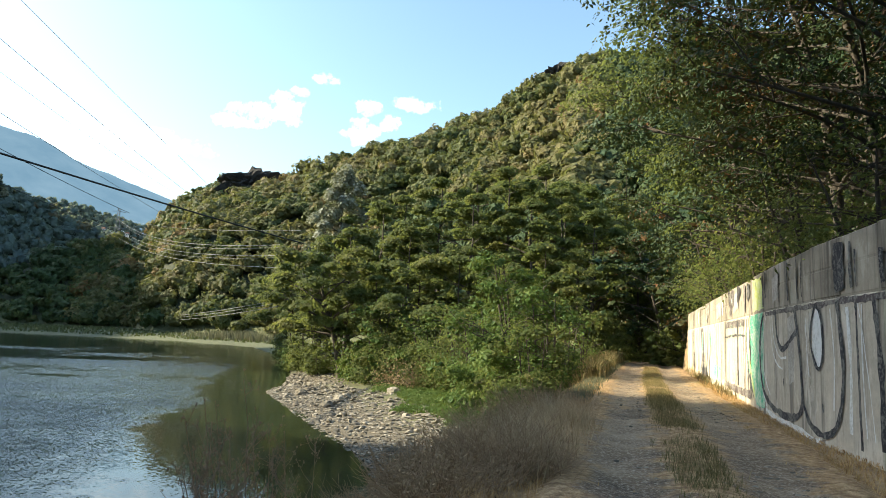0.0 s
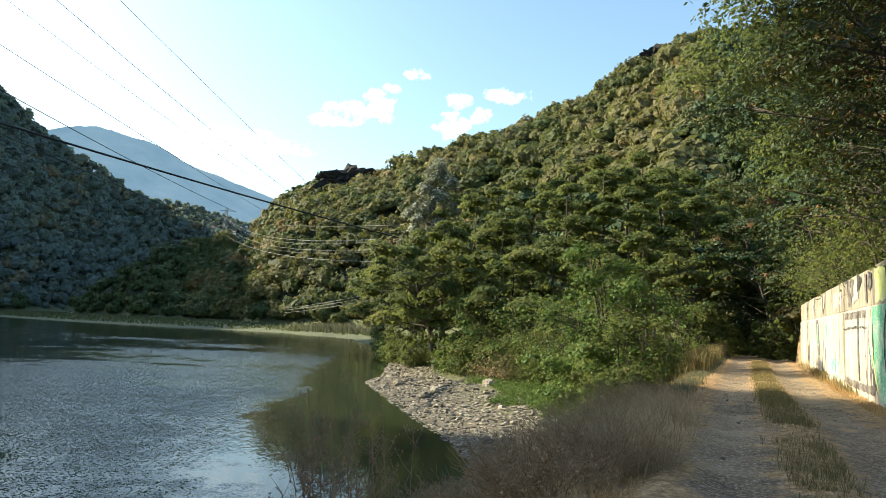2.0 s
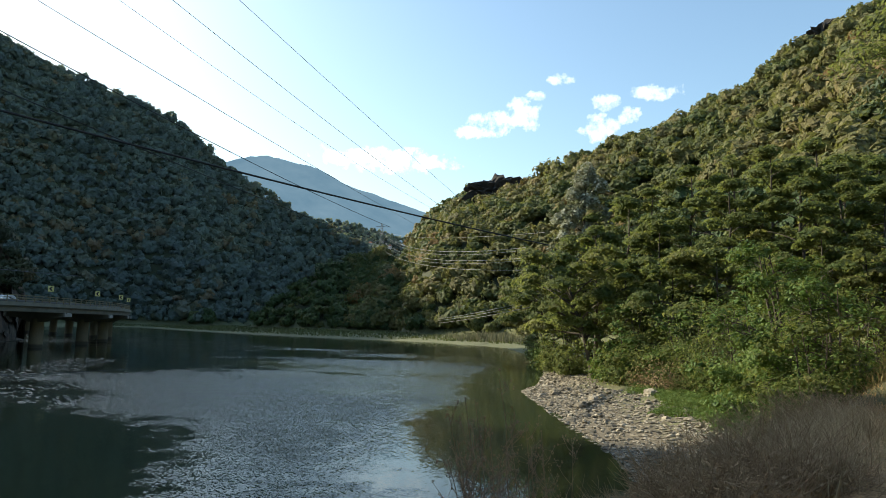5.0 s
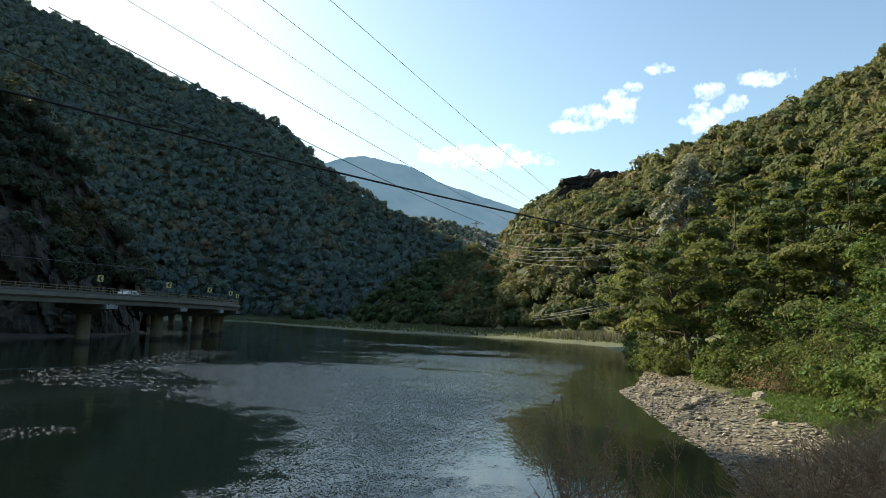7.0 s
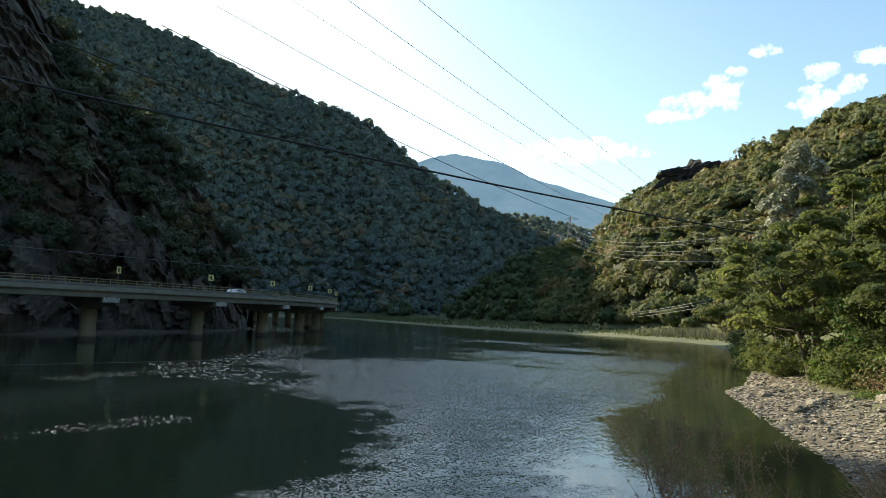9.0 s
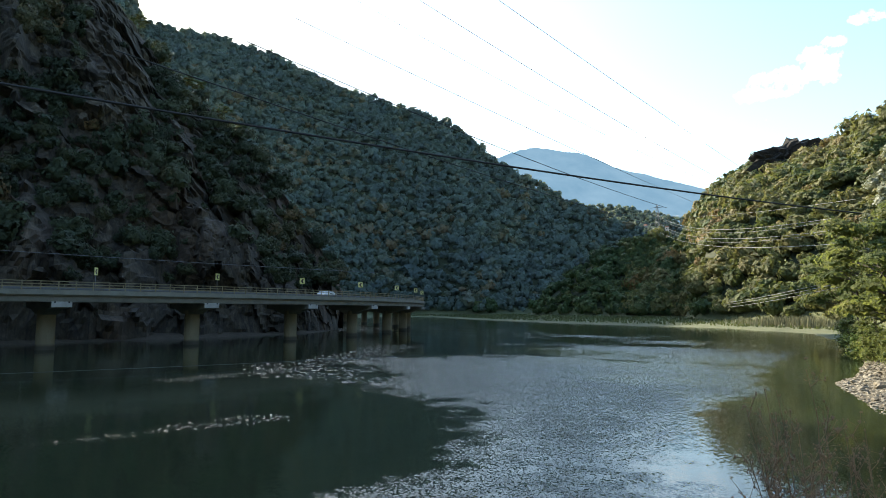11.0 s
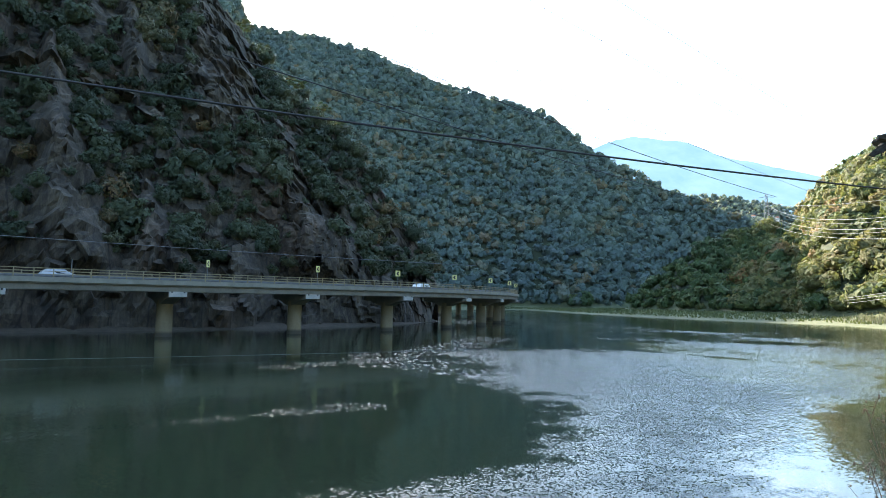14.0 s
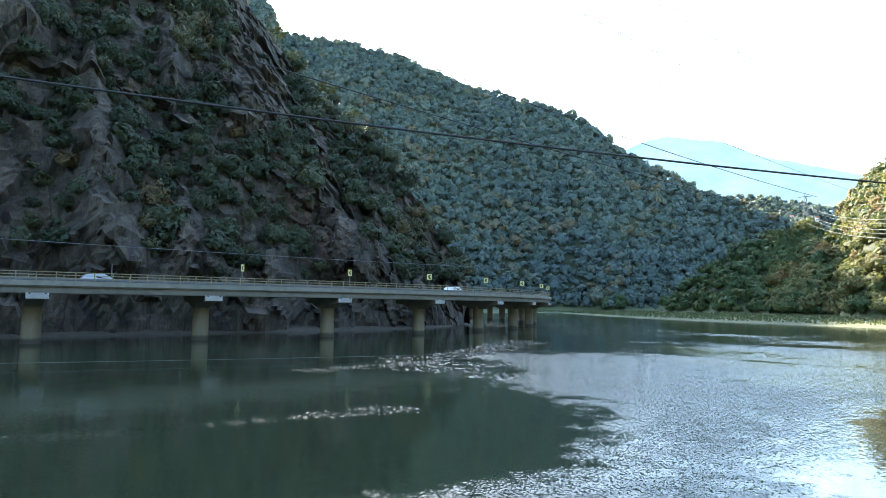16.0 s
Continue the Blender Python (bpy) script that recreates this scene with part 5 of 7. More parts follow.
WALL_S = np.concatenate(([0], np.cumsum(np.hypot(*np.diff(WALL_PTS, axis=0).T))))
JOINTS = np.concatenate([np.arange(0.0, WALL_S[-1] - 1.0, 2.95), [WALL_S[-1]]])
JOINT_XY = np.column_stack([np.interp(JOINTS, WALL_S, WALL_PTS[:, 0]), np.interp(JOINTS, WALL_S, WALL_PTS[:, 1])])


def wall_point(u, z, proud=0.0):
    k = int(np.clip(np.searchsorted(JOINTS, u) - 1, 0, len(JOINTS) - 2))
    a, b = JOINT_XY[k], JOINT_XY[k + 1]
    d = (b - a) / np.linalg.norm(b - a)
    p = a + (b - a) * (u - JOINTS[k]) / (JOINTS[k + 1] - JOINTS[k])
    p = p + np.array([-d[1], d[0]]) * (proud + 0.012)
    return (p[0], p[1], z)


def slab(name, u0, u1, z0, z1, back, mat, parent, gap=0.012, bev=0.018, depth=0.5):
    """One block of the wall between two places along it."""
    k = int(np.clip(np.searchsorted(JOINTS, (u0 + u1) / 2) - 1, 0, len(JOINTS) - 2))
    a, b = np.array(wall_point(u0 + 0.001, 0, -back)[:2]), np.array(wall_point(u1 - 0.001, 0, -back)[:2])
    d = (b - a) / np.linalg.norm(b - a)
    ln = np.linalg.norm(b - a) - 2 * gap
    c = (a + b) / 2 + np.array([d[1], -d[0]]) * depth / 2
    bm = bmesh.new()
    box(bm, (ln, depth, z1 - z0 - gap), (c[0], c[1], (z0 + z1) / 2), frame_at(c, d), bev)
    return part(name, bm, mat, parent)


def build_wall():
    wall = tagged(new("wall_graffiti"), "weathered concrete retaining wall covered in old graffiti", "wall", kind="structure")
    core = []
    for u in np.linspace(0, WALL_S[-1], 40):
        core.append(u)
    pts = np.array([wall_point(u, 2.6, -0.05) for u in core])
    sweep("core", ((0, 0), (0, WALL_TOP - 2.66), (0.42, WALL_TOP - 2.66), (0.42, 0)), pts, WALL_BLOCK, wall)
    rng = np.random.default_rng(3)
    for k in range(len(JOINTS) - 1):
        u0, u1 = JOINTS[k], JOINTS[k + 1]
        slab("panel", u0, u1, 2.7, 5.58, 0.0, WALL_CONCRETE, wall)
        mid = (u0 + u1) / 2
        for a, b in ((u0, mid), (mid, u1)):
            slab("block", a, b, 5.60, 6.12, 0.035 + 0.012 * rng.random(), WALL_BLOCK, wall)
            slab("block", a, b, 6.12, WALL_TOP + 0.03 * (rng.random() - 0.5), 0.04 + 0.014 * rng.random(), WALL_BLOCK, wall)
    return wall


GRAFFITI_WALL = build_wall()
LAYER = [0]


def stroke(path, width, mat, label, closed=False):
    """A sprayed line on the wall along places (u, z)."""
    LAYER[0] += 1
    proud = 0.004 + 0.0009 * (LAYER[0] % 14)
    P = np.array(path, float)
    Q = resample(P, 0.06)
    d = np.gradient(Q, axis=0)
    d /= np.linalg.norm(d, axis=1, keepdims=True) + 1e-9
    nrm = np.column_stack([-d[:, 1], d[:, 0]])
    w = width * (0.35 + 1.3 * fbm(np.column_stack([Q * 5.0, 0 * Q[:, :1]]), 4, LAYER[0]))
    Q = Q + 0.05 * (np.column_stack([fbm(np.column_stack([Q * 2.2, 0 * Q[:, :1] + c]), 3, LAYER[0]) for c in (0, 9)]) - 0.5)
    V = []
    for q, n, ww in zip(Q, nrm, w):
        for s in (-0.5, 0.5):
            e = q + n * ww * s
            V.append(wall_point(e[0], e[1], proud if e[1] < 5.585 else proud - 0.034))
    V = np.array(V)
    k = np.arange(len(Q) - 1) * 2
    F = np.column_stack([k, k + 1, k + 3, k + 2])
    link("paint_line", arrays_mesh("paint_line", [(V, F)]), mat, GRAFFITI_WALL, label)


def patch(outline, mat, label):
    """A sprayed field filling an outline of (u, z), in narrow upright strips."""
    LAYER[0] += 1
    P = np.array(outline, float)
    V, F = [], []
    us = np.arange(P[:, 0].min() + 0.01, P[:, 0].max(), 0.05)
    for k, u in enumerate(us):
        zs = []
        for a, b in zip(P, np.roll(P, -1, axis=0)):
            if (a[0] - u) * (b[0] - u) < 0:
                zs.append(a[1] + (b[1] - a[1]) * (u - a[0]) / (b[0] - a[0]))
        if len(zs) < 2:
            zs = [P[:, 1].mean(), P[:, 1].mean()]
        jit = 0.05 * (vnoise(np.array([[u * 7, 0, LAYER[0]]]))[0] - 0.5)
        for f in np.linspace(0, 1, 5):
            V.append(wall_point(u, min(zs) + (max(zs) - min(zs)) * f + jit, 0.003 + 0.0004 * (LAYER[0] % 14) - (0.034 if P[:, 1].min() > 5.585 else 0.0)))
    n = len(us)
    i, j = np.meshgrid(np.arange(n - 1), np.arange(4), indexing="ij")
    F = np.column_stack([(i * 5 + j).ravel(), (i * 5 + j + 1).ravel(), ((i + 1) * 5 + j + 1).ravel(), ((i + 1) * 5 + j).ravel()])
    link("paint_field", arrays_mesh("paint_field", [(np.array(V), F)]), mat, GRAFFITI_WALL, label)


patch(((32.7, 5.56), (30.75, 5.56), (31.2, 4.8), (31.16, 3.66), (30.8, 3.2), (32.0, 3.2), (33.4, 4.1), (33.55, 5.1)), SPRAY_GREEN, "green sprayed field")
patch(((32.6, 6.5), (31.2, 6.5), (30.9, 5.66), (32.6, 5.66)), SPRAY_YELLOW, "yellow-green sprayed field")
patch(((26.15, 5.45), (26.38, 5.17), (26.42, 4.77), (26.22, 4.45), (26.05, 4.35), (25.86, 4.54), (25.82, 5.01), (25.92, 5.35)), SPRAY_WHITE, "white sprayed field")
patch(((38.2, 5.52), (33.9, 5.52), (33.9, 5.30), (38.2, 5.30)), SPRAY_BROWN, "dark sprayed band")
patch(((43.4, 5.3), (42.6, 5.3), (42.6, 4.7), (43.4, 4.7)), SPRAY_GREEN, "teal sprayed field")
patch(((42.7, 4.0), (39.9, 3.9), (40.1, 3.3), (42.5, 3.3)), SPRAY_GREEN, "teal sprayed field")
patch(((48.0, 5.5), (46.6, 5.5), (46.2, 3.9), (47.2, 3.9)), SPRAY_BROWN, "brown stain of old paint")
stroke(((30.69, 5.52), (31.18, 5.16), (31.35, 4.47), (31.14, 3.79), (30.42, 3.42), (28.98, 3.28), (27.8, 3.28), (27.22, 3.46), (27.07, 3.73), (27.13, 4.24), (27.25, 4.82), (27.55, 5.52)), 0.17, SPRAY_BLACK, "black sprayed outline")
stroke(((30.3, 5.5), (30.75, 5.1), (30.9, 4.5), (30.7, 3.95), (30.0, 3.6)), 0.06, SPRAY_WHITE, "white sprayed line")
stroke(((29.26, 5.52), (29.17, 5.12), (29.02, 4.81), (28.63, 4.64), (28.08, 4.82), (27.44, 5.03)), 0.12, SPRAY_BLACK, "black sprayed curve")
stroke(((29.6, 5.4), (29.5, 4.9), (28.9, 4.45), (28.3, 4.5)), 0.05, SPRAY_WHITE, "white sprayed line")
stroke(((26.15, 5.51), (26.4, 5.17), (26.45, 4.77), (26.25, 4.45), (26.05, 4.31), (25.83, 4.54), (25.79, 5.01), (25.89, 5.35), (26.15, 5.51)), 0.09, SPRAY_BLACK, "black sprayed ring")
stroke(((27.04, 3.68), (26.61, 3.3), (25.89, 3.2), (25.32, 3.34), (24.99, 3.82), (24.88, 4.43), (24.99, 5.05), (25.11, 5.52)), 0.13, SPRAY_BLACK, "black sprayed outline")
stroke(((24.38, 5.5), (24.35, 5.04), (24.34, 4.29), (24.32, 3.2)), 0.07, SPRAY_BLACK, "black sprayed line")
stroke(((23.72, 5.51), (23.58, 4.72), (23.56, 3.3)), 0.15, SPRAY_BLACK, "black sprayed line")
stroke(((24.3, 5.5), (24.01, 4.47), (23.84, 3.4)), 0.03, SPRAY_WHITE, "white sprayed line")
stroke(((24.15, 5.4), (24.2, 4.6), (24.1, 3.4)), 0.04, SPRAY_WHITE, "white sprayed line")
stroke(((22.9, 5.5), (22.8, 4.6), (22.4, 3.3)), 0.10, SPRAY_BLACK, "black sprayed line")
stroke(((30.5, 5.50), (26.92, 5.49), (24.82, 5.50), (22.0, 5.50)), 0.10, SPRAY_BROWN, "dark sprayed band")
stroke(((33.5, 5.5), (33.62, 4.7), (33.3, 4.0), (32.4, 3.35)), 0.07, SPRAY_BLACK, "black sprayed outline")
stroke(((38.45, 6.4), (38.4, 5.2), (38.45, 3.3)), 0.06, SPRAY_BROWN, "dark sprayed line")
stroke(((32.9, 5.5), (33.15, 4.7), (32.9, 4.0), (32.2, 3.4)), 0.16, SPRAY_YELLOW, "yellow-green sprayed line")
stroke(((38.4, 5.0), (36.0, 5.05), (33.8, 5.02)), 0.07, SPRAY_BLACK, "black sprayed line")
stroke(((38.33, 3.4), (35.5, 3.34), (32.77, 3.4)), 0.20, SPRAY_BROWN, "dark sprayed band")
for u, w in ((34.6, 0.05), (36.6, 0.04), (39.6, 0.10), (41.3, 0.08), (44.8, 0.12), (45.6, 0.08), (49.5, 0.15), (51.5, 0.10), (53.5, 0.16)):
    stroke(((u, 5.4), (u + 0.1, 4.6), (u - 0.05, 3.4)), w, SPRAY_BROWN if w > 0.09 else SPRAY_GREEN, "faded sprayed line")
for u, z0, z1, w in ((35.2, 6.55, 6.2, 0.9), (37.2, 6.5, 6.25, 1.0), (33.3, 6.5, 6.05, 0.5), (25.0, 6.5, 5.7, 0.34), (24.6, 6.45, 5.7, 0.10), (22.3, 6.3, 5.65, 0.5), (28.2, 6.5, 5.7, 0.10), (29.0, 6.4, 5.7, 0.05)):
    stroke(((u, z0), (u + 0.04, (z0 + z1) / 2), (u - 0.03, z1)), w, SPRAY_BLACK, "black run of old paint")
# pale flaking edges beside the black outlines
for path, w in ((((30.95, 5.3), (31.5, 4.6), (31.3, 3.8), (30.5, 3.28)), 0.07), (((29.9, 5.45), (29.75, 4.7), (29.2, 4.3), (28.7, 4.25)), 0.05), (((25.45, 5.4), (25.3, 4.6), (25.4, 3.7)), 0.05), (((24.7, 5.4), (24.62, 4.5), (24.7, 3.4)), 0.12),
                ((( 26.75, 5.3), (26.7, 4.6), (26.6, 4.2)), 0.05), (((23.3, 5.4), (23.2, 4.5), (23.15, 3.4)), 0.14), (((30.6, 3.22), (29.0, 3.12), (27.6, 3.15), (26.0, 3.08)), 0.10), (((22.6, 5.3), (22.5, 4.2)), 0.08)):
    stroke(path, w, SPRAY_WHITE, "white flaking paint")
# holes as flat marks, the dark of their depth put into black paint
for u, z in ((28.6, 4.05), (25.9, 3.75)):
    stroke(((u, z), (u + 0.03, z - 0.06), (u - 0.02, z - 0.14)), 0.07, SPRAY_BLACK, "small hole, its dark depth painted as a black mark")
SPRAY_WASH = spray("grey_wash", (0.34, 0.31, 0.265), 0.8, (0.56, 0.52, 0.45))
for u, w, z0, z1 in ((34.2, 0.9, 5.2, 3.6), (36.2, 1.3, 5.0, 3.5), (39.2, 0.8, 5.5, 3.4), (41.6, 1.1, 5.5, 4.1), (44.2, 1.0, 5.4, 3.3), (47.5, 1.4, 5.2, 3.4), (50.6, 1.2, 5.5, 3.6), (36.0, 1.6, 6.45, 5.75), (40.5, 1.8, 6.4, 5.7), (45.0, 1.5, 6.5, 5.8), (29.4, 0.8, 6.4, 5.7), (27.9, 0.6, 5.4, 3.9)):
    patch(((u - w / 2, z0), (u + w / 2, z0 - 0.1), (u + w * 0.4, (z0 + z1) / 2), (u + w * 0.45, z1), (u - w * 0.3, z1 + 0.15), (u - w * 0.42, (z0 + z1) / 2)), SPRAY_WASH, "faded grey wash of old paint")
wear = np.random.default_rng(12)
for k in range(26):
    u, w = wear.uniform(31.5, 54.0), wear.choice((0.05, 0.08, 0.12, 0.2, 0.3))
    z0, z1 = ((6.5, 5.7), (6.3, 5.85), (5.5, 3.5), (5.3, 4.3), (4.3, 3.25))[k % 5]
    stroke(((u, z0), (u + wear.uniform(-0.15, 0.15), (z0 + z1) / 2), (u + wear.uniform(-0.1, 0.1), z1)), w, (SPRAY_BROWN, SPRAY_BLACK, SPRAY_BROWN, SPRAY_WHITE, SPRAY_GREEN)[(k * 3) % 5 if w > 0.06 else 1], "faded run of old paint")
for u, z0, z1, w in ((25.2, 6.5, 5.66, 0.22), (27.45, 6.5, 5.7, 0.07), (27.1, 6.4, 5.7, 0.06), (23.5, 6.2, 5.7, 0.12), (24.4, 6.3, 5.7, 0.05), (30.6, 6.55, 5.9, 0.2), (34.0, 6.5, 5.7, 0.3), (36.5, 6.55, 6.0, 0.4), (31.0, 6.5, 5.7, 0.12)):
    stroke(((u, z0), (u + 0.03, (z0 + z1) / 2), (u - 0.02, z1)), w, SPRAY_BLACK if w < 0.25 else SPRAY_BROWN, "dark run of paint")


# ---- trees that stand near ----
def ground_z(x, y):
    return float(height(np.array([x]), np.array([y]))[0])


def grow(rng, tall, spread, low, limbs, lean=(0, 0), twigs=3, thick=1.0, stems=1):
    """Trunk and limbs as tubes, and the tips that carry leaves; low: where the crown begins, 0..1."""
    trunk, branches, tips = [], [], []
    for st in range(stems):
        a0 = rng.uniform(0, 6.28)
        off = np.array([math.cos(a0), math.sin(a0), 0]) * (0.0 if stems == 1 else 0.25)
        n = 9
        t = np.linspace(0, 1, n)
        wob = np.cumsum(rng.normal(0, 0.035 * tall / n * 2, (n, 2)), axis=0)
        wob -= wob[0]
        out = (off[:2] * spread * 1.6 if stems > 1 else np.zeros(2)) + np.array(lean)
        P = np.column_stack([off[0] + wob[:, 0] + out[0] * t ** 1.3, off[1] + wob[:, 1] + out[1] * t ** 1.3, -0.3 + (tall * 0.93 + 0.3) * t])
        r0 = thick * 0.013 * tall + 0.03
        R = r0 * (1 - 0.88 * t) * (1 + 0.5 * np.exp(-t * 14))
        trunk.append(tube_arrays(P, R, 8))
        for k in range(max(3, limbs // stems)):
            f = low + (0.97 - low) * (k + rng.uniform(0.1, 0.9)) / max(3, limbs // stems)
            base = np.array([np.interp(f, t, P[:, c]) for c in range(3)])
            a = k * 2.4 + rng.uniform(-0.5, 0.5)
            prof = math.sin(math.pi * min(0.98, 0.22 + 0.78 * (f - low) / (1 - low))) ** 0.7
            ln = spread * prof * rng.uniform(0.65, 1.15) + 0.35
            rise = rng.uniform(0.10, 0.55) * ln
            tip = base + np.array([math.cos(a) * ln, math.sin(a) * ln, rise])
            midp = (base + tip) / 2 + np.array([0, 0, rng.uniform(-0.02, 0.16) * ln]) + rng.normal(0, 0.06 * ln, 3)
            q = np.linspace(0, 1, 6)[:, None]
            B = (1 - q) ** 2 * base + 2 * q * (1 - q) * midp + q ** 2 * tip
            rb = max(0.018, r0 * (1 - 0.85 * f) * 0.55)
            limb = [tube_arrays(B, rb * np.linspace(1, 0.25, 6), 5)]
            branches.append(limb)
            tips.append(tip)
            for w in range(twigs):
                g = rng.uniform(0.4, 0.95)
                s = np.array([np.interp(g, q[:, 0], B[:, c]) for c in range(3)])
                d = rng.normal(0, 1, 3) * np.array([1, 1, 0.5]) + np.array([math.cos(a), math.sin(a), 0.25])
                e = s + d / np.linalg.norm(d) * ln * rng.uniform(0.22, 0.5)
                limb.append(tube_arrays([s, (s + e) / 2 + [0, 0, 0.06 * ln], e], rb * np.array([0.4, 0.28, 0.12]), 4))
                tips.append(e)
        tips.append(P[-1])
    return trunk, branches, np.array(tips)


def leaf_cloud(rng, tips, n, sigma, flat, size, droop=0.12, boughs=True, inside=0.46):
    """n leaves in domed sprays about the tips, and, for trees that stand far off, the dense inside of each spray."""
    m = len(tips)
    own = rng.uniform(0.65, 1.3, m)
    w = own ** 2
    k = rng.choice(m, n, p=w / w.sum())
    a, r = rng.uniform(0, 6.283, n), np.sqrt(rng.uniform(0.0, 1.0, n)) * (1 + 0.12 * rng.normal(0, 1, n))
    rad = own[k] * sigma
    up = (1 - r * r) * flat * 1.1 + rng.normal(0, 0.16, n) * flat
    under = rng.random(n) < 0.18
    up = np.where(under, -0.5 * up, up)
    c = tips[k] + np.column_stack([np.cos(a) * r * rad, np.sin(a) * r * rad, (up - droop * r) * rad])
    mid = tips.mean(0)
    away = (tips[k] - mid) / (np.linalg.norm(tips[k] - mid, axis=1, keepdims=True) + 1e-6)
    nrm = np.column_stack([np.cos(a) * r * 0.8, np.sin(a) * r * 0.8, np.where(under, -0.4, 0.75)]) + 0.45 * away
    nrm /= np.linalg.norm(nrm, axis=1, keepdims=True)
    V, F = sprigs(c, nrm, np.full(n, size), rng, 0.36) if boughs else cards(c, nrm, np.full(n, size), rng, 0.36, 0.5)
    tone = np.clip(0.48 + 0.24 * rng.normal(0, 1, m), 0, 1)
    hue = np.repeat(np.clip(tone[k] + 0.1 * rng.normal(0, 1, n), 0, 1), F.shape[1])
    pieces, sp = [(V, F)], [hue]
    if inside:
        iv, jf = ico(1)
        for q in range(m):
            b = iv * (inside + 0.34 * fbm(iv * 1.9 + 7.0 * q, 2, 4) + rng.normal(0, 0.10, len(iv)))[:, None] * np.array([1, 1, 0.35 + 0.5 * flat]) * own[q] * sigma * 0.78
            pieces.append((b + tips[q], jf))
            # inside toned a little darker: crown shade put into its colour
            sp.append(np.full(len(b), max(0.0, tone[q] - 0.06)))
    return pieces, sp


def tree(name, label, x, y, tall, spread, leaves, size, mat, seed, low=0.25, limbs=16, lean=(0, 0), sigma=0.20, flat=0.34, stems=1, hue=0.0, category="tree", group="", thick=1.0, z=None, twigs=2, boughs=True):
    rng = np.random.default_rng(seed)
    trunk, branches, tips = grow(rng, tall, spread, low, limbs, lean, twigs, thick, stems)
    ob = tagged(new(name), label, category, group)
    ob.matrix_basis = pose(x, y, ground_z(x, y) if z is None else z)
    link("trunk", arrays_mesh("trunk", trunk, smooth=True), BARK, ob)
    for limb in branches:
        link("limb", arrays_mesh("limb", limb, smooth=True), BARK, ob)
    away = math.hypot(x, y)
    inside = (0.46 if category == "tree" else 0.20) if away > 46 else 0.22 if away > 27 and category == "bush" else 0.0
    boughs = boughs and away > 46
    if category in ("shrub", "bush"):      # these are leafy down to the ground
        tips = np.vstack([tips, tips * np.array([0.95, 0.95, 0.45]), tips * np.array([0.8, 0.8, 0.12])])
    pieces, sp = leaf_cloud(rng, tips, int(leaves * (1.25 if boughs else 0.75)), sigma * spread + 0.16, flat, size * (0.80 if boughs else 1.05), boughs=boughs, inside=inside)
    link("crown", arrays_mesh("crown", pieces, [np.clip(v + hue, 0, 1) for v in sp]), mat, ob)
    return ob


def by_az(az, d):
    return d * math.sin(radians(az)), d * math.cos(radians(az))


def plant(az, d, top_el, spread, seed, leaves=7000, size=0.165, mat=None, **kw):
    x, y = by_az(az, d)
    z = ground_z(x, y)
    top = EYE[2] + d * math.tan(radians(top_el))
    return tree(kw.pop("name", "locust_tree"), kw.pop("label", "slender locust tree with layered feathery green foliage"), x, y, max(2.0, top - z), spread, leaves, size, mat or LEAF_LOCUST, seed, **kw)


# locust grove on the point
GROVE = "locust grove on the point"
plant(-8.4, 57, 6.4, 5.2, 11, 7400, lean=(-2.6, -0.6), low=0.36, limbs=24, group=GROVE, thick=2.3, label="leaning old locust tree with a forked dark trunk", hue=0.12)
plant(-12.2, 79, 5.6, 4.0, 12, 5040, low=0.22, lean=(-1.6, -0.5), group=GROVE)
plant(-8.4, 63, 9.4, 3.8, 13, 5846, low=0.2, group=GROVE)
plant(-5.6, 66, 11.4, 4.2, 14, 6472, low=0.25, group=GROVE)
plant(-3.4, 61, 9.6, 3.6, 15, 5846, low=0.3, group=GROVE)
plant(-0.6, 66, 14.2, 4.4, 16, 6786, low=0.3, group=GROVE)
plant(2.2, 62, 12.6, 4.0, 17, 6264, low=0.25, group=GROVE)
plant(4.8, 66, 15.6, 4.6, 18, 7099, low=0.25, group=GROVE)
plant(7.6, 60, 12.6, 4.2, 19, 6472, low=0.2, group=GROVE)
plant(10.0, 66, 14.0, 4.4, 20, 6472, low=0.2, group=GROVE)
plant(12.6, 60, 11.0, 4.2, 21, 6472, low=0.12, group=GROVE)
plant(-5.9, 54, 5.2, 3.2, 22, 5220, low=0.10, size=0.15, group=GROVE)
plant(-2.0, 52, 6.6, 3.4, 23, 5846, low=0.12, size=0.15, group=GROVE)
plant(1.4, 50, 7.2, 3.6, 24, 5846, low=0.10, size=0.15, group=GROVE)
plant(8.6, 48, 8.6, 3.4, 25, 5846, low=0.08, size=0.15, group=GROVE)
plant(11.2, 52, 7.6, 3.4, 26, 5428, low=0.08, size=0.15, group=GROVE)
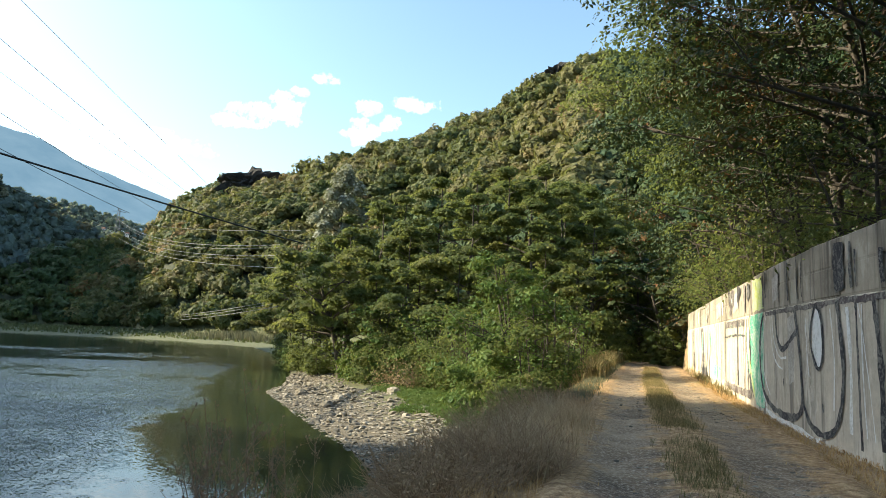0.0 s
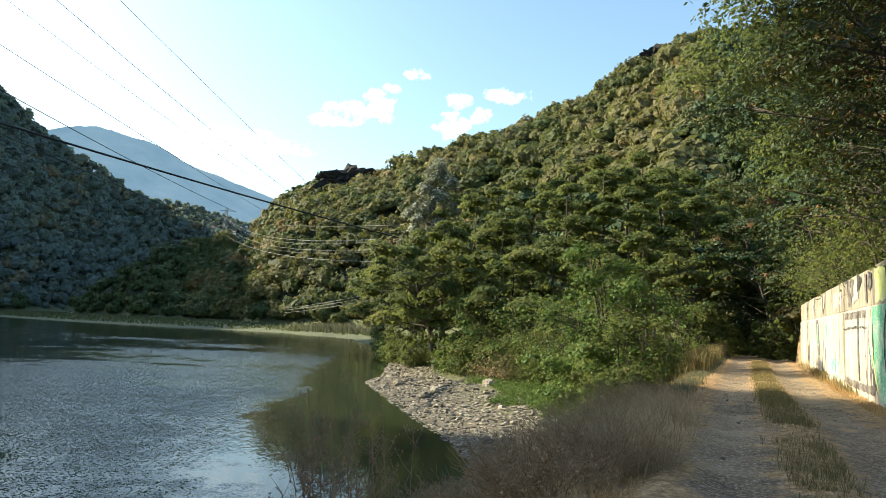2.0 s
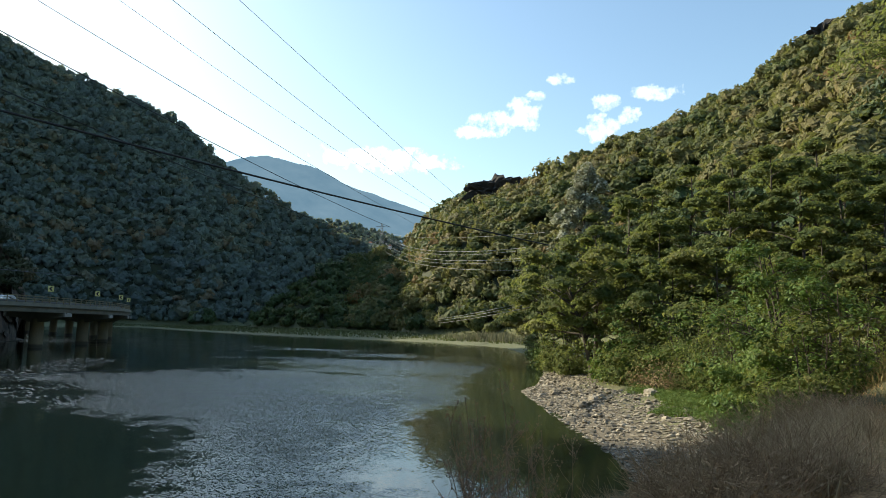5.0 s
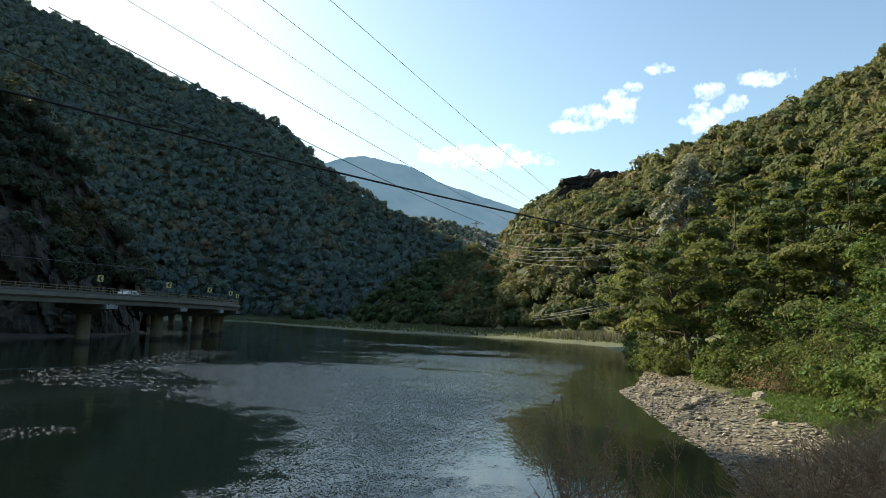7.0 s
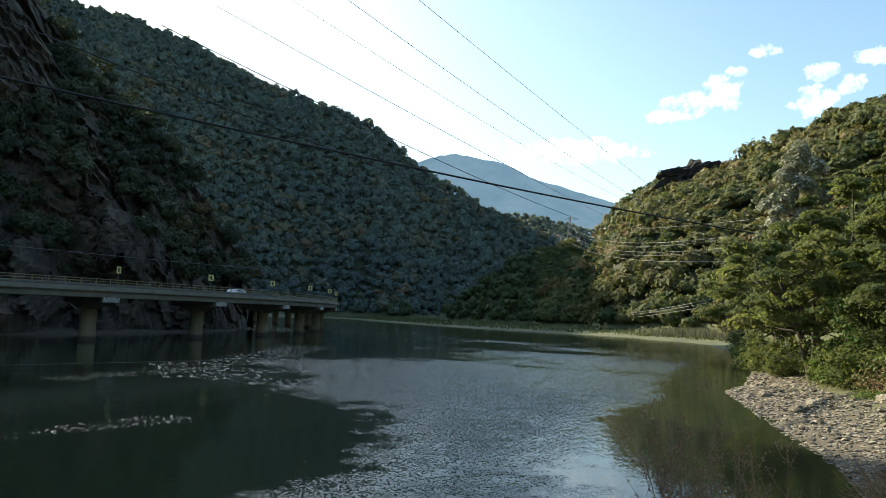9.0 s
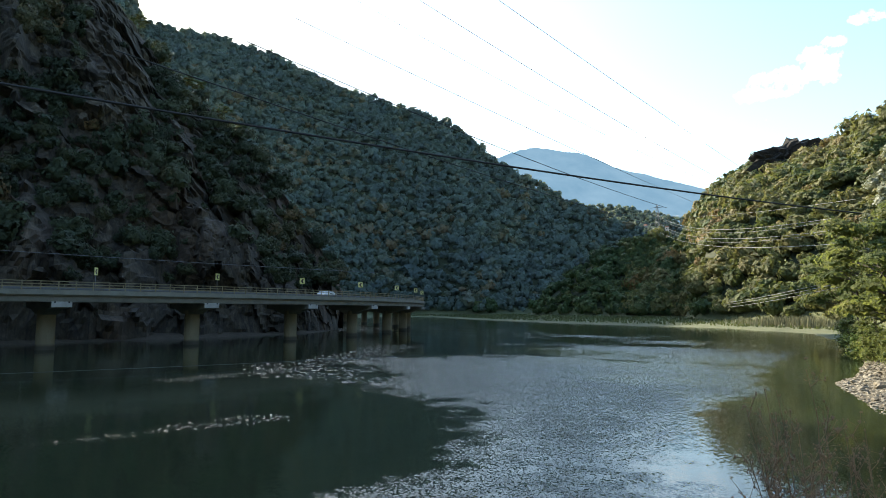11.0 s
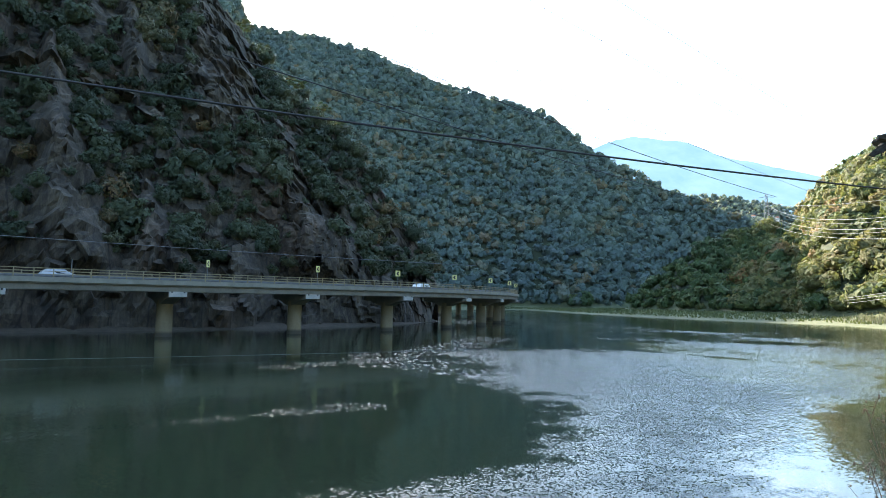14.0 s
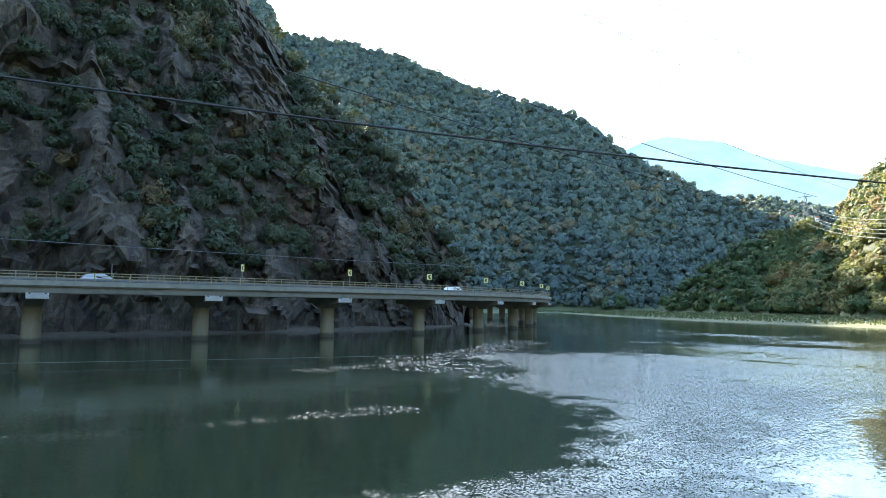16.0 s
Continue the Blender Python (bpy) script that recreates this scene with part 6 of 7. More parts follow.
# the last five are added to block the sun from the track's end
for k, (az, d, e, s) in enumerate(((14.5, 74, 10.5, 4.4), (16.2, 62, 7.0, 4.0), (18.5, 84, 8.5, 4.6), (21.5, 76, 7.6, 4.4), (15.5, 92, 12.5, 5.0), (24.0, 62, 10.0, 4.4), (19.4, 66, 5.0, 3.4), (3.0, 84, 15.0, 4.8), (-4.0, 82, 12.4, 4.6), (9.0, 86, 15.8, 4.8), (-8.0, 84, 10.4, 4.2), (-10.5, 78, 8.6, 3.8), (12.5, 80, 13.5, 4.8), (15.4, 68, 5.0, 3.6), (17.2, 74, 5.5, 4.0), (18.8, 78, 6.0, 4.0), (13.8, 66, 7.0, 3.8), (7.0, 74, 14.0, 5.0), (10.5, 74, 14.0, 5.0), (13.0, 72, 12.0, 4.8), (11.5, 84, 14.0, 5.0), (14.5, 82, 13.0, 5.0))):
    plant(az, d, e, s, 40 + k, 4000, 0.2, low=0.08, group="woods along the track", label="tall green tree in the shady woods along the track")
plant(-9.7, 86, 14.8, 2.9, 60, 11000, 0.19, LEAF_SILVER, low=0.10, limbs=40, sigma=0.24, flat=0.9, name="poplar", label="tall silvery-leaved white poplar behind the grove")
plant(-10.6, 84, 11.4, 2.2, 61, 5600, 0.19, LEAF_SILVER, low=0.1, limbs=28, sigma=0.24, flat=0.9, name="poplar", label="smaller silvery-leaved white poplar behind the grove")

# the bright bush and the undergrowth at the grove's edge
plant(6.6, 33, 7.2, 2.5, 70, 27000, 0.09, LEAF_BRIGHT, low=0.03, limbs=30, sigma=0.13, flat=0.7, stems=3, twigs=4, name="bush", label="tall bright green leafy bush beside the track", category="bush", boughs=False)
plant(9.2, 31, 4.4, 1.7, 71, 13000, 0.085, LEAF_BRIGHT, low=0.02, limbs=24, sigma=0.2, flat=0.8, stems=3, name="bush", label="dense green bush at the edge of the track", category="bush", boughs=False)
plant(4.4, 37.5, 3.4, 1.7, 72, 9000, 0.09, LEAF_BRIGHT, low=0.03, limbs=24, sigma=0.2, flat=0.8, stems=3, name="bush", label="rounded bright green bush at the grove's edge", category="bush")
plant(8.0, 29.5, 1.0, 1.5, 73, 9000, 0.065, LEAF_LOCUST, low=0.02, limbs=20, sigma=0.25, flat=0.8, stems=3, name="bush", label="low dark green bush beside the track", category="bush")
for k, (az, d, e, s) in enumerate(((-12.2, 78, 0.4, 1.8), (-5.0, 51, 0.6, 1.8), (-3.0, 49, -0.2, 1.6), (-0.6, 47, 0.9, 1.9), (1.8, 44, 0.8, 1.9), (3.2, 41, 0.2, 1.7), (10.6, 40, 3.2, 1.8), (12.0, 46, 3.0, 2.0), (13.4, 56, 1.6, 2.0), (15.0, 66, 1.4, 2.2), (18.0, 58, 0.6, 1.8), (20.4, 60, 1.8, 2.2), (-13.2, 98, 0.5, 1.8), (-11.5, 70, 1.2, 2.0), (-6.4, 54, 1.6, 2.1), (-1.8, 49.5, 1.6, 2.0), (0.6, 45, 1.8, 2.0), (-12.5, 89, 2.0, 2.2), (-5.6, 50, 2.4, 2.2), (-4.2, 50, 1.8, 2.0), (-1.2, 46, 2.2, 2.2), (2.4, 41, 2.4, 2.2), (1.2, 43, 2.4, 2.2), (7.4, 31.5, 1.6, 1.7), (6.2, 32, 0.6, 1.5), (-3.2, 53, 3.4, 2.4))):
    plant(az, d, e, s, 90 + k, 2600, 0.105, LEAF_LOCUST if k % 3 else LEAF_BRIGHT, low=0.03, limbs=16, sigma=0.24, flat=0.8, stems=3, name="shrub", label="dense green undergrowth shrub below the trees", category="shrub", group="undergrowth")

rng = np.random.default_rng(77)
for k, az in enumerate(np.linspace(-12.4, 8.6, 30)):
    d = np.interp(az, (-12.4, -9, -6, 0, 3, 6, 8.6), (75, 55.5, 49.5, 44.5, 40, 32.5, 30)) + rng.uniform(-0.6, 1.2)
    if -10.2 < az < -7.0 or 2.4 < az < 6.2:
        continue
    x, y = by_az(az, d)
    tree("shrub", "low leafy shrub in the undergrowth below the grove", x, y, rng.uniform(1.5, 3.0), rng.uniform(1.2, 1.9), 1900, 0.085 if d > 45 else 0.06, LEAF_LOCUST if k % 4 else LEAF_BRIGHT, 600 + k, low=0.02, limbs=10, sigma=0.42, flat=0.8, stems=3, category="shrub", group="undergrowth", twigs=1)

# trees on the bank above the wall, hanging over the track
for k, (x, y, tall, s, n, size, hue) in enumerate(((9.8, 13.0, 9.0, 4.2, 30000, 0.062, 0.28), (11.4, 18.5, 11.5, 4.8, 34000, 0.072, -0.05), (12.6, 23.5, 12.5, 5.2, 30000, 0.082, -0.15), (14.2, 29.5, 12.0, 5.2, 22000, 0.095, -0.1),
                                              (16.4, 36.0, 11.0, 5.2, 14000, 0.10, 0.0), (20.0, 44.0, 11.0, 5.0, 8000, 0.11, 0.0), (14.5, 15.0, 12.0, 5.0, 16000, 0.075, 0.25), (9.4, 8.0, 9.0, 4.2, 18000, 0.05, 0.35), (18.5, 22.0, 13.0, 5.0, 7000, 0.10, 0.1), (23.0, 34.0, 14.0, 5.2, 7000, 0.12, 0.0), (26, 48, 15, 5.4, 7000, 0.13, 0.0), (18, 54, 11, 4.6, 6500, 0.12, 0.0), (8.8, 5.0, 8.5, 4.0, 12000, 0.06, 0.35), (12.2, 10.0, 11.0, 4.6, 15000, 0.075, 0.2), (10.6, 15.6, 10.0, 4.4, 15000, 0.075, 0.1), (13.2, 20.5, 12.0, 5.0, 14000, 0.085, 0.0))):
    tree("oak_tree", "spreading tree with green and browning leaves above the wall", x, y, tall, s, n, size, LEAF_OAK if k != 2 else LEAF_LOCUST, 130 + k, low=0.10, limbs=24, lean=(-2.4, -0.4), sigma=0.15, flat=0.45, hue=hue, group="trees above the wall", twigs=4, boughs=False)
for k, (x, y, tall, s) in enumerate(((9.2, 17.0, 3.2, 1.6), (11.0, 22.5, 3.0, 1.6), (13.0, 29.5, 3.0, 1.7), (15.0, 36.0, 3.2, 1.8), (17.0, 42.0, 3.4, 1.9), (8.0, 12.5, 2.2, 1.2), (17.2, 47.5, 4.0, 2.0), (15.0, 27.0, 4.0, 2.0), (13.0, 19.5, 3.4, 1.8))):
    tree("shrub", "leafy shrub growing over the top of the wall", x, y, tall, s, 2600, 0.07, LEAF_LOCUST, 160 + k, low=0.04, limbs=12, lean=(-0.4, 0), sigma=0.42, flat=0.8, stems=3, category="shrub", group="undergrowth above the wall", boughs=False)


# small pines on the crest of the cliff
def crest_tree(az, tall, seed):
    flat = CLIFF.reshape(-1, 3)
    a, e = np.degrees(np.arctan2(flat[:, 0], flat[:, 1])), np.arctan2(flat[:, 2] - EYE[2], np.hypot(flat[:, 0], flat[:, 1]))
    k = int(np.argmax(np.where(np.abs(a - az) < 0.25, e, -9)))
    x, y, z = flat[k]
    tree("pine_tree", "lone wind-bent pine on the edge of the cliff", x, y, tall, tall * 0.36, 1700, 0.12, LEAF_SHADE, seed, low=0.45, limbs=11, sigma=0.2, flat=0.3, group="pines on the cliff edge", z=z - 0.3, lean=(0.6, 0.3), thick=1.4)


for k, (az, tall) in enumerate(((-70.2, 5.0), (-65.6, 4.5), (-66.4, 3.5), (-68.2, 3.5), (-63.5, 4.0), (-62.0, 3.5))):
    crest_tree(az, tall, 200 + k)


# rock outcrops on the hill's crest
def outcrop(az, el0, el1, width, d, seed, label):
    V, F = ico(4)
    x, y, z0 = polar(az, el0, d)
    h = d * (math.tan(radians(el1)) - math.tan(radians(el0)))
    # a blocky body, split by steps and upright joints
    B = V / (np.abs(V) ** 5).sum(1, keepdims=True) ** 0.2
    top = np.interp(B[:, 0], (-1, -0.55, -0.45, -0.1, 0.05, 0.5, 1), (0.55, 0.62, 0.66, 0.72, 0.98, 1.0, 0.78))
    n = fbm(V * np.array([2.6, 2.6, 1.2]) + seed, 4, seed)
    n2 = fbm(V * np.array([7.0, 7.0, 3.0]) + seed, 3, seed + 3)
    n3 = cells(B * np.array([4.5, 4.5, 2.6]) + seed, seed)
    P = B * np.array([width / 2, 9.0, h]) * (0.72 + 0.10 * n + 0.10 * n2 + 0.30 * n3 + 0.34 * slabs(B * np.array([6.0, 6.0, 4.0]) + seed, seed))[:, None]
    P[:, 2] = np.where(P[:, 2] > 0, P[:, 2] * top, P[:, 2] * 2.0)
    me = arrays_mesh("rock_outcrop", [(P, F)])
    ob = link("rock_outcrop", me, ROCK_DARK)
    ob.matrix_basis = pose(x, y, z0, 0, 0, -az)
    tagged(ob, label, "rock", "rock outcrops on the crest")


ROCK_DARK = surface("outcrop_rock", (0.014, 0.013, 0.012), (0.052, 0.046, 0.041), 0.15, 0.95, 1.2, 1.0, 0.8)
outcrop(-17.05, 11.45, 12.85, 29, 372, 4, "dark bare rock outcrop on the hill's crest")
outcrop(9.4, 21.6, 22.7, 14, 325, 6, "dark rock on the hill's high crest")


def house(az, el, d, w, turn, wall_mat):
    x, y, z = polar(az, el, d)
    ob = tagged(new("house"), "small pale village house with a reddish tiled roof", "house", "far village houses")
    bm = bmesh.new()
    box(bm, (w, w * 0.75, 5.0), (0, 0, 1.0), bevel=0.05)
    part("wall", bm, wall_mat, ob)
    bm = bmesh.new()
    h = w / 2 + 0.5
    q = w * 0.375 + 0.6
    v = [bm.verts.new(p) for p in ((-h, -q, 3.4), (h, -q, 3.4), (h, q, 3.4), (-h, q, 3.4), (-h * 0.6, 0, 6.2), (h * 0.6, 0, 6.2))]
    for f in ((0, 1, 5, 4), (2, 3, 4, 5), (1, 2, 5), (3, 0, 4), (3, 2, 1, 0)):
        bm.faces.new([v[i] for i in f])
    part("roof", bm, ROOF, ob, "reddish tiled roof")
    for s in (-1, 1):
        bm = bmesh.new()
        box(bm, (1.3, 0.12, 1.5), (s * w * 0.22, -w * 0.375, 1.6))
        part("window", bm, SIGN_BLACK, ob, "dark window")
    ob.matrix_basis = pose(x, y, z, 0, 0, turn)


ROOF = surface("roof_tiles", (0.20, 0.09, 0.06), (0.34, 0.17, 0.11), 1.0, 0.85, 6)
for az, el, w, turn in ((-28.9, 7.25, 11, 25), (-28.3, 6.75, 9, 40), (-27.7, 7.1, 10, 10), (-27.3, 6.6, 9, 30), (-26.5, 6.5, 10, 20), (-26.0, 6.9, 8, 35)):
    house(az, el - 0.25, 1130, w * 0.6, turn, CONCRETE_PALE)


# ---- grasses ----
def blades(rng, x, y, tall, width, mat, name, label, category="grass", z=None, lean=0.35, dry=None):
    n = len(x)
    zz = height(x, y) if z is None else z
    a = rng.uniform(0, 6.283, n)
    h = tall * rng.uniform(0.5, 1.25, n)
    bend = lean * h * rng.uniform(0.2, 1.4, n)
    px, py = np.cos(a), np.sin(a)
    w = 1.9 * width * rng.uniform(0.6, 1.3, n)
    base = np.column_stack([x, y, zz - 0.02])
    side = np.column_stack([-py * w, px * w, 0 * w])
    mid = base + np.column_stack([px * bend * 0.35, py * bend * 0.35, h * 0.6])
    tip = base + np.column_stack([px * bend, py * bend, h])
    V = np.stack([base - side, base + side, mid + side * 0.7, tip, mid - side * 0.7], 1).reshape(-1, 3)
    k = 5 * np.arange(n)[:, None]
    sp = np.repeat(np.clip(rng.normal(0.5, 0.25, n), 0, 1), 5)
    me = arrays_mesh(name, [(V, k + np.array([[0, 1, 2, 4]])), (V[:0], k + np.array([[4, 2, 3]]) - 5 * n)], [sp])
    return tagged(link(name, me, mat), label, category, kind="stuff")


def tufts(rng, cx, cy, per, spread):
    k = np.repeat(np.arange(len(cx)), per)
    return cx[k] + rng.normal(0, spread, len(k)), cy[k] + rng.normal(0, spread, len(k))


def along_road(rng, n, off_lo, off_hi, y0, y1):
    ax = resample(ROAD, 0.3)
    ax = ax[(ax[:, 1] > y0) & (ax[:, 1] < y1)]
    k = rng.integers(0, len(ax) - 1, n)
    d = ax[np.minimum(k + 1, len(ax) - 1)] - ax[k]
    d /= np.linalg.norm(d, axis=1, keepdims=True) + 1e-9
    o = rng.uniform(off_lo, off_hi, n)
    p = ax[k] + np.column_stack([d[:, 1], -d[:, 0]]) * o[:, None]
    return p[:, 0], p[:, 1]


def build_grass():
    rng = np.random.default_rng(8)
    # grassy middle of the track
    x, y = along_road(rng, 3600, -0.30, 0.30, 2.5, 42)
    keep = fbm(np.column_stack([x, y, 0 * x]) * 0.7, 4, 12) + 0.06 * rng.normal(0, 1, len(x)) > 0.37
    x, y = tufts(rng, x[keep], y[keep], 9, 0.08)
    blades(rng, x, y, 0.13, 0.0022, MID_GRASS, "middle_grass", "short dry and green grass down the middle of the track", z=np.full(len(x), ROAD_Z + 0.06), lean=0.7)
    x, y = along_road(rng, 520, -0.42, 0.42, 3, 56)
    keep = fbm(np.column_stack([x, y, 0 * x]) * 0.35, 3, 12) > 0.46
    x, y = tufts(rng, x[keep], y[keep], 8, 0.10)
    blades(rng, x, y, 0.08, 0.004, MID_GRASS, "middle_green_grass", "green weeds down the middle of the track", z=np.full(len(x), ROAD_Z + 0.06), lean=0.7)
    x, y = along_road(rng, 1900, -2.6, -1.5, 2.5, 30)
    x, y = tufts(rng, x, y, 9, 0.10)
    blades(rng, x, y, 0.07, 0.003, DRY_GRASS, "straw", "flattened orange straw beside the left rut", lean=1.3, z=np.full(len(x), ROAD_Z + 0.0))
    x, y = along_road(rng, 2600, 1.45, 3.3, 3, 34)
    x, y = tufts(rng, x, y, 9, 0.12)
    blades(rng, x, y, 0.07, 0.003, DRY_GRASS, "straw_edge", "flattened orange straw beside the right rut", lean=1.3, z=np.full(len(x), ROAD_Z + 0.0))
    # verges
    x, y = along_road(rng, 1300, -3.4, -1.9, 17, 60)
    x, y = tufts(rng, x, y, 14, 0.13)
    blades(rng, x, y, 0.24, 0.006, REED, "verge_grass", "bleached dry grass on the track's verge", lean=0.6)
    x, y = along_road(rng, 600, 1.85, 3.0, 17, 46)
    dw, _, sw = polyline_near(x, y, WALL)
    keep = (sw < 0) & (dw > 0.05) & (dw < 0.5)
    x, y = tufts(rng, x[keep], y[keep], 12, 0.10)
    blades(rng, x, y, 0.06, 0.003, MID_GRASS, "wall_foot_grass", "dry trampled grass at the foot of the wall", lean=0.8)
    x, y = along_road(rng, 260, 2.3, 3.2, 22, 46)
    x, y = tufts(rng, x, y, 22, 0.16)
    blades(rng, x, y, 0.36, 0.006, MID_GRASS, "wall_foot_weeds", "dry and greenish weeds at the foot of the wall", lean=0.6)
    # tall pale grass by the bush
    x, y = along_road(rng, 160, -3.6, -2.2, 27, 50)
    x, y = tufts(rng, x, y, 34, 0.16)
    blades(rng, x, y, 0.95, 0.010, MID_GRASS, "tall_grass", "tall pale grass clumps beside the track", lean=0.5)
    # the green patch on the point
    m = 5200
    x, y = rng.uniform(-5.5, 4.5, m), rng.uniform(24, 47, m)
    land, _, sd = polyline_near(x, y, SHORE)
    keep = (sd > 0) & (land > 4.7 + 1.5 * (fbm(np.column_stack([x, y, 0 * x]) * 0.4, 3, 19) - 0.5) * 2) & (x > -4.2 - 0.25 * np.abs(y - 45)) & (fbm(np.column_stack([x, y, 0 * x]) * 0.25, 3, 17) > 0.27)
    x, y = x[keep], y[keep]
    gx, gy = tufts(rng, x[::2], y[::2], 8, 0.12)
    blades(rng, gx, gy, 0.22, 0.014, GREEN_GRASS, "green_grass", "fresh green grass on the point", lean=0.5)
    bush = 0.10 + 0.30 * np.clip(fbm(np.column_stack([x, y, 0 * x]) * 1.1, 3, 29) - 0.3, 0, 1) * 2
    k = np.repeat(np.arange(len(x)), 13)
    c = np.column_stack([x[k] + rng.normal(0, 0.13, len(k)), y[k] + rng.normal(0, 0.13, len(k)), height(x, y)[k] + bush[k] * np.sqrt(rng.random(len(k)))])
    V, F = cards(c, np.tile([0, -0.3, 1.0], (len(k), 1)), np.full(len(k), 0.05), rng, 0.5, 0.6)
    hue = np.clip(fbm(np.column_stack([x, y, 0 * x]) * 0.7, 3, 31) * 1.3 - 0.1, 0, 1)[k]
    tagged(link("herbs", arrays_mesh("herbs", [(V, F)], [np.repeat(hue, 4)]), LEAF_BRIGHT), "bright green leafy weeds on the stony point", "weeds", kind="stuff")
    # straw tussocks among the withered shrubs
    cx, cy = rng.uniform(-1.2, 2.6, 150), rng.uniform(8.0, 17.5, 150)
    dr, _, _ = polyline_near(cx, cy, ROAD)
    cx, cy = cx[(dr > 1.7) & (dr < 4.2)], cy[(dr > 1.7) & (dr < 4.2)]
    x, y = tufts(rng, cx, cy, 90, 0.20)
    blades(rng, x, y, 0.55, 0.0024, STRAW, "tussock_grass", "bleached straw tussocks among the withered shrubs", lean=1.0)
    # rank growth down the near bank
    m = 2400
    x, y = rng.uniform(-6.5, 2.0, m), rng.uniform(15, 24, m)
    land, _, sd = polyline_near(x, y, SHORE)
    dr, _, _ = polyline_near(x, y, ROAD)
    keep = (sd > 0) & (land > 0.6) & (dr > 2.2)
    x, y = tufts(rng, x[keep], y[keep], 10, 0.14)
    blades(rng, x, y, 0.32, 0.007, REED, "bank_grass", "rough withered grass on the lake bank", lean=0.6)
    # reeds and meadow on the far flat
    m = 34000
    a, d = np.radians(rng.uniform(-50, -12, m)), np.sqrt(rng.uniform(110.0 ** 2, 520.0 ** 2, m))
    x, y = d * np.sin(a), d * np.cos(a)
    land, _, sd = polyline_near(x, y, SHORE)
    keep = (sd > 0) & (land > 9) & (land < 62)
    x, y, land = x[keep], y[keep], land[keep]
    r = np.hypot(x, y)
    blades(rng, x, y, 0.8, 0.16, MARSH, "meadow_grass", "green marsh grass on the far flat shore", lean=0.4)
    m = 9000
    a, d = np.radians(rng.normal(-17.2, 1.5, m)), rng.uniform(140, 250, m)
    x, y = d * np.sin(a), d * np.cos(a)
    land, _, sd = polyline_near(x, y, SHORE)
    keep = (sd > 0) & (land > 13) & (land < 27)
    blades(rng, x[keep], y[keep], 2.5, 0.05, REED, "reeds", "stand of tall grey-green reeds on the far shore", "reeds", lean=0.15)


build_grass()


# ---- withered shrubs and weeds in the foreground ----
def twig_shrub(x, y, tall, wide, n, seed):
    rng = np.random.default_rng(seed)
    pcs = []
    for k in range(n):
        a = rng.uniform(0, 6.283)
        r = wide * math.sqrt(rng.random())
        base = np.array([math.cos(a) * r * 0.55, math.sin(a) * r * 0.55, -0.1])
        tip = np.array([math.cos(a) * r * 1.15, math.sin(a) * r * 1.15, tall * rng.uniform(0.55, 1.1) * (1 - 0.35 * (r / wide) ** 2)]) + rng.normal(0, 0.10, 3)
        mid = (base + tip) / 2 + rng.normal(0, 0.12, 3)
        pcs.append(tube_arrays([base, mid, tip], (0.007, 0.0055, 0.003), 3))
        for w in range(3):
            s = mid + (tip - mid) * rng.uniform(0, 0.9)
            e = s + rng.normal(0, 1, 3) * np.array([0.16, 0.16, 0.12]) + np.array([0, 0, 0.10])
            pcs.append(tube_arrays([s, (s + e) / 2 + rng.normal(0, 0.02, 3), e], (0.0035, 0.003, 0.0015), 3))
    ob = tagged(new("dry_shrub"), "tangled grey-brown withered shrub on the bank", "shrub", "withered shrubs")
    ob.matrix_basis = pose(x, y, ground_z(x, y))
    tagged(link("stem_tangle", arrays_mesh("stem_tangle", pcs), TWIG, ob), kind="stuff")
    # faded leaves still hanging on
    m = n * 8
    c = rng.normal(0, 1, (m, 3))
    c /= np.linalg.norm(c, axis=1, keepdims=True)
    c = np.column_stack([c[:, 0] * wide, c[:, 1] * wide, np.abs(c[:, 2]) * tall * 0.9]) * rng.uniform(0.5, 1.05, (m, 1))
    V, F = cards(c, np.tile([0, 0, 1.0], (m, 1)), np.full(m, 0.028), rng, 1.0, 0.4)
    tagged(link("dead_foliage", arrays_mesh("dead_foliage", [(V, F)], [np.repeat(rng.random(m), 4)]), DEAD_LEAF, ob), kind="stuff")


DEAD_LEAF = foliage("dead_leaves", [(0.0, (0.18, 0.12, 0.065)), (0.5, (0.36, 0.255, 0.145)), (1.0, (0.58, 0.44, 0.27))], None, 0.2, 0.9, 0.1, dry=True)
tree("shrub", "withered brown shrub at the foot of the grove", -2.4, 44.6, 1.5, 1.3, 2600, 0.06, DEAD_LEAF, 640, low=0.02, limbs=12, sigma=0.4, flat=0.8, stems=3, category="shrub", group="undergrowth", twigs=2)
for k, (x, y, tall, wide) in enumerate(((0.4, 11.0, 0.75, 1.3), (1.5, 13.4, 0.85, 1.4), (2.4, 15.4, 0.65, 1.2), (0.2, 13.2, 0.8, 1.3), (1.4, 16.0, 0.8, 1.3), (-0.5, 9.0, 0.7, 1.1), (0.7, 9.4, 0.6, 0.9), (-0.9, 11.6, 0.7, 1.1), (-1.3, 8.0, 0.6, 1.0), (0.1, 7.6, 0.6, 0.9), (0.9, 8.3, 0.45, 0.7))):
    twig_shrub(x, y, tall, wide, 240, 300 + k)


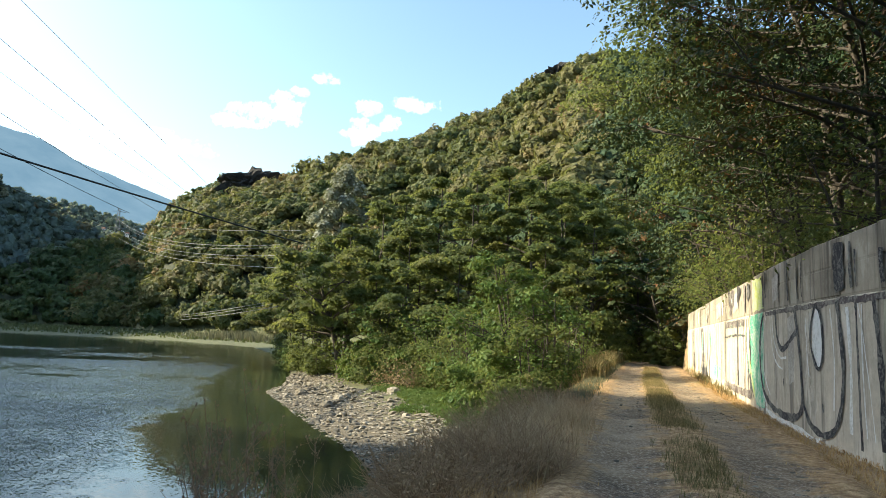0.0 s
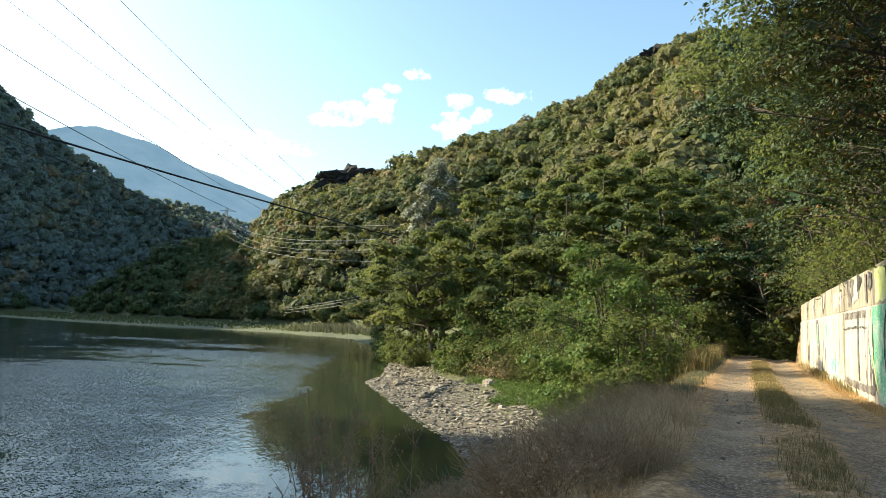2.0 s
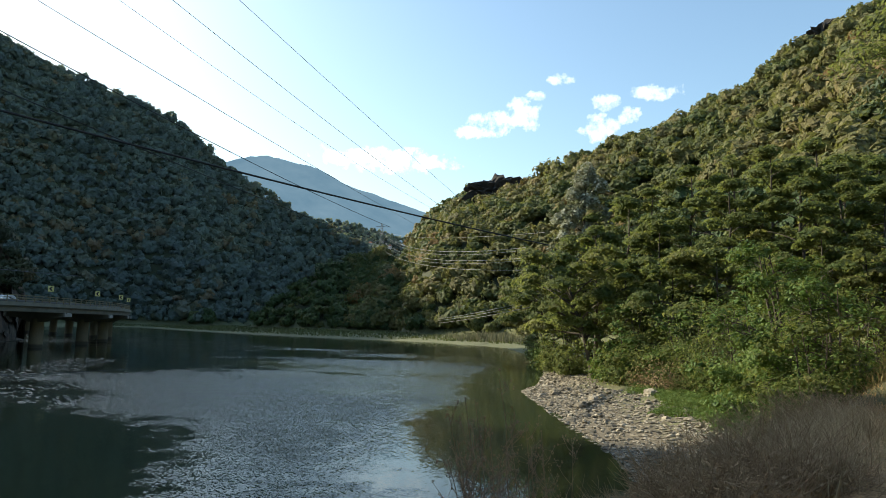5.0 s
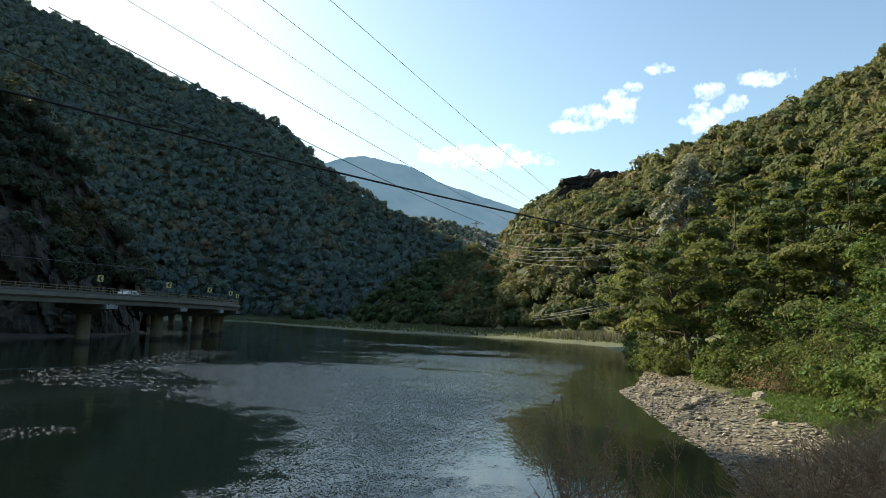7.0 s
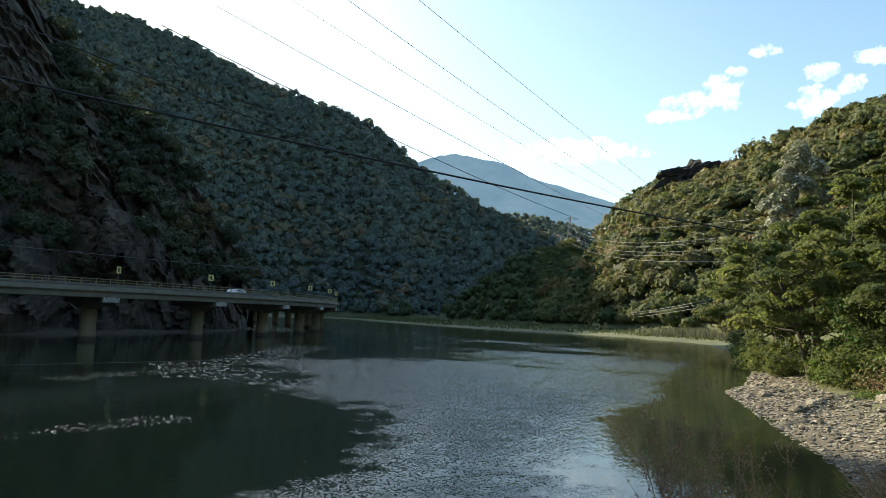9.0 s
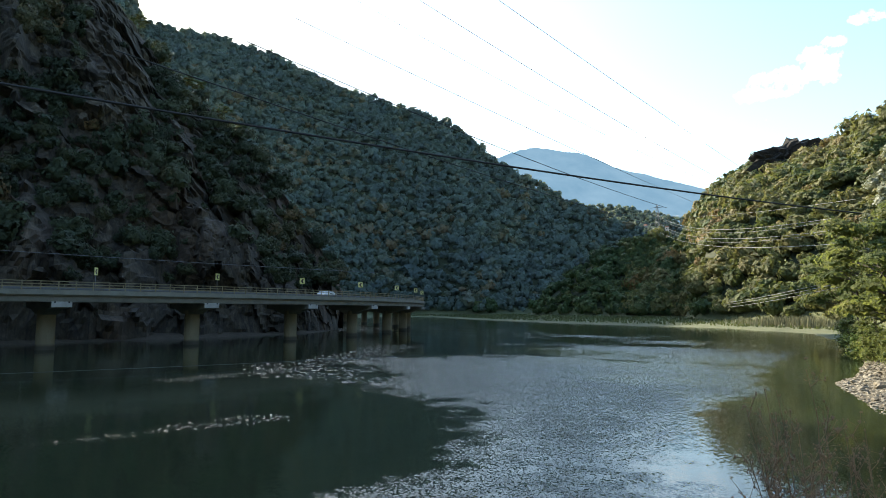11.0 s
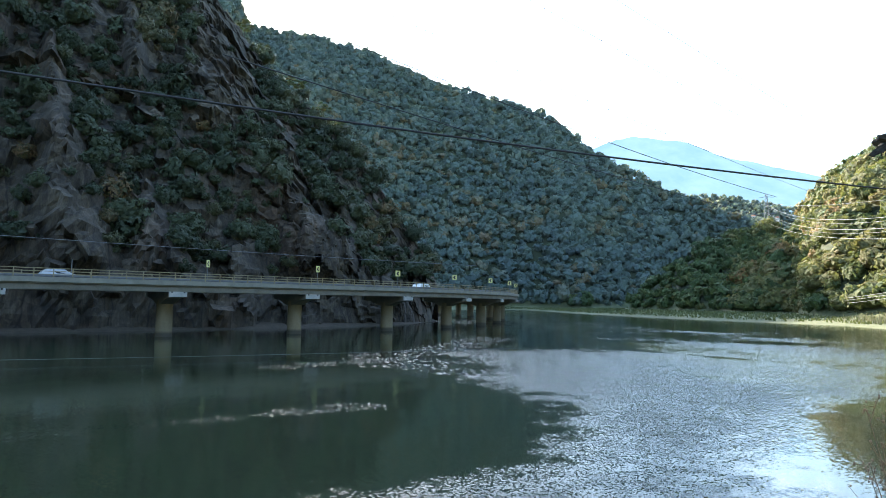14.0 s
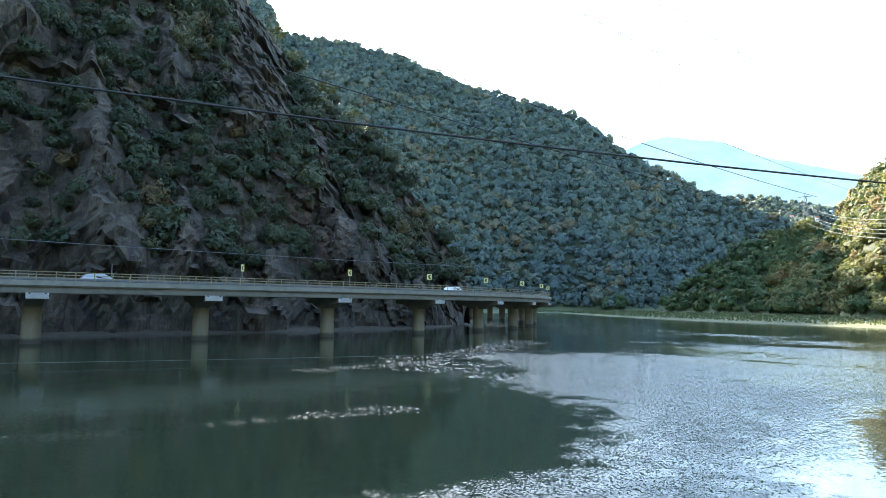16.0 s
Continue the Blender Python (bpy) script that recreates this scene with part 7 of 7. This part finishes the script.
def weed(az, d, tip_az, top_el, seed):
    rng = np.random.default_rng(seed)
    x, y = by_az(az, d)
    z = ground_z(x, y)
    tall = EYE[2] + d * math.tan(radians(top_el)) - z
    ob = tagged(new("weed"), "tall dry dark weed with branching seed heads on the bank", "weed", "dry weeds on the bank")
    lean = np.array(by_az(tip_az, d)) - np.array((x, y))
    t = np.linspace(0, 1, 8)
    P = np.column_stack([lean[0] * t ** 1.25, lean[1] * t ** 1.25, tall * t]) + np.vstack([np.zeros(3), rng.normal(0, 0.012, (7, 3))])
    pcs, heads = [tube_arrays(P, 0.008 * (1 - 0.6 * t), 5)], []
    for k in range(11):
        f = rng.uniform(0.3, 0.97)
        s = np.array([np.interp(f, t, P[:, c]) for c in range(3)])
        a = rng.uniform(0, 6.283)
        ln = (1.1 - f) * 0.75 * rng.uniform(0.5, 1.1) + 0.08
        e = s + np.array([math.cos(a) * ln * 0.6, math.sin(a) * ln * 0.6, ln * 0.85])
        pcs.append(tube_arrays([s, (s + e) / 2 + [0, 0, -0.03], e], (0.0045, 0.0035, 0.002), 4))
        for w in range(4):
            q = s + (e - s) * rng.uniform(0.35, 1.0)
            g = q + rng.normal(0, 0.05, 3) + [0, 0, 0.05]
            pcs.append(tube_arrays([q, g], (0.0025, 0.0015), 3))
            heads += [g, g + rng.normal(0, 0.015, 3)]
        heads.append(e)
    heads.append(P[-1])
    link("stalk", arrays_mesh("stalk", pcs), WEED, ob)
    iv, jf = ico(1)
    tagged(link("seed_spray", arrays_mesh("seed_spray", [(iv * rng.uniform(0.005, 0.010) * [1, 1, 1.4] + h, jf) for h in heads]), WEED, ob), kind="stuff")
    ob.matrix_basis = pose(x, y, z)


for k, (az, d, tip, e) in enumerate(((-14.6, 6.2, -16.2, -4.5), (-16.4, 6.0, -20.6, -7.3), (-16.0, 6.3, -18.4, -6.2), (-15.6, 6.1, -19.4, -5.8), (-17.2, 5.9, -19.8, -9.4), (-13.8, 6.5, -15.6, -7.4), (-13.0, 6.6, -14.2, -8.0), (-11.8, 6.8, -12.8, -8.4), (-15.2, 5.8, -17.4, -8.0),
                                      (-17.6, 5.7, -20.4, -11.0), (-12.4, 6.2, -13.6, -10.0), (-9.8, 7.2, -10.4, -9.4), (-14.4, 5.6, -16.6, -10.4), (-16.8, 6.4, -18.8, -10.2))):
    weed(az, d, tip, e, 400 + k)


# ---- stones ----
def stone_mesh(seed):
    rng = np.random.default_rng(seed)
    V, F = ico(1)
    V = V * rng.uniform(0.6, 1.3, (len(V), 1)) * np.array([1.0, rng.uniform(0.5, 0.8), rng.uniform(0.25, 0.45)])
    return V, F


def build_stones():
    rng = np.random.default_rng(21)
    shapes = [stone_mesh(500 + k) for k in range(10)]

    def spots(n, lo, hi):
        x, y = rng.uniform(-15, 3.5, n), rng.uniform(20.5, 74, n)
        land, _, sd = polyline_near(x, y, SHORE)
        edge = 5.6 + 2.0 * (fbm(np.column_stack([x, y, 0 * x]) * 0.35, 3, 23) - 0.5) * 2
        k = np.where(sd > 0, land, -land)
        m = (k > lo) & (k < np.minimum(edge, hi))
        return x[m], y[m]
    x, y = spots(21000, -0.25, 9)
    z = height(x, y)
    pcs, n = [], len(x)
    for k in range(n):
        V, F = shapes[k % 10]
        s = rng.uniform(0.06, 0.17)
        a = rng.uniform(0, 6.283)
        W = np.column_stack([V[:, 0] * math.cos(a) - V[:, 1] * math.sin(a), V[:, 0] * math.sin(a) + V[:, 1] * math.cos(a), V[:, 2]]) * s
        pcs.append((W + [x[k], y[k], z[k] + 0.10 * s], F))
    bank = tagged(link("shingle_bank", arrays_mesh("shingle_bank", pcs), STONE_PIECE), "bank of broken grey-brown stones at the water's edge", "stones", kind="stuff")
    meshes = []
    for V, F in shapes:
        me = arrays_mesh("stone", [(V, F)])
        me.materials.append(STONE_PIECE)
        meshes.append(me)
    x, y = spots(1500, 0.0, 9)
    z = height(x, y)
    for k in range(min(300, len(x))):
        ob = new("stone", meshes[k % 10])
        ob.parent = bank
        s = rng.uniform(0.14, 0.32)
        ob.matrix_basis = pose(x[k], y[k], z[k] + 0.2 * s, rng.uniform(-18, 18), rng.uniform(-18, 18), rng.uniform(0, 360)) @ Matrix.Diagonal((s, s, s, 1))
    for az, d, s in ((-9.4, 40.0, 0.42), (-8.5, 42.0, 0.36), (-8.0, 43.0, 0.30), (-4.0, 42.0, 0.45), (-11.6, 47.0, 0.46), (-11.0, 48.5, 0.36)):
        px, py = by_az(az, d)
        V, F = ico(3)
        n = fbm(V * 1.7 + d, 4, 3)
        P = V * np.array([s, s * 0.8, s * 0.62]) * (0.35 + 0.7 * n + 0.75 * cells(V * 1.6 + d, 5))[:, None]
        ob = link("boulder", arrays_mesh("boulder", [(P, F)]), STONE_PIECE)
        ob.matrix_basis = pose(px, py, ground_z(px, py) + 0.12 * s, 0, 0, d * 37)
        tagged(ob, "rough weathered boulder on the stony point", "rock", "boulders on the point")


def stone_piece_material():
    mat, nt, b, _ = material("broken_stone")
    r1 = nt.nodes.new("ShaderNodeObjectInfo").outputs["Random"]
    r2 = nt.nodes.new("ShaderNodeNewGeometry").outputs["Random Per Island"]
    n = noise_node(nt, 9, 4, 0.65)
    f = mathn(nt, "ADD", mathn(nt, "MULTIPLY", mathn(nt, "FRACT", mathn(nt, "ADD", r1, r2)), 0.6), mathn(nt, "MULTIPLY", n, 0.4))
    nt.links.new(ramp(nt, f, [(0.1, (0.075, 0.062, 0.046)), (0.5, (0.20, 0.172, 0.128)), (0.9, (0.37, 0.33, 0.262))]), b.inputs["Base Color"])
    b.inputs["Roughness"].default_value = 0.9
    bump(nt, b, n, 0.5, 0.02)
    return mat


STONE_PIECE = stone_piece_material()
build_stones()


def road_pebbles():
    rng = np.random.default_rng(33)
    x, y = along_road(rng, 3600, -1.7, 1.7, 3, 26)
    keep = (fbm(np.column_stack([x, y, 0 * x]) * 0.6, 3, 5) > 0.45)
    pcs = []
    shapes = [stone_mesh(700 + k) for k in range(6)]
    for k, (a, b) in enumerate(zip(x[keep], y[keep])):
        V, F = shapes[k % 6]
        s = 0.008 + 0.035 * rng.random() ** 3
        pcs.append((V * s + [a, b, ROAD_Z + 0.012], F))
    tagged(link("gravel", arrays_mesh("gravel", pcs), STONE_PIECE), "loose grey gravel scattered on the track", "gravel", kind="stuff")


road_pebbles()
